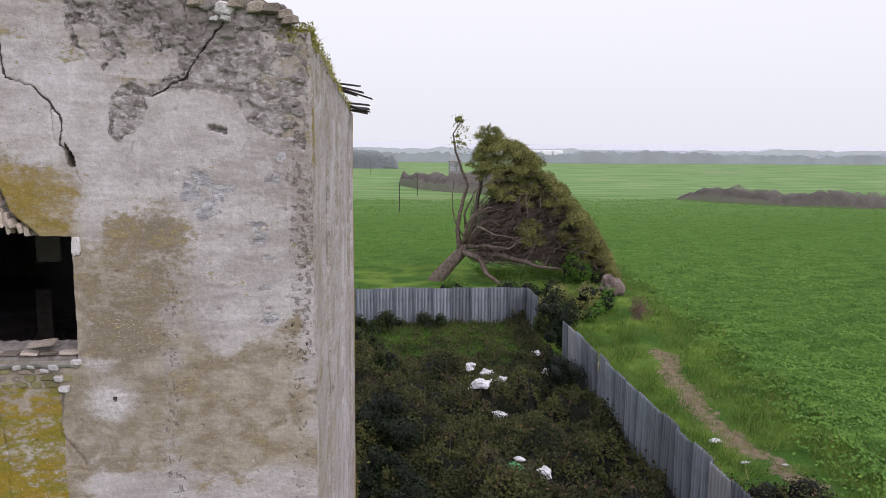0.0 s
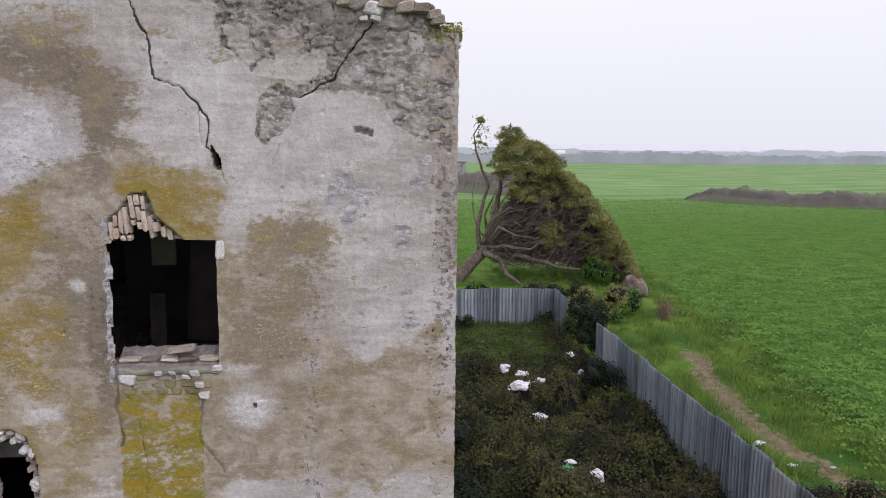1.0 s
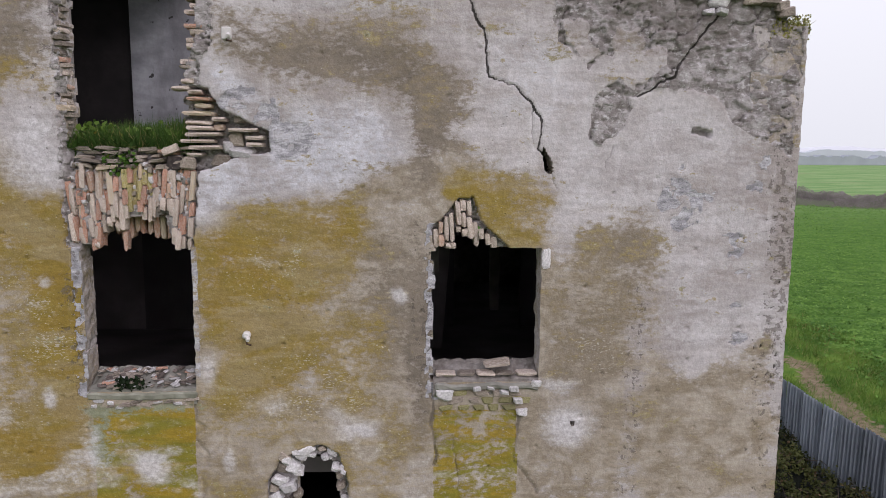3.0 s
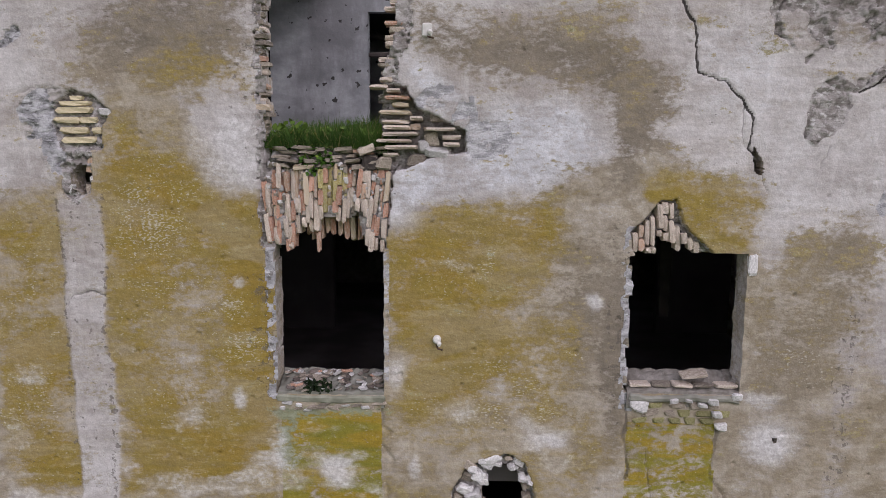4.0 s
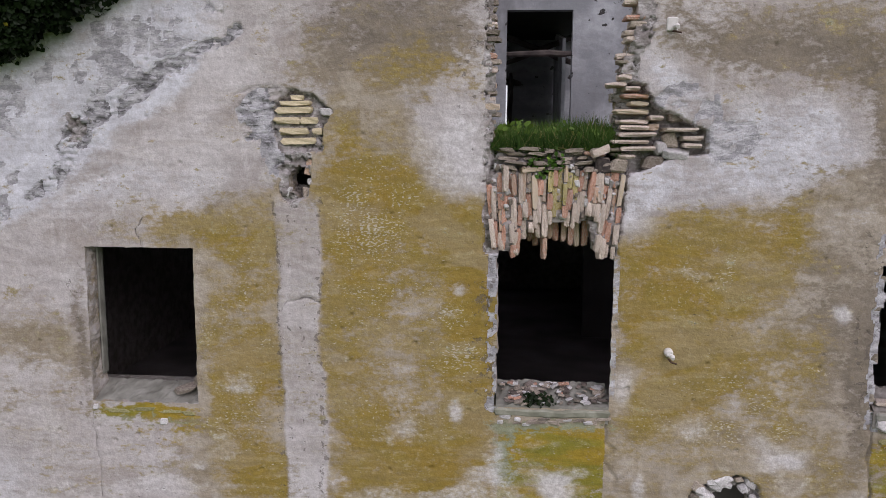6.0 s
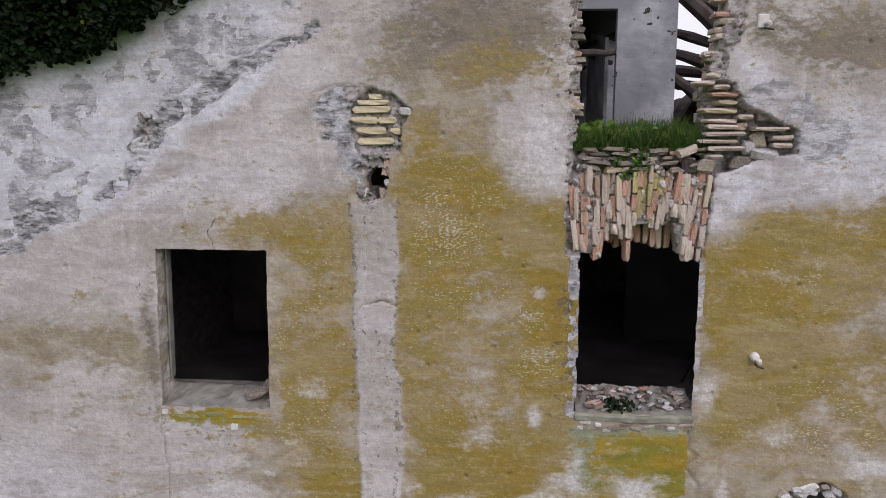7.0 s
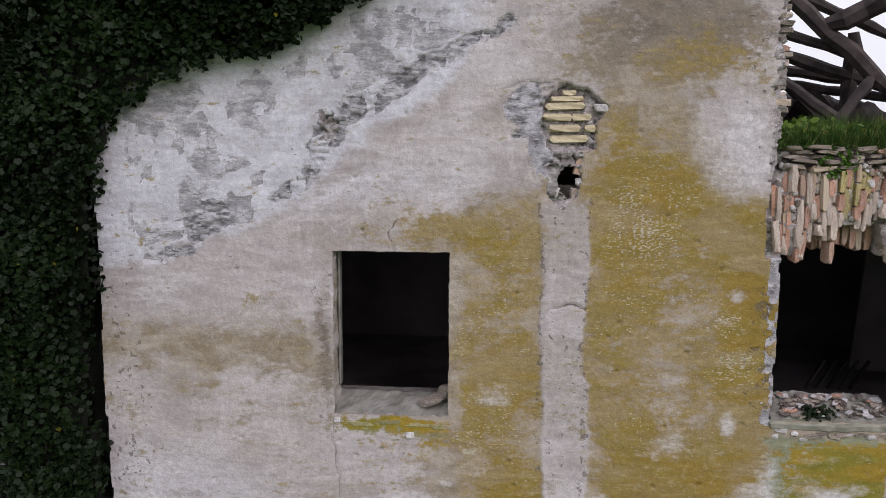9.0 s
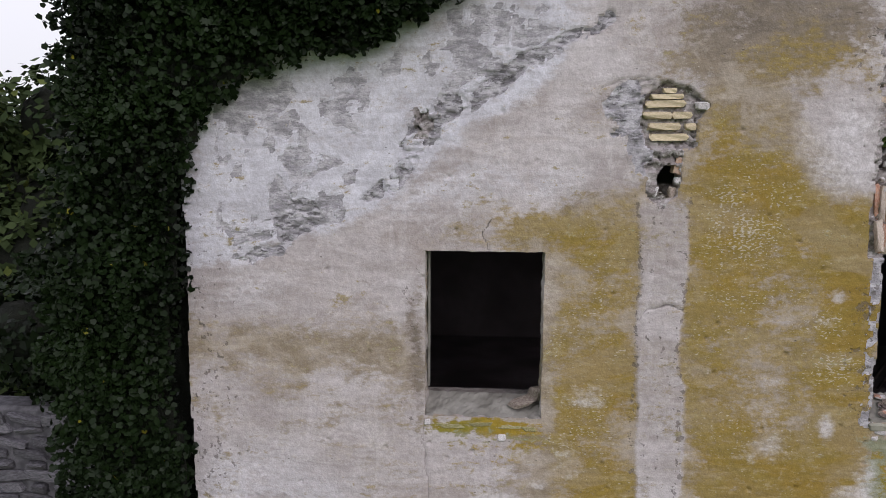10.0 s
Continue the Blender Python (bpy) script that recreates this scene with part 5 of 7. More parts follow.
def grass_patch(name, xs, ys, zs, height, material, label):
    n = len(xs)
    at = np.stack([xs, ys, zs], -1)
    return tagged(new(name, leaf_mesh(name, at, height, scatter(n, (0, -1, 0), 0.8), scatter(n, (0, -0.1, 1), 0.55), BLADE, material)), label, "grass", kind="stuff")


# brambles that fill the yard between the house and the fence
def bramble_height(x, y):
    h = 1.7 * fbm(x * 0.6, y * 0.55, 3, 301) ** 1.4 + 1.0 * (fbm(x * 1.6, y * 1.6, 3, 302) - 0.5)
    clear = step(28.4, 31.0, y + 1.5 * (fbm(x * 0.7, y * 0.7, 2, 303) - 0.5)) * step(-0.6, 0.4, x) * (1 - step(6.8, 7.6, x))
    litter = blob(x, y, 4.6, 27.2, 1.6, 1.8, 0.4)
    return h * (1 - 0.85 * clear) * (1 - 0.5 * litter)


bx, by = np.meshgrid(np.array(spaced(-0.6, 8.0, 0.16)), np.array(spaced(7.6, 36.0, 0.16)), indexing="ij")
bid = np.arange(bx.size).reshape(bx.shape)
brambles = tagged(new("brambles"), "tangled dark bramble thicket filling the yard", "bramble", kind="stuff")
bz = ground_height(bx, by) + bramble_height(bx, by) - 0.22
# near-black sheet below the leaves paints the shade inside the thicket
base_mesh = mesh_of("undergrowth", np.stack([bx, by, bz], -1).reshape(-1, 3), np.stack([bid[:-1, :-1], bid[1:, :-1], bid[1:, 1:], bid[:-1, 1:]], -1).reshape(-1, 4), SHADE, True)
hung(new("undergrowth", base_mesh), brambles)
n = 230000
lx, ly = gen.uniform(-0.55, 8.0, n), 8.0 + 28.0 * gen.uniform(0, 1, n) ** 1.15
lz = ground_height(lx, ly) + bramble_height(lx, ly) + gen.normal(0, 0.10, n) - 0.03
sprig = fbm(lx * 3.1, ly * 3.1, 3, 305)
keepers = sprig > 0.40
at = np.stack([lx, ly, lz + 0.2 * (sprig - 0.5)], -1)[keepers]
hung(new("leaves", leaf_mesh("leaves", at, gen.uniform(0.04, 0.115, len(at)), scatter(len(at), (0, -0.35, 0.9), 0.85), scatter(len(at), (0, 0, 0.2)), SPRIG, BRAMBLE_LEAF)), brambles)

canes = random.Random(17)
bm = bmesh.new()
for k in range(420):
    x0, y0 = canes.uniform(0, 7.6), 8.5 + 26 * canes.random() ** 1.2
    a = canes.uniform(0, 6.28)
    span, rise = canes.uniform(0.5, 1.3), canes.uniform(0.1, 0.45)
    pts = []
    for j in range(6):
        u = j / 5
        px, py = min(7.9, max(-0.4, x0 + span * u * math.cos(a))), y0 + span * u * math.sin(a)
        base_z = float(ground_height(np.array([px]), np.array([py]))[0] + bramble_height(np.array([px]), np.array([py]))[0])
        pts.append((px, py, base_z - 0.05 + 4 * rise * u * (1 - u)))
    tube(bm, pts, [0.012, 0.011, 0.010, 0.009, 0.007, 0.004], 4)
tagged(part("canes", bm, surface("bramble_cane", (0.045, 0.032, 0.026), (0.105, 0.08, 0.06), 5.0, vary=0.25, island=True), brambles), kind="stuff")


# corrugated iron fence
def sheet_mesh():
    w, h, pitch = 1.0, 2.05, 0.1667
    profile = []
    k = 0
    while k * pitch < w - 1e-6:
        x = k * pitch
        profile += [(x, 0.0), (x + 0.08, 0.0), (x + 0.086, -0.065), (x + 0.158, -0.065)]
        k += 1
    profile.append((w, 0.0))
    v = [(x, y + t, z) for t in (0.0, 0.004) for z in (0.0, h) for x, y in profile]
    m = len(profile)
    f = []
    for k in range(m - 1):
        f.append((k, k + 1, m + k + 1, m + k))
        f.append((2 * m + k + 1, 2 * m + k, 3 * m + k, 3 * m + k + 1))
        f.append((m + k, m + k + 1, 3 * m + k + 1, 3 * m + k))
    return mesh_of("sheet", v, f, ZINC)


SHEET = sheet_mesh()
POST = bmesh.new()
box(POST, -0.04, 0.04, -0.04, 0.04, 0, 2.0, 0.008)
POST_MESH = bpy.data.meshes.new("post")
POST.to_mesh(POST_MESH)
POST.free()
POST_MESH.materials.append(TIMBER)


def fence(p0, p1, label, top=2.25):
    root = tagged(new("corrugated_fence"), label, "fence", "fence round the yard")
    d = Vector((p1[0] - p0[0], p1[1] - p0[1], 0))
    yaw = math.degrees(math.atan2(d.y, d.x))
    d.normalize()
    length = (Vector(p1) - Vector(p0)).length
    count = max(1, round(length / 0.97))
    pitch = length / count
    for k in range(count):
        p = Vector((*p0, 0)) + d * pitch * k
        ob = new("sheet", SHEET)
        ob.matrix_basis = pose(p.x, p.y, top - 2.05 + rnd.uniform(-0.05, 0.04), rnd.uniform(-1.5, 1.5), rnd.uniform(-0.8, 0.8), yaw)
        hung(ob, root)
        if k % 3 == 0:
            ob = new("post", POST_MESH)
            side_v = Vector((-d.y, d.x, 0)) * 0.07
            ob.matrix_basis = pose(p.x + side_v.x, p.y + side_v.y, top - 2.2, 0, 0, yaw)
            hung(ob, root)
    return root


fence((-7.0, 36.6), (8.15, 35.85), "grey corrugated iron fence across the end of the yard")
fence((8.15, 35.85), (8.2, 33.6), "short corrugated iron return at the fence corner")
fence((8.15, 29.0), (7.85, 12.5), "long grey corrugated iron fence beside the field", 2.22)


# ---- bricks and stones of the facade ----
def brick(x0, x1, z, thick=0.04, y=None, deep=0.14, tilt=0.0, meshes=None):
    """A brick laid flat in the facade; y is its front face."""
    y = Y0 - 0.01 if y is None else y
    piece("brick", meshes or BRICKS, ((x0 + x1) / 2, y + deep / 2, z), (x1 - x0, deep, thick), front, (rnd.uniform(-2, 2), tilt, rnd.uniform(-4, 4)))


PALE_BRICKS = [brick_mesh("brick", smeared("limewashed_brick", (0.52, 0.405, 0.325), (0.72, 0.635, 0.555), 14.0, 0.14), 60 + k) for k in range(4)]


def hanging(x_low, x_high, z_top, z_low, meshes, y=None):
    """A column of upright bricks of a broken flat arch."""
    y = Y0 + 0.015 + rnd.uniform(-0.02, 0.03) if y is None else y
    z = z_top
    lean = math.degrees(math.atan2(x_high - x_low, 0.65))
    while z > z_low + 0.05:
        length = min(rnd.choice((0.26, 0.28, 0.22, 0.14, 0.11)), z - z_low)
        mid = z - length / 2
        u = (mid - 8.45) / 0.65
        ob_x = x_low * (1 - u) + x_high * u
        kind_of = PALE_BRICKS if rnd.random() < 0.25 else meshes
        piece("brick", kind_of, (ob_x, y + 0.06 + rnd.uniform(-0.022, 0.03), mid), (rnd.uniform(0.036, 0.05), 0.12, length - 0.012), front, (rnd.uniform(-3, 3), lean + rnd.uniform(-3, 3), rnd.uniform(-8, 8)))
        z -= length


# flat arch over the middle window: whole at the sides, broken away in the middle
LICHEN_BRICKS = [brick_mesh("brick", smeared("lichen_brick", (0.38, 0.31, 0.09), (0.56, 0.49, 0.25), 12.0, 0.2), 30 + k) for k in range(3)]
RED_BRICKS = [brick_mesh("brick", smeared("red_brick", (0.46, 0.215, 0.140), (0.62, 0.385, 0.285), 16.0, 0.22), 90 + k) for k in range(4)]
for k in range(27):
    u = k / 26
    x = -6.615 + 1.0 * u + rnd.uniform(-0.006, 0.006)
    lean = -3.0 + 9.0 * u + rnd.uniform(-2.5, 2.5)
    top = 9.11 + rnd.uniform(-0.05, 0.03) - (0.10 if k < 2 else 0.04 if 8 < k < 13 else 0)
    end = 8.42 + rnd.uniform(-0.02, 0.05) if k < 7 or k > 22 or k == 11 else 8.58 + rnd.uniform(-0.03, 0.06) if k < 11 else 8.69 + 0.05 * math.sin(k) + rnd.uniform(-0.02, 0.03)
    z = top
    while z - end > 0.05:
        long = min(rnd.choice((0.13, 0.17, 0.22, 0.25, 0.27)), z - end)
        mid = z - long / 2
        pale_odds = 0.22 if mid > 8.85 else 0.60
        kinds = LICHEN_BRICKS if 10 <= k <= 17 and mid > 8.8 and rnd.random() < 0.6 else PALE_BRICKS if rnd.random() < pale_odds else RED_BRICKS if rnd.random() < 0.7 else BRICKS
        piece("brick", kinds, (x + 0.02 + (mid - 8.95) * math.tan(radians(lean)), Y0 + 0.07 + rnd.uniform(-0.025, 0.03), mid), (rnd.uniform(0.034, 0.047), 0.13, long - 0.006), front, (rnd.uniform(-4, 4), lean + rnd.uniform(-2.5, 2.5), rnd.uniform(-10, 10)))
        z -= long
for k in range(130):
    x, zz = rnd.uniform(-6.60, -5.60), rnd.uniform(8.72, 9.12)
    s = rnd.uniform(0.015, 0.05)
    piece("stone", WHITE_STONES if rnd.random() < 0.6 else STONES, (x, Y0 + 0.03 + rnd.uniform(-0.015, 0.03), zz), (s, 0.05, s * rnd.uniform(0.7, 1.8)), front, (rnd.uniform(-20, 20), rnd.uniform(-20, 20), 0))
# a second ring of bricks deeper in the break
for k in range(9):
    piece("brick", BRICKS, (-6.28 + 0.055 * k + rnd.uniform(-0.01, 0.01), Y0 + 0.24, 8.60 + rnd.uniform(-0.02, 0.05)), (0.046, 0.12, 0.2), front, (0, rnd.uniform(-3, 3), 0))

# broken arch over the east window
for k, (x, top, low) in enumerate(((-3.585, 8.60, 8.43), (-3.537, 8.66, 8.44), (-3.488, 8.70, 8.42), (-3.44, 8.74, 8.42), (-3.375, 8.84, 8.56), (-3.328, 8.85, 8.52), (-3.280, 8.84, 8.50), (-3.235, 8.66, 8.40), (-3.185, 8.60, 8.50), (-3.13, 8.56, 8.45), (-3.085, 8.53, 8.42), (-3.04, 8.48, 8.43))):
    hanging(x, x - 0.03 if k < 4 else x - 0.06, top, low, PALE_BRICKS if k > 1 else BRICKS, Y0 + (0.0 if k < 9 else 0.02))

# bricks laid bare beside the upper opening
for x0, x1, z in ((-5.62, -5.41, 9.653), (-5.67, -5.40, 9.538), (-5.41, -5.31, 9.49), (-5.64, -5.42, 9.462), (-5.62, -5.40, 9.418), (-5.30, -5.05, 9.407),
                  (-5.63, -5.345, 9.370), (-5.685, -5.40, 9.314), (-5.61, -5.345, 9.262), (-5.155, -5.0, 9.343), (-5.145, -5.01, 9.288), (-5.63, -5.50, 9.204),
                  (-5.56, -5.42, 9.597), (-5.60, -5.49, 9.705)):
    brick(x0, x1, z, rnd.uniform(0.028, 0.037), Y0 + rnd.uniform(-0.045, 0.0), 0.2, rnd.uniform(-1.5, 1.5), PALE_BRICKS if rnd.random() < 0.78 else BRICKS)
piece("stone", WHITE_STONES, (-5.19, Y0 + 0.06, 9.215), (0.22, 0.16, 0.10), front, (10, 5, 0))
piece("stone", WHITE_STONES, (-5.30, Y0 + 0.09, 9.26), (0.10, 0.12, 0.13), front)
piece("stone", STONES, (-5.36, Y0 + 0.1, 9.15), (0.16, 0.14, 0.12), front)
piece("stone", STONES, (-5.24, Y0 + 0.1, 9.33), (0.14, 0.12, 0.14), front)
piece("stone", STONES, (-5.20, Y0 + 0.1, 9.50), (0.14, 0.12, 0.08), front)
piece("brick", BRICKS, (-5.37, Y0 + 0.08, 9.425), (0.08, 0.12, 0.05), front)
# brick ends along both torn jambs
z = 9.30
while z < 11.2:
    if rnd.random() < 0.95:
        w = rnd.uniform(0.07, 0.13)
        x = -6.60 + rnd.uniform(-0.02, 0.02)
        brick(x - w / 2, x + w / 2, z, rnd.uniform(0.035, 0.05), Y0 + rnd.uniform(-0.005, 0.05), 0.14, rnd.uniform(-3, 3), PALE_BRICKS if rnd.random() < 0.12 else BRICKS if rnd.random() < 0.12 else STONES)
    if z > 9.72 and rnd.random() < 0.8:
        w = rnd.uniform(0.10, 0.17)
        x = -5.66 + 0.13 * min(1.0, max(0.0, (z - 9.6) / 0.65)) + rnd.uniform(-0.03, 0.03)
        brick(x - w / 2, x + w / 2, z, rnd.uniform(0.032, 0.045), Y0 + rnd.uniform(-0.005, 0.05), 0.16, rnd.uniform(-4, 4), PALE_BRICKS if rnd.random() < 0.4 else STONES if rnd.random() < 0.7 else BRICKS)
    z += rnd.uniform(0.045, 0.062)
# thin stones of the threshold under the grass
for row, zz in enumerate((9.11, 9.145, 9.18, 9.215, 9.25)):
    x = -6.54 + 0.05 * (row % 2)
    while x < -5.64:
        w = rnd.uniform(0.08, 0.2)
        piece("stone", STONES if rnd.random() < 0.93 else BRICKS, (x + w / 2, Y0 + 0.07 + rnd.uniform(0, 0.06) - 0.03 * (row < 2), zz + rnd.uniform(-0.008, 0.008)), (w, 0.16, rnd.uniform(0.028, 0.045)), front, (rnd.uniform(-5, 5), rnd.uniform(-7, 7), rnd.uniform(-9, 9)))
        x += w + rnd.uniform(0.005, 0.04)
SOOTY = [stone_mesh("stone", TIMBER, 150 + k) for k in range(2)]
for x, dark in ((-6.17, 1), (-5.73, 1), (-5.62, 0)):
    piece("stone", SOOTY if dark else STONES, (x, Y0 + 0.05, 9.13), (0.13, 0.12, 0.12), front)
piece("brick", PALE_BRICKS, (-5.76, Y0 + 0.04, 9.24), (0.14, 0.14, 0.06), front, (0, -22, 0))

# yellow bricks in the torn patch above the filled chase
for x0, x1, z in ((-8.15, -8.047, 9.636), (-8.24, -7.99, 9.592), (-8.266, -7.98, 9.540), (-8.29, -8.08, 9.462), (-8.072, -7.933, 9.462), (-8.245, -8.017, 9.380), (-7.984, -7.907, 9.380), (-8.228, -7.95, 9.303)):
    brick(x0, x1, z, 0.038 if z > 9.58 else 0.054, Y0 + 0.012, 0.12, rnd.uniform(-1.5, 1.5), YELLOW_BRICKS)
piece("stone", WHITE_STONES, (-7.87, Y0 + 0.05, 9.52), (0.13, 0.1, 0.07), front)
piece("brick", BRICKS, (-8.02, Y0 + 0.07, 9.10), (0.05, 0.1, 0.12), front, (0, 12, 0))
piece("brick", BRICKS, (-7.985, Y0 + 0.07, 9.09), (0.045, 0.1, 0.13), front, (0, 5, 0))
piece("stone", WHITE_STONES, (-8.005, Y0 + 0.06, 8.985), (0.075, 0.08, 0.07), front)
piece("stone", STONES, (-8.03, Y0 + 0.08, 8.885), (0.09, 0.1, 0.12), front)
piece("stone", WHITE_STONES, (-8.18, Y0 + 0.03, 8.91), (0.05, 0.08, 0.09), front, (0, 15, 0))

# rubble round the lower hole
for k in range(190):
    x, zz = rnd.uniform(-5.03, -4.27), rnd.uniform(5.5, 6.68)
    if not inside(np.array([x]), np.array([zz]), NICHE)[0] or inside(np.array([x]), np.array([zz]), GAP)[0]:
        continue
    s = rnd.uniform(0.06, 0.13) if x < -4.7 else rnd.uniform(0.05, 0.095)
    piece("stone", WHITE_STONES if rnd.random() < 0.88 else STONES, (x, Y0 + rnd.uniform(0.03, 0.08), zz), (s * 1.3, 0.12, s * 0.85), front, (rnd.uniform(-20, 20), rnd.uniform(-35, 35), 0))

# stones on the broken crown of the corner
for x, zz, s in ((-1.235, 10.50, 0.17), (-1.33, 10.405, 0.08), (-1.225, 10.40, 0.09), (-1.13, 10.55, 0.12), (-0.71, 10.47, 0.12), (-0.82, 10.50, 0.14), (-0.95, 10.52, 0.15), (-0.66, 10.42, 0.12), (-1.5, 10.55, 0.14)):
    piece("stone", WHITE_STONES if zz in (10.50, 10.405, 10.40) and x < -1.2 else STONES, (x, Y0 + 0.06, zz), (s * 1.3, 0.22, s * 0.75), front, (rnd.uniform(-8, 8), rnd.uniform(-8, 8), 0))


# ---- window sills ----
def sill(x0, x1, z, thick, out, label, material=SILL, slope=6):
    bm = bmesh.new()
    box(bm, x0, x1, Y0 - out, Y0 + 0.24, z - thick, z, 0.012, Matrix.Rotation(radians(slope), 4, "X"))
    bmesh.ops.subdivide_edges(bm, edges=[e for e in bm.edges if abs(e.verts[0].co.x - e.verts[1].co.x) > 0.3], cuts=14)
    for v in bm.verts:
        v.co += 0.018 * noise.noise_vector(v.co * 9.0) + 0.008 * noise.noise_vector(v.co * 31.0)
    return part("window_sill", bm, material, front, label)


def sill_bed(x0, x1, z_out, z_in, label):
    """Sloping top of the masonry under a window, rough and cracked."""
    bm = bmesh.new()
    bmesh.ops.create_grid(bm, x_segments=34, y_segments=9, size=0.5)
    for v in bm.verts:
        u = v.co.y + 0.5
        v.co = Vector((x0 + (x1 - x0) * (v.co.x + 0.5), Y0 + 0.006 + 0.26 * u, z_out + (z_in - z_out) * u))
        v.co.z += 0.018 * noise.noise(v.co * 14.0) + 0.010 * noise.noise(v.co * 40.0)
    made = bmesh.ops.extrude_face_region(bm, geom=list(bm.faces))
    bmesh.ops.translate(bm, vec=(0, 0, -0.14), verts=[g for g in made["geom"] if isinstance(g, bmesh.types.BMVert)])
    return part("window_sill", bm, MORTAR if z_in > 7.36 else SILL, front, label)


sill(-6.53, -5.62, 7.20, 0.06, 0.012, "cracked greenish cement sill", surface("green_cement", (0.19, 0.19, 0.145), (0.37, 0.37, 0.30), 9.0, vary=0.05))
sill(-3.585, -2.68, 7.250, 0.05, 0.035, "broken stone ledge")
sill_bed(-6.52, -5.625, 7.22, 7.345, "rubble bed of the broken sill")
sill_bed(-3.60, -2.675, 7.27, 7.385, "crumbling sill of thin slabs")
sill_bed(-9.87, -8.97, 7.14, 7.255, "grey sloping cement sill")
# thin slabs on the east sill
for x0, x1 in ((-3.58, -3.40), (-3.39, -3.22), (-3.215, -3.06), (-3.05, -2.88), (-2.87, -2.69)):
    brick(x0, x1, 7.315 + rnd.uniform(-0.006, 0.006), 0.03, Y0 + 0.01, 0.12, 1, PALE_BRICKS if rnd.random() < 0.5 else STONES)
# rubble fill lying in the middle window
DARK_STONES = [stone_mesh("stone", surface("sooty_rubble", (0.10, 0.08, 0.07), (0.26, 0.215, 0.19), 12.0, vary=0.35), 120 + k) for k in range(4)]
for k in range(130):
    s = rnd.uniform(0.02, 0.06)
    d = rnd.uniform(0.01, 0.2)
    piece("stone", (DARK_STONES, STONES, RED_BRICKS, WHITE_STONES)[rnd.choice((0, 0, 1, 1, 1, 1, 2, 3, 3))], (rnd.uniform(-6.48, -5.66), Y0 + d, 7.225 + 0.55 * d + rnd.uniform(0.0, 0.02)), (s * 1.7, s, s * 0.4), front, (rnd.uniform(-15, 25), rnd.uniform(-18, 18), rnd.uniform(0, 90)))
for x0, x1 in ((-6.50, -6.32), (-6.30, -6.09), (-6.07, -5.90), (-5.88, -5.66)):
    for _ in range(4):
        piece("stone", STONES if rnd.random() < 0.6 else WHITE_STONES, (rnd.uniform(x0, x1), Y0 + 0.012, rnd.uniform(7.06, 7.13)), (rnd.uniform(0.05, 0.14), 0.06, rnd.uniform(0.015, 0.04)), front, (0, rnd.uniform(-8, 8), 0))
    brick(x0, x1, 7.085 + rnd.uniform(-0.01, 0.01), 0.05, Y0 + 0.004, 0.1, 1, STONES if rnd.random() < 0.5 else BRICKS)
# mossy courses and loose stones under the east window
MOSSY = [stone_mesh("stone", surface("mossy_stone", (0.16, 0.15, 0.05), (0.36, 0.33, 0.20), 14.0, vary=0.25), 80 + k) for k in range(4)]
for row, zz in enumerate((7.02, 7.085, 7.15)):
    x = -3.56 + 0.06 * row
    while x < -2.88:
        w = rnd.uniform(0.10, 0.19)
        piece("stone", MOSSY if rnd.random() < 0.75 else STONES, (x + w / 2, Y0 + 0.035, zz), (w, 0.12, 0.062), front, (0, rnd.uniform(-4, 4), 0))
        x += w + 0.012
for x, zz, s in ((-3.50, 7.15, 0.15), (-3.22, 7.20, 0.07), (-3.10, 7.20, 0.06), (-2.90, 7.19, 0.09), (-2.86, 7.08, 0.08), (-2.82, 6.98, 0.10), (-2.70, 7.235, 0.09), (-2.98, 7.16, 0.07)):
    piece("stone", WHITE_STONES, (x, Y0 - 0.005, zz), (s * 1.25, 0.1, s * 0.75), front, (0, rnd.uniform(-10, 10), 0))
piece("stone", STONES, (-3.03, Y0 + 0.08, 7.40), (0.26, 0.14, 0.025), front, (8, -4, 12))
# tile shard and lichen crust at the west window
piece("stone", STONES, (-9.12, Y0 + 0.10, 7.235), (0.20, 0.14, 0.05), front, (14, -12, 20))
piece("stone", STONES, (-9.02, Y0 + 0.15, 7.29), (0.11, 0.10, 0.14), front, (5, 8, 0))
for x0, x1, z in ((-9.78, -9.52, 7.065), (-9.54, -9.30, 7.085), (-9.32, -9.10, 7.075), (-9.12, -8.98, 7.06)):
    piece("stone", MOSSY, ((x0 + x1) / 2, Y0 + 0.03, z), (x1 - x0, 0.08, 0.05), front, (0, rnd.uniform(-5, 5), 0))
piece("stone", WHITE_STONES, (-9.27, Y0, 6.99), (0.08, 0.04, 0.06), front)
piece("stone", WHITE_STONES, (-9.85, Y0, 7.10), (0.06, 0.04, 0.05), front)
# plaster lump on the east window's jamb
piece("stone", WHITE_STONES, (-2.64, Y0 + 0.0, 8.35), (0.10, 0.06, 0.19), front)
# grey strip added along the inner edge of the west window's reveal
bm = bmesh.new()
box(bm, -9.865, -9.848, Y0 + 0.15, Y0 + 0.235, 7.33, 8.43, 0.006)
part("window_board", bm, SILL, front, "grey strip added at the inner edge of the reveal")


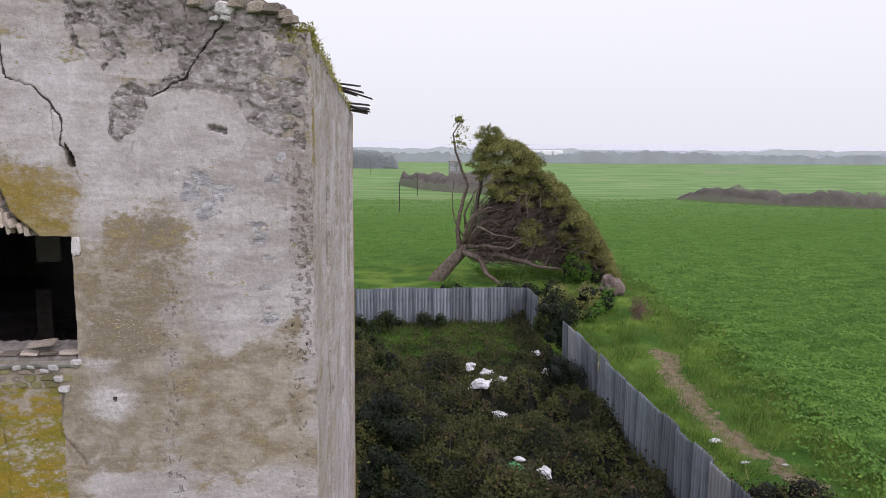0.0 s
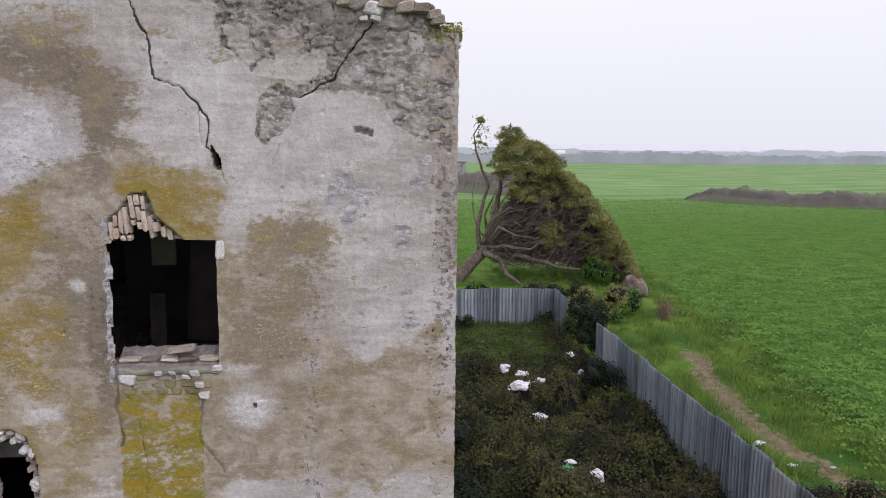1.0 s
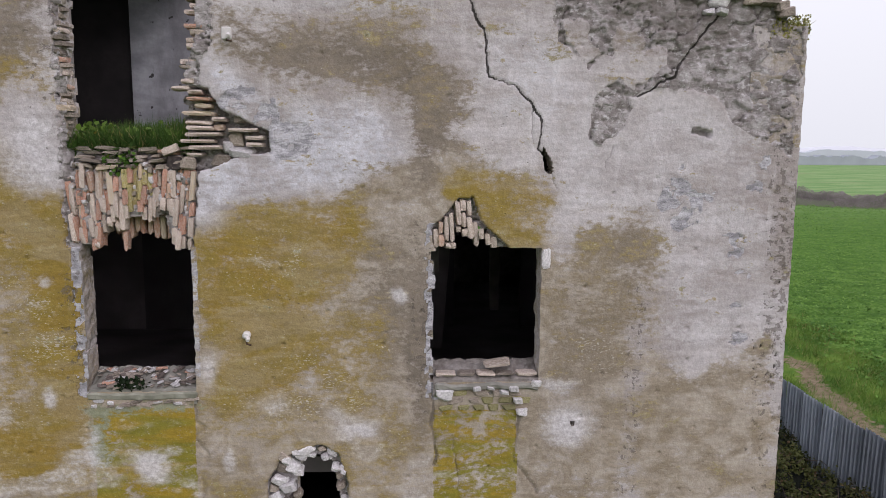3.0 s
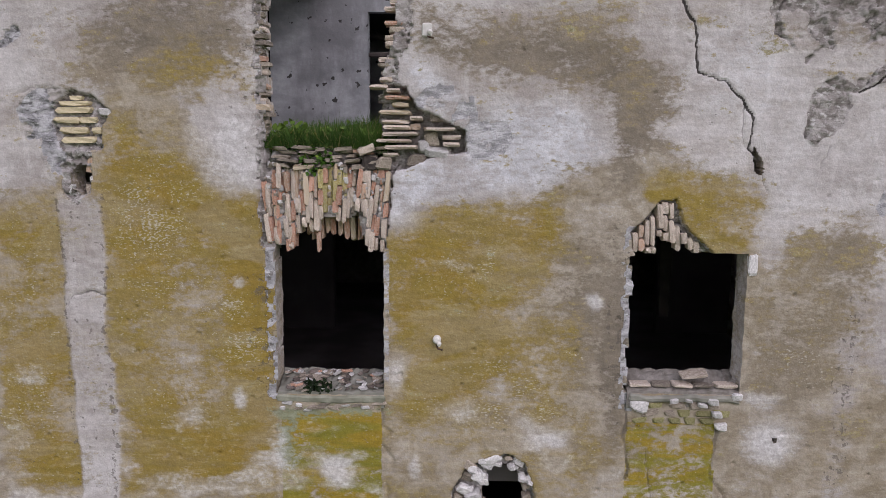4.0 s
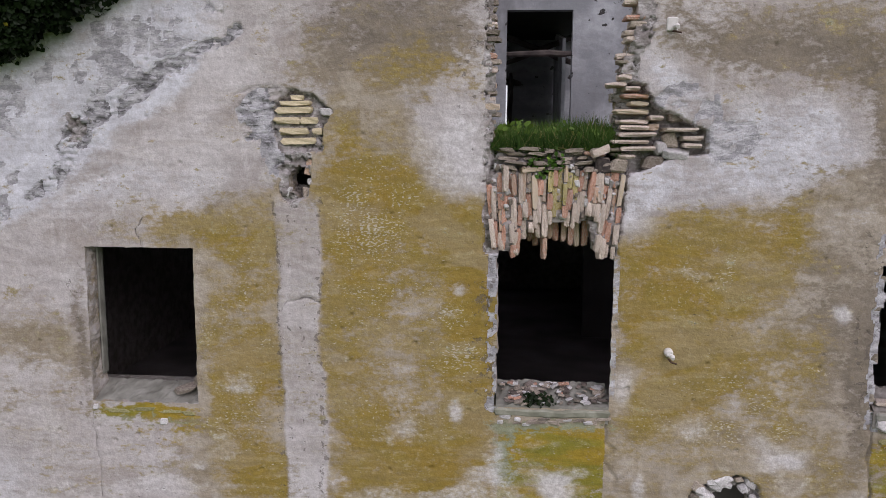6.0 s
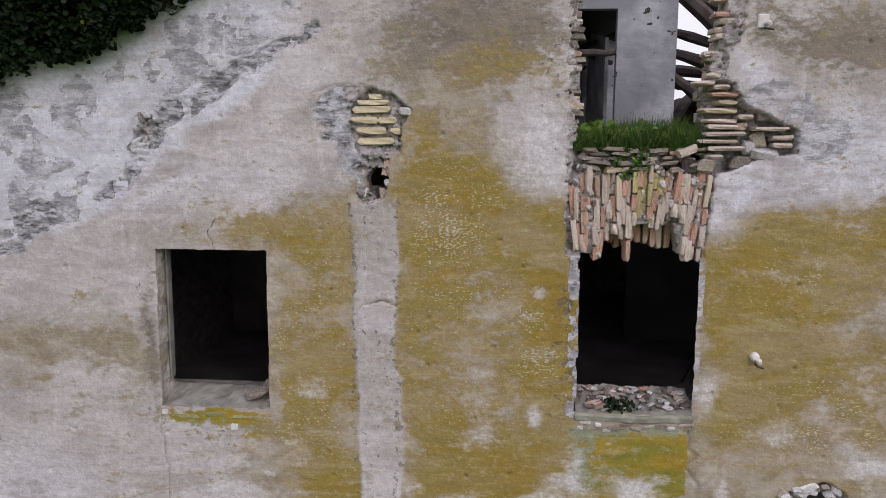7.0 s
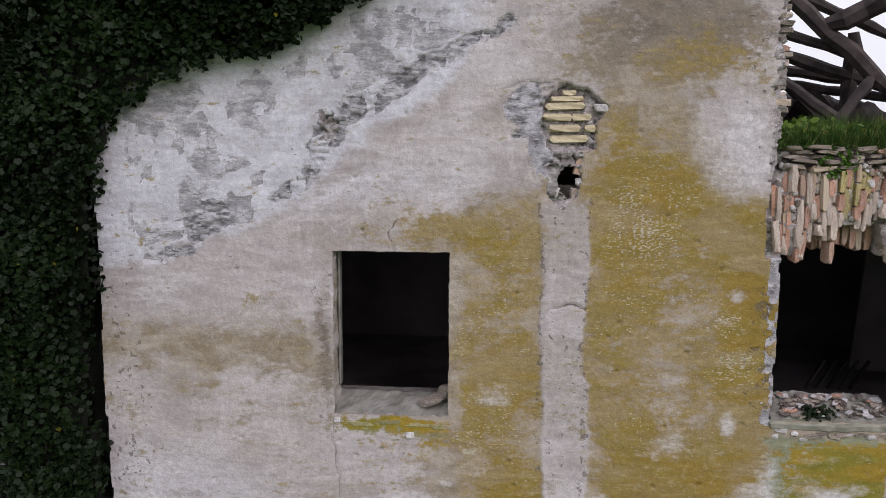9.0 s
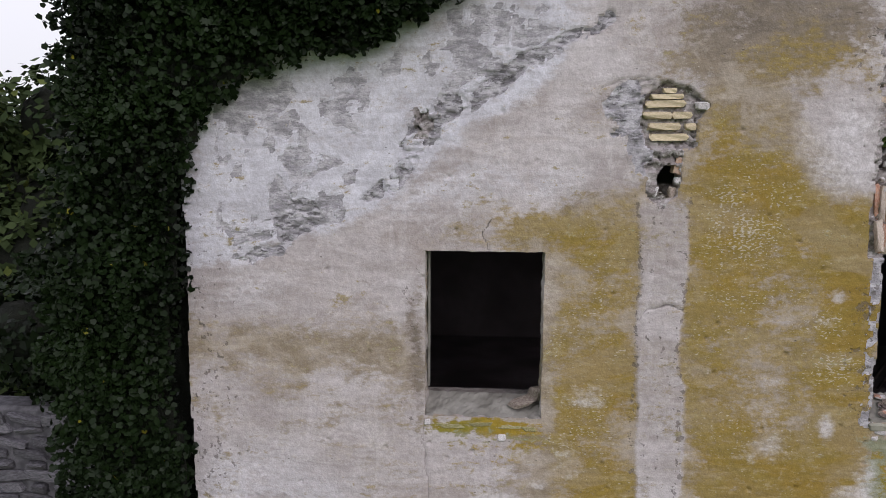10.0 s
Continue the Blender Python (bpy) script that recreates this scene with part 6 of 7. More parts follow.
# ---- fittings on the facade ----
def insulator(x, z, hook):
    root = tagged(new("insulator"), "small white ceramic cable insulator fixed to the plaster", "insulator", "insulators on the facade")
    root.matrix_basis = pose(x, Y0, z)
    bm = bmesh.new()
    if z > 9:
        box(bm, x - 0.045, x + 0.035, Y0 - 0.02, Y0 + 0.02, z - 0.05, z + 0.05, 0.008)
    else:
        tube(bm, [(x, Y0 + 0.01, z), (x, Y0 - 0.03, z), (x, Y0 - 0.045, z)], [0.036, 0.034, 0.02], 14)
    part("base", bm, CERAMIC, root)
    bm = bmesh.new()
    tube(bm, [(x + 0.01, Y0 - 0.02, z - 0.02), (x + 0.02, Y0 - 0.06, z - 0.02), (x + 0.02, Y0 - 0.085, z - 0.03)], [0.016, 0.02, 0.014], 10)
    part("cap", bm, CERAMIC, root)
    if hook:
        bm = bmesh.new()
        tube(bm, [(x, Y0 - 0.02, z - 0.05), (x + 0.01, Y0 - 0.07, z - 0.06), (x + 0.05, Y0 - 0.08, z - 0.07)], [0.008, 0.008, 0.007], 6)
        part("hook", bm, RUST, root, "rusty iron hook")


insulator(-5.27, 10.17, True)
insulator(-5.185, 7.69, True)
bm = bmesh.new()
tube(bm, [(-0.70, Y0 + 0.1, 10.43), (-0.62, Y0 + 0.1, 10.41), (-0.515, Y0 + 0.1, 10.40), (-0.508, Y0 + 0.1, 10.27), (-0.508, Y0 + 0.1, 10.1)], [0.006] * 5, 6)
rod = part("iron_rod", bm, RUST, None)
tagged(rod, "thin bent rusty iron rod on the wall corner", "rod")


# ---- fallen roof timbers behind the upper opening ----
def timber(p0, p1, w, seed, label="charred rough roof beam, fallen and leaning"):
    ob = bar(p0, p1, w, w, TIMBER, "roof_beam", None, seed)
    return tagged(ob, label, "beam", "fallen roof beams")


timber((-4.75, 13.3, 11.85), (-2.90, 13.0, 10.05), 0.115, 1)
timber((-2.6, 12.3, 11.65), (-3.85, 13.2, 11.03), 0.16, 2)
timber((-4.75, 13.6, 11.15), (-3.25, 13.1, 10.55), 0.075, 3)
timber((-4.5, 13.2, 11.6), (-2.7, 13.6, 10.95), 0.085, 4)
timber((-4.75, 13.4, 10.75), (-2.4, 13.6, 10.12), 0.10, 5)
timber((-4.75, 13.1, 10.45), (-3.5, 12.4, 9.35), 0.085, 6)
timber((-4.8, 13.2, 10.6), (-3.6, 13.0, 9.4), 0.075, 7)
timber((-3.2, 13.0, 10.33), (-4.15, 12.3, 9.32), 0.085, 8)
timber((-3.35, 13.4, 11.0), (-3.2, 13.7, 9.3), 0.12, 9)
timber((-3.0, 12.6, 11.2), (-2.2, 13.9, 9.3), 0.09, 10)
timber((-4.7, 13.9, 10.55), (-2.2, 14.0, 10.22), 0.09, 14)
timber((-4.6, 14.1, 10.35), (-2.4, 13.6, 10.0), 0.08, 15)
bm = bmesh.new()
bmesh.ops.create_grid(bm, x_segments=26, y_segments=16, size=0.5)
for v in bm.verts:
    x, y = v.co.x, v.co.y
    v.co = Vector((-3.6 + 2.6 * x, 14.2 + 2.6 * y, 9.28 + 0.95 * max(0.0, 1 - (2 * x) ** 2) * (0.55 + 0.45 * math.sin(9 * x + 5 * y)) + 0.15 * noise.noise(Vector((x * 9, y * 9, 0)))))
heap = tagged(part("roof_rubble", bm, TIMBER, None, "", False), "dark heap of fallen roof lath and tile", "rubble", kind="stuff")
# lintel bar and boards in the far doorway
timber((-6.45, 12.78, 10.62), (-5.45, 12.78, 10.64), 0.05, 11, "dark transom beam across the inner doorway")
timber((-6.9, 14.5, 11.3), (-5.2, 14.9, 10.7), 0.06, 12)
timber((-6.5, 15.0, 10.7), (-5.0, 14.2, 11.2), 0.05, 13)
timber((-6.33, 16.35, 9.2), (-6.30, 16.4, 10.7), 0.05, 16, "dark upright post beside the rear doorway")
timber((-6.62, 16.45, 10.55), (-6.1, 16.4, 10.5), 0.06, 17, "dark upright post beside the rear doorway")
# black colour stands for the missing light above the inner doorway
slab("roof_rear", [(-9.0, 12.95), (-4.75, 12.95), (-4.75, 16.6), (-9.0, 16.6)], 11.35, 11.5, UNLIT_BLACK, "remains of the rear roof, coloured black as unlit", "roof")
# a pale plastered leaf of wall behind the inner doorway, its top broken at a slant
bm = bmesh.new()
box(bm, -5.58, -5.53, 13.1, 16.55, 9.24, 10.9)
for v in bm.verts:
    v.co.x += 0.035 * (v.co.y - 13.1)
    if v.co.z > 10:
        v.co.z += 0.17 * (v.co.y - 13.1)
tagged(part("wall_inner_leaf", bm, INNER, None), "pale pitted leaf of inner wall behind the doorway", "wall", kind="structure")
# boards that stand in the dark rooms
shutter = tagged(new("broken_shutter"), "broken slatted shutter leaning in the dark room", "shutter")
shutter.matrix_basis = pose(-4.6, 10.6, 6.36)
for k in range(5):
    bm = bmesh.new()
    box(bm, -4.75 + 0.13 * k, -4.72 + 0.13 * k, 10.58, 10.62, 6.33, 6.75, 0.004, Matrix.Rotation(radians(30), 4, "Y"))
    part("slat", bm, TIMBER, shutter)
bm = bmesh.new()
box(bm, -3.9, -3.2, 11.4, 11.44, 6.36, 8.2, 0.006, Matrix.Rotation(radians(4), 4, "Y"))
tagged(part("old_door_leaf", bm, DARK_PLASTER, None), "dark wooden door leaf standing in the room", "door")

# board coloured near-black so that it looks dimly lit
bm = bmesh.new()
box(bm, -2.93, -2.77, 8.88, 8.91, 7.50, 9.02, 0.006)
for v in bm.verts:
    v.co.x += (0.03 if v.co.x < -2.85 else -0.03) * (v.co.z < 8.0)
tagged(part("hanging_board", bm, TIMBER, None), "grey-green board hanging from the dark ceiling", "board")

partition = tagged(new("broken_partition"), "grey broken board partition standing in the dark room", "partition")
partition.matrix_basis = pose(-3.6, 8.9, 6.36)
# both panels are darkened in colour for the unlit room
for x0, x1, z0, z1 in ((-3.73, -3.46, 7.92, 9.02), (-3.77, -3.60, 6.36, 7.6)):
    bm = bmesh.new()
    box(bm, x0, x1, 8.88, 8.93, z0, z1, 0.006)
    part("panel", bm, DARK_PLASTER if z0 > 7 else TIMBER, partition)

# broken planks at the far eave of the side wall
for k in range(11):
    bm = bmesh.new()
    long, wide = rnd.uniform(0.22, 0.48), rnd.uniform(0.03, 0.09)
    box(bm, -long, long, -wide, wide, -0.016, 0.016, 0.004)
    for v in bm.verts:
        v.co += Vector((0.05 * rnd.uniform(-1, 1) * (v.co.x > 0), 0.012 * rnd.uniform(-1, 1), 0.006 * rnd.uniform(-1, 1)))
    group_z = 10.36 if k < 4 else 10.08
    bmesh.ops.transform(bm, matrix=pose(-0.36 + rnd.uniform(-0.06, 0.10), 14.6 + 0.16 * k, group_z + rnd.uniform(-0.10, 0.10), rnd.uniform(-14, 14), rnd.uniform(4, 20), rnd.uniform(-26, 26)), verts=bm.verts)
    tagged(part("eave_plank", bm, TIMBER, None), "grey broken eave plank jutting from the wall top", "plank", "planks at the eave")

# grass on the upper floor, moss tufts along the side wall's crown
n = 15000
gx, gy = gen.uniform(-6.62, -5.55, n), Y0 + 0.06 + gen.uniform(0, 1, n) ** 1.3 * 1.5
grass_patch("floor_grass", gx, gy, 9.24 + 0 * gx + 0.04 * np.minimum(1, (gy - Y0) * 3), gen.uniform(0.07, 0.30, n) * (0.15 + 1.1 * fbm(gx * 4, gy * 3, 3, 400)), leaf_material("floor_grass", (0.018, 0.046, 0.009), (0.070, 0.135, 0.024), (0.20, 0.19, 0.07), 0.08), "lush green grass growing on the open upper floor")
n = 3000
gy = 7.2 + 7.8 * gen.uniform(0, 1, n) ** 1.8
grass_patch("wall_top_grass", -0.47 - gen.uniform(0, 0.30, n) + 0.027 * (gy - Y0), gy, 10.26 - 0.032 * (gy - Y0) + gen.uniform(0, 0.05, n), gen.uniform(0.04, 0.15, n), leaf_material("yellow_moss", (0.13, 0.13, 0.03), (0.32, 0.29, 0.06), (0.36, 0.30, 0.08)), "yellow-green moss and grass on the wall top")
n = 500
gx, gy = gen.uniform(-6.55, -5.62, n), Y0 + 0.1 + gen.uniform(0, 1, n) ** 1.5 * 0.7
tall = fbm(gx * 5, gy * 3, 3, 402)
weed_at = np.stack([gx, gy, 9.26 + gen.uniform(0, 0.30, n) * tall], -1)[tall > 0.42]
m = len(weed_at)
tagged(new("floor_weed", leaf_mesh("floor_weed", weed_at, gen.uniform(0.03, 0.075, m), scatter(m, (0, -0.7, 0.7)), scatter(m, (0, 0, 1)), LEAF, leaf_material("floor_weed", (0.03, 0.075, 0.012), (0.12, 0.19, 0.03), (0.28, 0.26, 0.05), 0.08))), "broad-leaved weeds among the grass on the upper floor", "weed", kind="stuff")
n = 260
gx = gen.normal(-6.17, 0.07, n)
tuft_at = np.stack([gx, Y0 + gen.uniform(-0.02, 0.1, n), 9.13 + gen.normal(0, 0.04, n)], -1)
tagged(new("wall_weed", leaf_mesh("wall_weed", tuft_at, gen.uniform(0.02, 0.05, n), scatter(n, (0, -1, 0.5)), scatter(n, (0, 0, 1)), LEAF, GREEN_LEAF)), "small green weed rooted in the masonry", "weed", kind="stuff")
n = 160
gx = np.where(gen.uniform(0, 1, n) < 0.5, gen.normal(-6.24, 0.03, n), gen.normal(-6.12, 0.04, n))
tuft_at = np.stack([gx, Y0 + gen.uniform(-0.01, 0.06, n), 7.265 + gen.normal(0, 0.025, n)], -1)
tagged(new("sill_weed", leaf_mesh("sill_weed", tuft_at, gen.uniform(0.02, 0.045, n), scatter(n, (0, -1, 0.5)), scatter(n, (0, 0, 1)), LEAF, IVY_LEAF)), "small dark green weed on the window sill", "weed", kind="stuff")


n = 14000
gy = 7.15 + 8.4 * gen.uniform(0, 1, n) ** 1.7
tuft = fbm(gy * 2.6, gy * 0 + 4, 3, 404)
moss_at = np.stack([-0.44 - gen.uniform(0, 0.34, n) + 0.027 * (gy - Y0), gy, 10.27 - 0.032 * (gy - Y0) + gen.uniform(0, 0.22, n) * tuft + gen.uniform(-0.10, 0.02, n)], -1)[tuft > 0.36]
m = len(moss_at)
tagged(new("wall_top_moss", leaf_mesh("wall_top_moss", moss_at, gen.uniform(0.012, 0.032, m), scatter(m, (0.4, -0.7, 0.7)), scatter(m, (0, 0, 1)), SPRIG, leaf_material("crown_moss", (0.13, 0.135, 0.035), (0.32, 0.30, 0.085), (0.22, 0.25, 0.06), 0.12))), "yellow-green moss and weeds along the broken wall top", "moss", kind="stuff")


# ---- ivy over the west end ----
ivy = tagged(new("ivy"), "thick dark green ivy climbing over the wall end", "ivy", kind="stuff")


def ivy_low(x):
    return np.interp(x, (-11.5, -10.9, -10.05, -9.9, -9.55, -8.9, -8.3), (9.52, 9.80, 9.98, 10.12, 10.33, 10.75, 11.3))


def ivy_side(z):
    return np.interp(z, (5.0, 6.9, 7.2, 7.6, 7.9, 8.8, 9.2, 9.5), (-11.70, -11.72, -11.86, -11.84, -11.74, -11.73, -11.56, -11.46))


def ivy_outer(z):
    return np.interp(z, (5.0, 6.8, 7.4, 8.4, 9.5, 9.9, 10.2, 11.5), (-12.7, -12.55, -12.75, -12.78, -12.45, -12.54, -12.5, -12.3))


def ivy_points(n):
    x, z = gen.uniform(-13.0, -8.2, n), gen.uniform(4.8, 11.7, n)
    edge = 0.13 * (fbm(x * 6, z * 6, 3, 500) - 0.5) * 2
    ok = (z > ivy_low(x) + edge) | (x < ivy_side(z) + edge)
    ok &= x > ivy_outer(z) + 2 * edge
    x, z = x[ok], z[ok]
    inward = np.minimum(1.0, np.where(x < -11.5, (ivy_side(z) - x) * 2.2 + 0.1, (z - ivy_low(x)) * 1.6 + 0.1))
    bulge = 0.07 + 0.30 * np.clip(inward, 0, 1) ** 0.5 + 0.55 * (fbm(x * 1.7, z * 1.7, 3, 501) - 0.5) * np.clip(inward, 0, 1)
    return x, z, Y0 - bulge


x, z, y = ivy_points(190000)
n = len(x)
gap = fbm(x * 4.2, z * 4.2, 3, 503)
lay = gen.uniform(0, 1, n) ** 2 * 0.3 - 0.05
pick = (gap > 0.46) | (lay > 0.12) | (gen.uniform(0, 1, n) < 0.3)
at = np.stack([x, y + lay, z], -1)[pick]
n = len(at)
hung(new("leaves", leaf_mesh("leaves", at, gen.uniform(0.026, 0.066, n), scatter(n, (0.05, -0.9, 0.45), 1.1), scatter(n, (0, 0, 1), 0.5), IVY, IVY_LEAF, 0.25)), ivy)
# near-black sheet behind the ivy leaves, shade given as colour
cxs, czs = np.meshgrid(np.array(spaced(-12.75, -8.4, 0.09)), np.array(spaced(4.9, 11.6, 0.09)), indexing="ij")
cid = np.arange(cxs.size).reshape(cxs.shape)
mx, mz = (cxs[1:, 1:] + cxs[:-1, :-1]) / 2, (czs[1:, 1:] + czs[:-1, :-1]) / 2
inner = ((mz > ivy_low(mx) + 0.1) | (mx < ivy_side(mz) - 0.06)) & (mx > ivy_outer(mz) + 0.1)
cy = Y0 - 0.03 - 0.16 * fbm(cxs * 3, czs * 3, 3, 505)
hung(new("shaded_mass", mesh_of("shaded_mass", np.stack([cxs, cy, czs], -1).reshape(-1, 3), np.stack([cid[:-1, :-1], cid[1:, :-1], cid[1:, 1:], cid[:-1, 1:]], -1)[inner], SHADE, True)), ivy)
# near-black sheet that paints the shaded depth of ivy behind the wall's end
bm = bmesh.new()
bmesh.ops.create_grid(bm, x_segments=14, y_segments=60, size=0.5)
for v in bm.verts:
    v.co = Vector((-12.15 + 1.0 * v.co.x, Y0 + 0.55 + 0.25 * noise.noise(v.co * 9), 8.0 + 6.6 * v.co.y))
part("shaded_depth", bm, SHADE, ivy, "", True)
for k in range(6):
    bm = bmesh.new()
    x0, z0 = rnd.uniform(-12.4, -12.0), rnd.uniform(5.2, 6.6)
    pts = [(x0 + rnd.uniform(-0.12, 0.12), Y0 - 0.06 + rnd.uniform(-0.08, 0.03), z0 + 0.28 * j) for j in range(6)]
    tube(bm, pts, [0.014 - 0.0015 * j for j in range(6)], 5)
    part("stem", bm, TWIG, ivy)


# ---- hedge and low stone wall beyond the west end ----
def leafy_mass(name, cx, cy, z0, z1, rx, ry, count, size, material, label, category, seed, core=True, stems=0, kind="", lobes=9):
    """A shrub or crown: uneven lobes of leaves round a core in painted shade."""
    r = np.random.default_rng(seed)
    root = tagged(new(name), label, category, kind=kind)
    lx, ly = cx + rx * r.uniform(-0.75, 0.75, lobes), cy + ry * r.uniform(-0.7, 0.7, lobes)
    lz = z0 + (z1 - z0) * r.uniform(0.15, 0.88, lobes)
    lr = 0.32 * min(rx, z1 - z0) * r.uniform(0.7, 1.25, lobes) + 0.12 * rx
    lx[0], ly[0], lz[0] = cx, cy, (z0 + z1) / 2
    who = r.integers(0, lobes, count)
    v = r.normal(size=(count, 3))
    v /= np.linalg.norm(v, axis=1, keepdims=True)
    rad = lr[who] * r.uniform(0.72, 1.08, count)
    at = np.stack([lx[who], ly[who], lz[who]], -1) + v * rad[:, None] * np.array([1, ry / rx, (z1 - z0) / (1.4 * rx) if z1 - z0 < rx else 1.0])
    at[:, 2] = np.maximum(at[:, 2], z0 + 0.02)
    gapn = fbm(at[:, 0] * 1.9 / size / 6, at[:, 2] * 1.9 / size / 6, 2, seed)
    at, v = at[gapn > 0.34], v[gapn > 0.34]
    m = len(at)
    nrm = v + r.normal(size=(m, 3)) * 0.55 + np.array([0, 0, 0.4])
    hung(new("leaves", leaf_mesh("leaves", at, r.uniform(0.7, 1.4, m) * size, nrm, r.normal(size=(m, 3)), SPRIG, material)), root)
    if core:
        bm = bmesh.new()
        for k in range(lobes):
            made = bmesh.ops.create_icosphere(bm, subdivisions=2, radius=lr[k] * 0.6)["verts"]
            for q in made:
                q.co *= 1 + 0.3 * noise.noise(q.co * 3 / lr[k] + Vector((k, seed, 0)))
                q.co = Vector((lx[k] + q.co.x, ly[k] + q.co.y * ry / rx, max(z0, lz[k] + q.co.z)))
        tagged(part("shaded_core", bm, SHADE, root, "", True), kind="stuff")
    for k in range(stems):
        bm = bmesh.new()
        a = rnd.uniform(0, 6.28)
        top = (lx[k % lobes], ly[k % lobes], lz[k % lobes] + 0.3)
        foot = (cx + 0.25 * math.cos(a), cy + 0.25 * math.sin(a), z0)
        tube(bm, [foot, ((foot[0] + top[0]) / 2 + 0.1, (foot[1] + top[1]) / 2, (foot[2] + top[2]) / 2), top], [0.05, 0.035, 0.015], 5)
        part("stem", bm, TWIG, root)
    return root


leafy_mass("ivy_tree", -17.3, 13.8, 0.0, 11.9, 2.8, 1.6, 50000, 0.15, HEDGE_LEAF, "tall dark green ivy-clad tree behind the ruin", "tree", 11, stems=4, lobes=70)
leafy_mass("shrub", -14.4, 11.0, 0.0, 8.2, 1.5, 1.4, 14000, 0.11, IVY_LEAF, "dark evergreen shrub beside the ruin", "shrub", 12, stems=3)
leafy_mass("shrub", -20.5, 16.0, 0.0, 8.0, 3.0, 2.0, 12000, 0.15, HEDGE_LEAF, "dark green thicket behind the ruin", "shrub", 13, stems=3)
low_wall = tagged(new("stone_outbuilding_wall"), "grey ruined stone wall of an outbuilding, overgrown", "wall")
bm = bmesh.new()
box(bm, -18.5, -14.2, 10.3, 10.75, -0.1, 5.9, 0.05)
OLD_STONE = surface("grey_rubble", (0.075, 0.074, 0.080), (0.19, 0.187, 0.20), 9.0, bump=0.6, vary=0.3)
part("core", bm, OLD_STONE, low_wall)
DARK_STONES = [stone_mesh("stone", OLD_STONE, 120 + k) for k in range(4)]
for row in range(13):
    x = -17.6 + 0.2 * (row % 2)
    while x < -14.35:
        w = rnd.uniform(0.35, 0.6)
        piece("stone", DARK_STONES, (x + w / 2, 10.30, 3.9 + 0.155 * row), (w * rnd.uniform(0.7, 1.2), rnd.uniform(0.12, 0.3), rnd.uniform(0.11, 0.2)), low_wall, (rnd.uniform(-12, 12), rnd.uniform(-10, 10), rnd.uniform(-8, 8)))
        x += w
crust = leafy_mass("lichen_scrub", -15.3, 9.8, 2.0, 4.9, 0.8, 0.5, 2500, 0.06, leaf_material("yellow_scrub", (0.15, 0.13, 0.03), (0.30, 0.26, 0.06), (0.2, 0.18, 0.1)), "yellowish scrub on the stone wall foot", "shrub", 14)


# ---- the wind-bent pine beyond the fence ----
TREE = Vector((5.05, 49.5, 0.15))
TR, TB = Vector((0.994, -0.107, 0)), Vector((0.107, 0.994, 0))


def tree_at(u, h, d=0.0):
    return TREE + TR * u + TB * d + Vector((0, 0, h))


pine = tagged(new("leaning_pine"), "wind-bent pine leaning over, olive crown swept to one side", "tree")
pine.matrix_basis = Matrix.Translation(TREE)


def limb(points, r0, r1, name="limb", wobble=0.12):
    bm = bmesh.new()
    fine, n = [], 5
    for a, b in zip(points, points[1:]):
        fine += [Vector(a).lerp(Vector(b), k / n) for k in range(n)]
    fine.append(Vector(points[-1]))
    for k in range(1, len(fine) - 1):
        fine[k] = fine[k] + wobble * noise.noise_vector(fine[k] * 1.3)
    tube(bm, fine, [r0 + (r1 - r0) * k / (len(fine) - 1) for k in range(len(fine))], 7)
    return part(name, bm, BARK, pine, "", True)


limb([tree_at(-0.4, -0.3), tree_at(0.5, 0.8), tree_at(1.5, 1.9), tree_at(2.2, 2.8)], 0.50, 0.36, "trunk", 0.05)
fork = (1.9, 2.2)
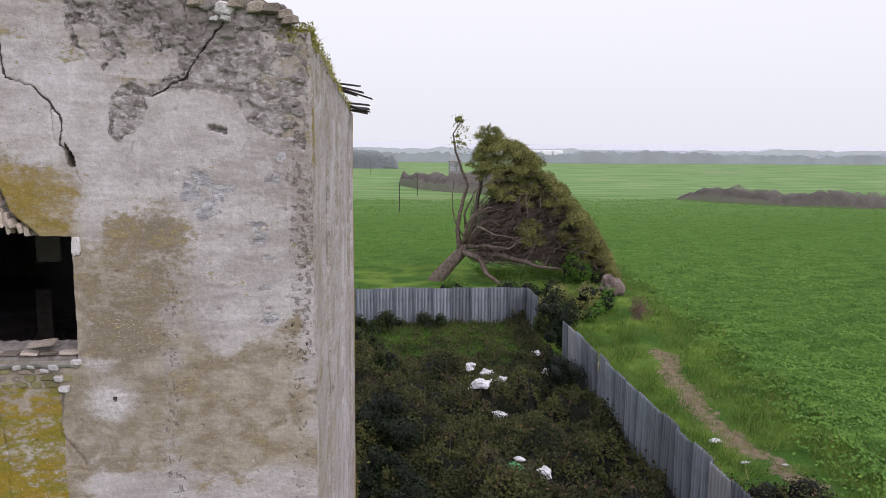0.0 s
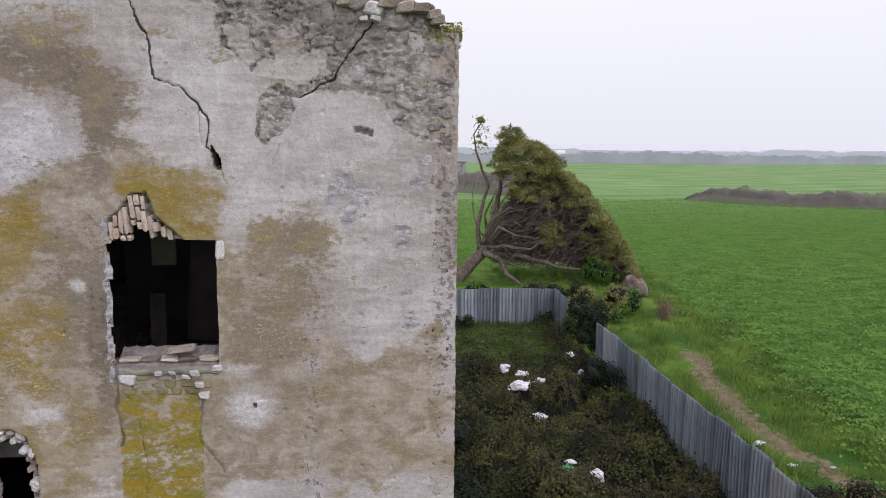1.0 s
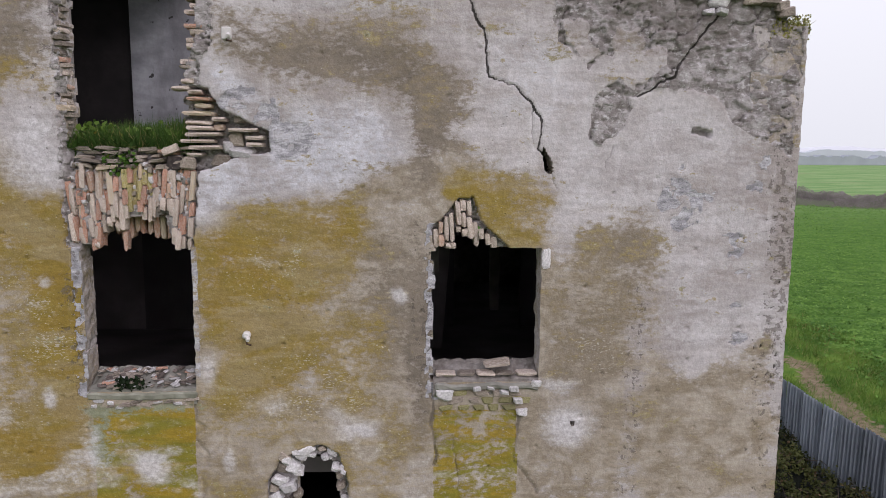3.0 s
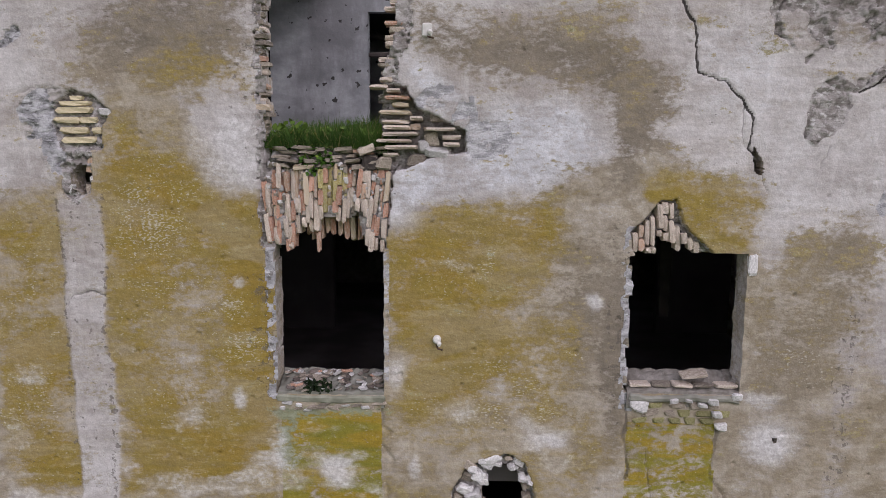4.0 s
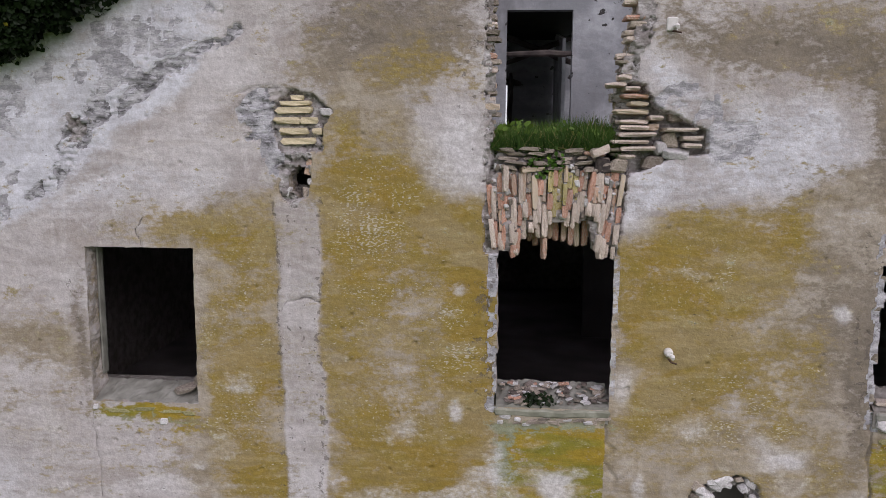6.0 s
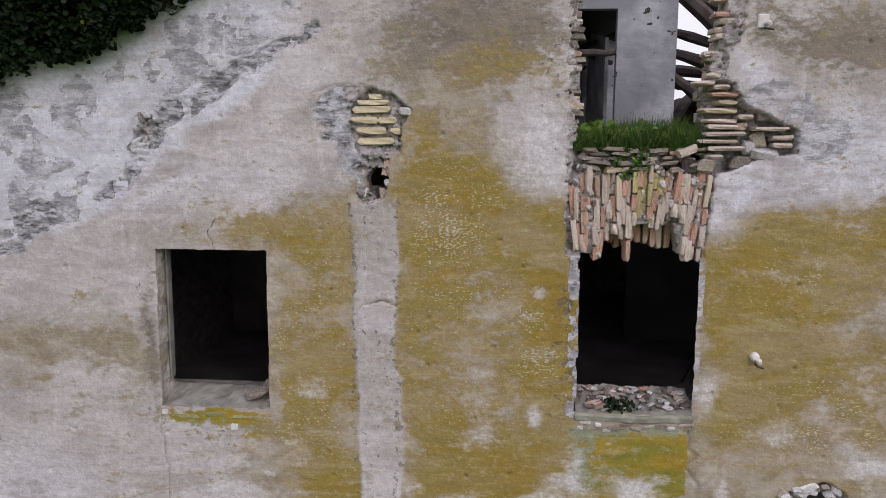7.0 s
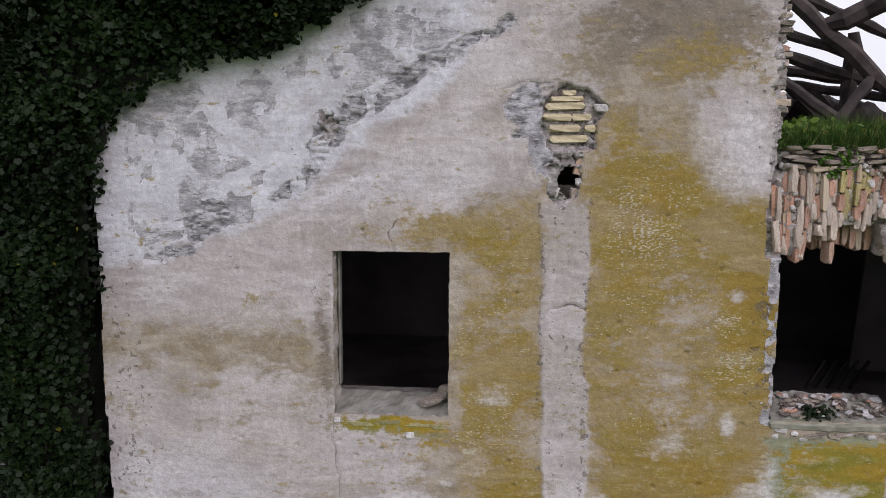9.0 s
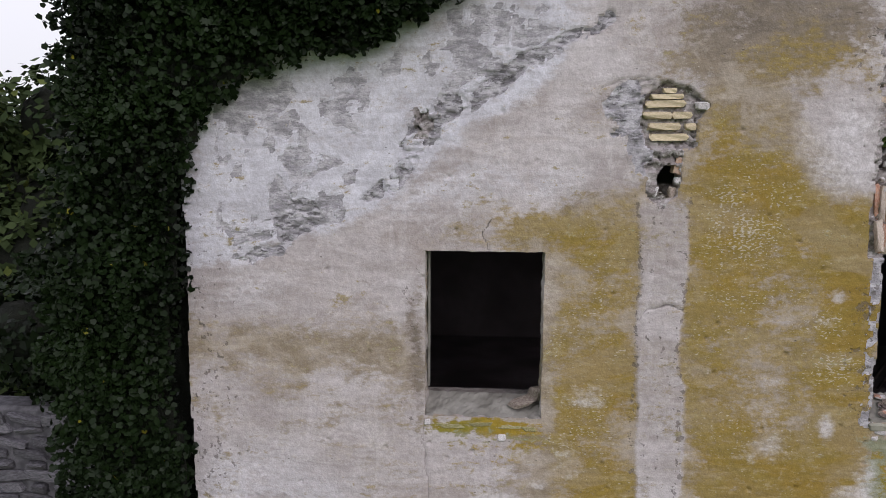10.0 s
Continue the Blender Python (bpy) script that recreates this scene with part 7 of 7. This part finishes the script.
for pts, r0, r1 in (
        (((1.4, 2.0, 0), (1.3, 4.4, -0.3), (1.9, 6.4, -0.2), (1.3, 8.1, 0.1), (1.0, 9.8, 0), (1.5, 10.9, 0)), 0.17, 0.02),
        (((2.0, 2.4, 0), (2.6, 5.0, 0.5), (3.0, 8.0, 0.5), (3.4, 10.6, 0.3)), 0.22, 0.04),
        (((2.1, 2.5, 0), (3.4, 4.2, -0.6), (5.0, 6.2, -0.5), (5.6, 8.6, 0)), 0.20, 0.03),
        (((2.2, 2.6, 0), (4.2, 3.0, 0.4), (7.0, 4.2, 0.5), (8.5, 5.8, 0.3)), 0.22, 0.03),
        (((1.9, 2.0, -0.3), (4.4, 1.9, -1.5), (6.6, 1.3, -2.0), (9.0, 1.1, -1.6)), 0.24, 0.04),
        (((1.7, 2.0, -0.3), (2.7, 1.7, -1.2), (3.2, 0.7, -1.6), (4.4, -0.1, -1.9)), 0.22, 0.09),
        (((2.0, 2.4, -0.3), (3.0, 2.6, -1.5), (4.6, 2.5, -2.0), (5.6, 3.2, -2.0)), 0.17, 0.03),
        (((1.9, 2.6, -0.3), (2.6, 3.8, -1.5), (3.6, 3.4, -1.9), (5.2, 3.2, -2.0)), 0.12, 0.02),
        (((1.8, 2.6, -0.3), (2.4, 4.4, -1.3), (3.2, 5.1, -1.7), (4.4, 4.9, -1.9)), 0.13, 0.02),
        (((1.6, 2.6, -0.3), (2.0, 4.0, -1.0), (2.7, 4.9, -1.2), (2.9, 5.6, -1.3)), 0.13, 0.03),
        (((1.9, 2.0, 0), (2.9, 1.4, -1.0), (3.4, 0.5, -1.3)), 0.15, 0.05),
        (((2.2, 2.5, 0), (4.5, 2.6, 1.5), (8.0, 2.4, 1.8), (11.0, 1.4, 1.2)), 0.2, 0.03),
        (((2.0, 3.0, 0), (1.7, 4.5, -0.5), (2.4, 6.2, -0.8), (3.2, 6.6, -1.0)), 0.10, 0.02),
        (((2.0, 2.6, 0), (1.0, 4.2, -0.3), (0.9, 6.0, -0.3), (1.2, 7.5, -0.2)), 0.07, 0.012)):
    limb([tree_at(*p) for p in pts], r0, r1)
tr = np.random.default_rng(31)


def crown_top(u):
    return np.interp(u, (0.8, 2.4, 3.4, 4.6, 6.2, 7.4, 8.6, 9.8, 11.0, 12.1), (6.8, 8.9, 10.1, 9.8, 8.9, 7.6, 6.2, 4.8, 2.9, 0.8))


clumps = []
for k in range(760):
    u = tr.uniform(2.5, 11.9)
    sink = abs(tr.normal(0, 0.42)) if tr.uniform() < 0.92 else tr.uniform(0.4, 3.2)
    h = crown_top(u) - 0.35 - sink
    if h < 0.35 or (u < 5 and h < 4.5) or (u < 4.6 and tr.uniform() < 0.6):
        continue
    d = tr.normal(0, 1.25)
    if fbm(np.array([u * 0.9]), np.array([h * 0.9 + d]), 2, 610)[0] < 0.36:
        continue
    clumps.append((u, h - 0.25 * abs(d), d, tr.uniform(0.35, 0.62)))
for cu, ch, ru, rh, count in ((4.4, 7.1, 1.6, 1.5, 60), (4.1, 5.7, 0.9, 0.8, 16), (7.3, 5.4, 0.8, 0.8, 14), (8.3, 3.6, 0.6, 0.7, 10), (6.0, 3.3, 0.85, 0.85, 26), (9.9, 2.3, 1.1, 1.1, 32), (3.2, 9.7, 0.8, 0.55, 14), (2.7, 8.1, 0.8, 0.9, 14), (5.9, 5.9, 0.6, 0.8, 12)):
    for k in range(count):
        a, q = tr.uniform(0, 6.283), tr.uniform(0, 1) ** 0.5
        clumps.append((cu + ru * q * math.cos(a), ch + rh * q * math.sin(a), -1.3 * (1 - 0.5 * q * q) - 0.5 + tr.normal(0, 0.15), tr.uniform(0.32, 0.5)))
for u, h, r0 in ((1.5, 10.6, 0.2), (9.1, 2.4, 0.7), (9.6, 3.0, 0.7), (1.2, 9.6, 0.1)):
    for k in range(4):
        clumps.append((u + tr.normal(0, 0.25), h + tr.normal(0, 0.25), -1.6 + tr.normal(0, 0.3), r0))
centres = np.array([[*tree_at(u, h, d)] for u, h, d, r0 in clumps])
sizes = np.array([c[3] for c in clumps])
per = 160
who = np.repeat(np.arange(len(clumps)), per)
v = tr.normal(size=(len(who), 3))
v /= np.linalg.norm(v, axis=1, keepdims=True)
v[:, 2] = np.abs(v[:, 2]) * 1.15 - 0.35
at = centres[who] + v * (sizes[who] * tr.uniform(0.35, 1.0, len(who)))[:, None]
NEEDLES = ((-0.13, -0.3), (0.13, -0.3), (0.05, 0.7), (-0.05, 0.7))
hung(new("crown", leaf_mesh("crown", at, tr.uniform(0.09, 0.20, len(at)), scatter(len(at), (0, -0.6, 0.3)), v + tr.normal(size=v.shape) * 0.35, NEEDLES, PINE_NEEDLE)), pine)
# bare brown twigs inside the crown
tw_bm = bmesh.new()
for k in range(1500):
    u0, h0, d0 = tr.uniform(2.0, 7.5), tr.uniform(1.2, 5.0), tr.normal(0, 0.8)
    u1 = u0 + tr.uniform(0.6, 3.2)
    h1 = h0 + tr.uniform(-0.4, 2.6)
    if h1 > crown_top(u1) - 0.3 or h0 > crown_top(u0):
        continue
    a, b = tree_at(u0, h0, d0), tree_at(u1, h1, d0 + tr.normal(0, 0.7))
    mid = a.lerp(b, 0.5) + Vector((tr.normal(0, 0.2), tr.normal(0, 0.2), tr.normal(0, 0.2)))
    tube(tw_bm, [a, mid, b], [0.022, 0.015, 0.006], 3)
hung(tagged(part("brushwood", tw_bm, TWIG, None), kind="stuff"), pine)
n = 26000
u = tr.uniform(2.5, 11.0, n)
h = tr.uniform(0.2, 1.0, n) * np.minimum(crown_top(u) - 1.0, 7.5)
d = tr.normal(0.5, 1.0, n)
keepers = (h > 0.2) & (u > 2.2 + 0.25 * h)
at = np.array([[*tree_at(*q)] for q in zip(u[keepers], h[keepers], d[keepers])])
hung(new("dead_needles", leaf_mesh("dead_needles", at, tr.uniform(0.35, 0.85, len(at)), scatter(len(at), (0, -1, 0)), scatter(len(at), (0.5, 0, 0.3)), ((-0.06, -0.5), (0.06, -0.5), (0.02, 0.6)), leaf_material("dead_needles", (0.050, 0.038, 0.034), (0.125, 0.098, 0.085), (0.10, 0.08, 0.045)))), pine)
n = 1500
at = np.array([[*tree_at(*q)] for q in zip(tr.normal(1.4, 0.3, n), tr.uniform(8.5, 11.1, n), tr.normal(0, 0.3, n))])
hung(new("sparse_leaves", leaf_mesh("sparse_leaves", at[::6], tr.uniform(0.06, 0.14, n)[::6], scatter(len(at[::6]), (0, -1, 0.3)), scatter(len(at[::6]), (0, 0, 1)), LEAF, PINE_NEEDLE)), pine)


# ---- boulder, shrubs and litter ----
def lump(name, at, size, material, seed, label, category, rough=0.5, group="", sub=3):
    bm = bmesh.new()
    bmesh.ops.create_icosphere(bm, subdivisions=sub, radius=0.5)
    for v in bm.verts:
        o = v.co * 2.6 + Vector((seed, seed * 2, 0))
        v.co *= 1 + rough * noise.noise(o) + 0.4 * rough * noise.noise(o * 3)
        v.co = Vector((v.co.x * size[0], v.co.y * size[1], max(-0.35, v.co.z) * size[2]))
    ob = part(name, bm, material, None)
    ob.matrix_basis = Matrix.Translation(at)
    return tagged(ob, label, category, group)


def on_ground(x, y, up=0.0):
    return (x, y, float(ground_height(np.array([float(x)]), np.array([float(y)]))[0]) + up)


PINKSTONE = surface("weathered_boulder", (0.10, 0.075, 0.065), (0.30, 0.24, 0.215), 1.6, bump=0.8, dist=0.1, vary=0.05)
lump("boulder", on_ground(15.0, 43.0, 0.42), (1.55, 1.2, 1.65), PINKSTONE, 9, "brownish weathered boulder at the field edge", "boulder", 0.42)
BAG = surface("white_plastic", (0.48, 0.48, 0.49), (0.82, 0.82, 0.83), 8.0, rough=0.45, bump=0.6, dist=0.04, vary=0.08)
GREENBAG = surface("green_plastic", (0.02, 0.16, 0.05), (0.10, 0.36, 0.14), 8.0, rough=0.35, bump=0.6, dist=0.04, vary=0.05)
YELLOWBAG = surface("yellow_plastic", (0.55, 0.40, 0.12), (0.72, 0.58, 0.25), 6.0, rough=0.4, bump=0.6, dist=0.04, vary=0.05)


def bag(x, y, up, size, material=BAG, label="crumpled white plastic bag lying on the brambles", seed=0):
    h = float(bramble_height(np.array([float(x)]), np.array([float(y)]))[0]) if x < 8 else 0.0
    lump("plastic_bag", on_ground(x, y, h + up), size, material, seed, label, "plastic bag", 0.55, "litter in the yard")


for k, (x, y, s) in enumerate(((4.24, 28.4, 0.34), (4.79, 27.7, 0.46), (4.1, 26.1, 0.6), (4.15, 25.1, 0.55), (4.5, 23.75, 0.45), (4.75, 25.9, 0.4), (3.78, 26.3, 0.28), (6.95, 28.7, 0.3), (7.25, 27.7, 0.45), (4.95, 25.5, 0.3), (4.15, 28.0, 0.25))):
    bag(x, y, 0.12, (s * 1.15, s * 0.9, s * 0.7), seed=k + 1)
bag(4.67, 18.1, 0.14, (0.42, 0.36, 0.36), label="full white plastic bag on the brambles", seed=21)
bag(4.14, 18.7, 0.14, (0.28, 0.2, 0.16), seed=22)
bag(3.85, 17.95, 0.14, (0.4, 0.3, 0.2), GREENBAG, "torn green plastic bag caught in the brambles", 23)
bag(9.25, 28.3, 0.35, (0.75, 0.4, 0.5), YELLOWBAG, "yellowish plastic sheet on the grass by the fence", 24)
for k, (x, y, s) in enumerate(((11.0, 21.4, 0.36), (11.3, 20.0, 0.24), (12.4, 19.7, 0.16), (10.0, 22.8, 0.16))):
    bag(x, y, 0.04, (s * 1.2, s * 0.6, s * 0.35), label="scrap of white litter on the verge", seed=30 + k)

leafy_mass("bush", 8.9, 33.0, 0.1, 2.5, 1.1, 1.0, 6000, 0.09, HEDGE_LEAF, "dark evergreen bush in the fence gap", "bush", 41, stems=3)
leafy_mass("bush", 8.3, 30.6, 0.0, 2.6, 0.75, 0.9, 5000, 0.08, IVY_LEAF, "dark ivy bush growing through the fence", "bush", 42)
leafy_mass("bush", 10.3, 35.5, 0.1, 2.4, 1.5, 1.1, 6000, 0.09, PINE_NEEDLE, "olive green bush beside the fence corner", "bush", 43)
leafy_mass("bush", 12.2, 37.5, 0.1, 1.6, 1.4, 1.1, 5000, 0.09, GREEN_LEAF, "low green bush on the verge", "bush", 44)
leafy_mass("bush", 10.0, 15.6, -0.5, 1.1, 1.8, 1.7, 16000, 0.08, BRAMBLE_LEAF, "bramble bush outside the fence", "bush", 45, lobes=22)
leafy_mass("bush", 8.7, 17.2, -0.2, 1.3, 0.9, 1.6, 7000, 0.06, BRAMBLE_LEAF, "bramble bush outside the fence", "bush", 46)
leafy_mass("bush", 7.3, 26.0, 0.2, 1.4, 0.6, 2.0, 5000, 0.06, IVY_LEAF, "dark ivy shrub at the foot of the fence", "bush", 47)
leafy_mass("bush", 14.2, 37.0, 0.1, 1.4, 0.9, 0.8, 3000, 0.05, leaf_material("dry_shrub", (0.09, 0.06, 0.045), (0.20, 0.14, 0.10), (0.2, 0.1, 0.06)), "dry reddish shrub on the verge", "bush", 48, core=False, stems=5)
for k, (x, y) in enumerate(((2.0, 38.2), (4.5, 38.6), (7.0, 38.4), (0.0, 39.0), (9.4, 39.4), (14.2, 46.5))):
    leafy_mass("bush", x, y, 0.1, 1.5 + 0.4 * (k % 3), 1.3, 0.9, 3500, 0.10, GREEN_LEAF if k % 2 else HEDGE_LEAF, "low green bush behind the fence", "bush", 60 + k)
for k, (x, y) in enumerate(((0.4, 34.6), (1.2, 35.2), (3.2, 35.4), (0.2, 31.5), (0.5, 28.5))):
    leafy_mass("bush", x, y, 0.2, 1.2, 0.8, 0.6, 2500, 0.07, HEDGE_LEAF, "green shrub at the yard's end", "bush", 80 + k)

for k, (x, y) in enumerate(((0.7, 10.5), (1.0, 13.0), (0.6, 15.5), (0.7, 18.5), (0.6, 22.0))):
    leafy_mass("bush", x, y, 0.0, 1.6 + 0.3 * (k % 2), 1.0, 1.4, 7000, 0.07, IVY_LEAF, "dark green shrub at the foot of the side wall", "bush", 100 + k)

# ---- crop, verge grass and yard grass ----
n = 210000
cy = 14 + 125 * gen.uniform(0, 1, n) ** 2.0
left_x = np.where(cy > 54, -14.0, edge_x(cy) - 2.4 * gen.uniform(0, 1, n) ** 3)
cx = left_x + (edge_x(cy) + 0.78 * cy + 8 - left_x) * gen.uniform(0, 1, n)
at = np.stack([cx, cy, ground_height(cx, cy) + 0.02 + 0.50 * fbm(cx * 1.1, cy * 1.7, 3, 700)], -1)
crop = new("crop_leaves", leaf_mesh("crop_leaves", at, gen.uniform(0.08, 0.19, n) * (0.7 + 0.42 * cy / 60), scatter(n, (0, -0.5, 1.3), 0.5), scatter(n, (0, 0, 0.1)), SPRIG, CROP_LEAF))
tagged(crop, "dense green broad-leaved crop standing in the field", "crop", kind="stuff")
n = 110000
gy = 13 + 42 * gen.uniform(0, 1, n) ** 1.3
gx = 8.2 + (edge_x(gy) + 0.8 - 8.2) * gen.uniform(0, 1, n)
away = near_line(gx, gy, PATH_LINE)
keepers = (away > 0.9 * gen.uniform(0, 1, n)) & (fbm(gx * 0.8, gy * 0.8, 3, 705) > 0.38)
gx, gy = gx[keepers], gy[keepers]
grass_patch("verge_grass", gx, gy, ground_height(gx, gy), gen.uniform(0.10, 0.55, len(gx)) * (0.35 + 1.1 * fbm(gx * 1.3, gy * 1.3, 3, 706)), leaf_material("verge_grass", (0.038, 0.098, 0.016), (0.135, 0.235, 0.036), (0.26, 0.24, 0.09), 0.10), "rough green grass on the verge between fence and crop")
n = 22000
gx, gy = gen.uniform(-0.5, 7.6, n), gen.uniform(29.0, 36.0, n)
grass_patch("yard_grass", gx, gy, ground_height(gx, gy), gen.uniform(0.15, 0.4, n), GREEN_LEAF, "bright green grass at the end of the yard")

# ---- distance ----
# near-sky base colour with the haze of distance already in it
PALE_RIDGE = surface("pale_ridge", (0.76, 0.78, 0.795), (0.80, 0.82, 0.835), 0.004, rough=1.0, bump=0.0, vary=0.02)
SCRUB = leaf_material("bare_scrub", (0.135, 0.115, 0.11), (0.235, 0.21, 0.20), (0.15, 0.155, 0.115), 0.2, 1.0, 0.0)


def wood(name, points, height, depth, count, size, material, label, seed, turn=0.35):
    """A far belt of trees or scrub along a line on the ground: a lumpy body with leaf clumps on it."""
    r = np.random.default_rng(seed)
    knots = np.arange(len(points))
    px, py = np.array([p[0] for p in points], float), np.array([p[1] for p in points], float)

    def crest(x, y, s):
        ends = np.minimum(1, np.minimum(s, len(points) - 1 - s) * 3) ** 0.5
        return height * ends * (0.15 + 0.4 * fbm(x / height * 0.15, y / height * 0.15, 2, seed + 1) + 0.75 * fbm(x / height * 0.75, y / height * 0.75, 3, seed) ** 1.5 + 0.35 * fbm(x / height * 2.6, y / height * 2.6, 2, seed + 7))

    S, V = np.meshgrid(np.linspace(0, len(points) - 1, 420), np.linspace(-1, 1, 11), indexing="ij")
    x, y = np.interp(S, knots, px) + 0.05 * V * depth, np.interp(S, knots, py) + V * depth / 2
    zz = crest(x, y, S) * np.sqrt(np.maximum(0, 1 - V ** 2)) * 0.88
    ids = np.arange(S.size).reshape(S.shape)
    root = tagged(new(name), label, "trees", kind="stuff")
    body = mesh_of("body", np.stack([x, y, ground_height(x, y) - 0.1 + zz], -1).reshape(-1, 3), np.stack([ids[:-1, :-1], ids[1:, :-1], ids[1:, 1:], ids[:-1, 1:]], -1).reshape(-1, 4), material, True)
    hung(new("body", body), root)
    s = r.uniform(0, len(points) - 1, count)
    v = -np.cos(r.uniform(0, 1.85, count))
    x, y = np.interp(s, knots, px), np.interp(s, knots, py) + v * depth / 2
    zz = crest(x, y, s) * np.sqrt(1 - v ** 2) * r.uniform(0.85, 1.22, count)
    at = np.stack([x, y, ground_height(x, y) - 0.1 + zz], -1)
    leaves = leaf_mesh("leaves", at, r.uniform(0.4, 0.9, count) * size, turn * r.normal(size=(count, 3)) + np.array([0, -1.0, 0.55]), r.normal(size=(count, 3)), SPRIG, material)
    hung(new("leaves", leaves), root)
    return root


wood("scrub_belt", ((62, 141), (72, 128), (84, 120), (110, 112), (140, 104)), 2.6, 5.0, 34000, 0.30, SCRUB, "brown leafless scrub along a ditch in the field", 91, 0.08)
wood("scrub_belt", ((9.5, 192), (13, 176), (19, 166), (27, 158), (36, 158)), 4.6, 9.0, 20000, 0.40, SCRUB, "brown scrub in a hollow of the far field", 92, 0.08)
# far trees get a grey-blue tone, haze included in the leaf colour
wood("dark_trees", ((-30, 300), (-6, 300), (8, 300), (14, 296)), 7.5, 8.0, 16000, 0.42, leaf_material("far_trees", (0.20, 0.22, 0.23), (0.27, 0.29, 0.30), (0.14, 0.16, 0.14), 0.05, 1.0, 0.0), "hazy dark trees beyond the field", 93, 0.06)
wood("tree", ((104.5, 124), (106.5, 123)), 6.5, 3.0, 900, 0.5, leaf_material("far_bush", (0.06, 0.08, 0.05), (0.10, 0.125, 0.075), (0.08, 0.1, 0.06), 0.05, 1.0, 0.0), "round dark green tree in the scrub belt", 95)


def ridge(name, y, x0, x1, low, high, material, label, seed, grain=0.05, count=900):
    """A far belt of trees or hills: a long body whose crest rises and falls at several scales."""
    xs = np.linspace(x0, x1, count)
    h = low + (high - low) * (0.55 * fbm(xs * grain * 0.12, xs * 0, 3, seed) + 0.45 * fbm(xs * grain, xs * 0, 5, seed + 3))
    v = [(x, y + dy, hh) for dy, hs in ((0, h * 0 - 20), (0, h), (8, h * 0.98), (8, h * 0 - 20)) for x, hh in zip(xs, hs)]
    m = len(xs)
    f = [(r * m + k, r * m + k + 1, (r + 1) * m + k + 1, (r + 1) * m + k) for r in (0, 1, 2) for k in range(m - 1)]
    return tagged(new(name, mesh_of(name, v, f, material, False)), label, "hills", kind="structure")


# flat base tone that carries painted distance haze
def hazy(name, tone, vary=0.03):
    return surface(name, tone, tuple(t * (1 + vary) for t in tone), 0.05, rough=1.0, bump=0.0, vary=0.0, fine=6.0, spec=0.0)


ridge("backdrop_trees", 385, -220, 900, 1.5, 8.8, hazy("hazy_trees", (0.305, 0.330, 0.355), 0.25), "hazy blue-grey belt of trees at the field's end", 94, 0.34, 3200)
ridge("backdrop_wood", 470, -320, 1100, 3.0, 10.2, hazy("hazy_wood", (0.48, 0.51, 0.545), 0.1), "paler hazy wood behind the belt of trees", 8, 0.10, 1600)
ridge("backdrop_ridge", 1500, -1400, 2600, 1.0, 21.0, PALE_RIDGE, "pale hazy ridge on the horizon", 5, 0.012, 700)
GREENHOUSE = surface("white_sheeting", (0.72, 0.74, 0.76), (0.82, 0.83, 0.85), 0.2, vary=0.02)
bm = bmesh.new()
for k in range(3):
    box(bm, 100 + 7 * k, 106 + 7 * k, 440, 446, 0, 6.3, 0.6)
tagged(part("greenhouse", bm, GREENHOUSE, None), "row of pale white greenhouses far away", "greenhouse")
hut = tagged(new("field_hut"), "small ruined concrete hut standing in the field", "hut")
bm = bmesh.new()
box(bm, 22.0, 24.8, 188, 191, -1.6, 4.9, 0.05)
part("wall", bm, INNER, hut)
bm = bmesh.new()
box(bm, 21.8, 25.0, 187.8, 191.2, 4.9, 5.15, 0.03)
part("roof", bm, MORTAR, hut)
for x, y in ((5.5, 112), (11.0, 150), (2.6, 240)):
    bm = bmesh.new()
    tube(bm, [on_ground(x, y, -0.2), on_ground(x, y, 4.4)], [0.07, 0.05], 6)
    tagged(part("utility_pole", bm, TIMBER, None), "thin dark wooden pole in the field", "pole", "poles in the field")
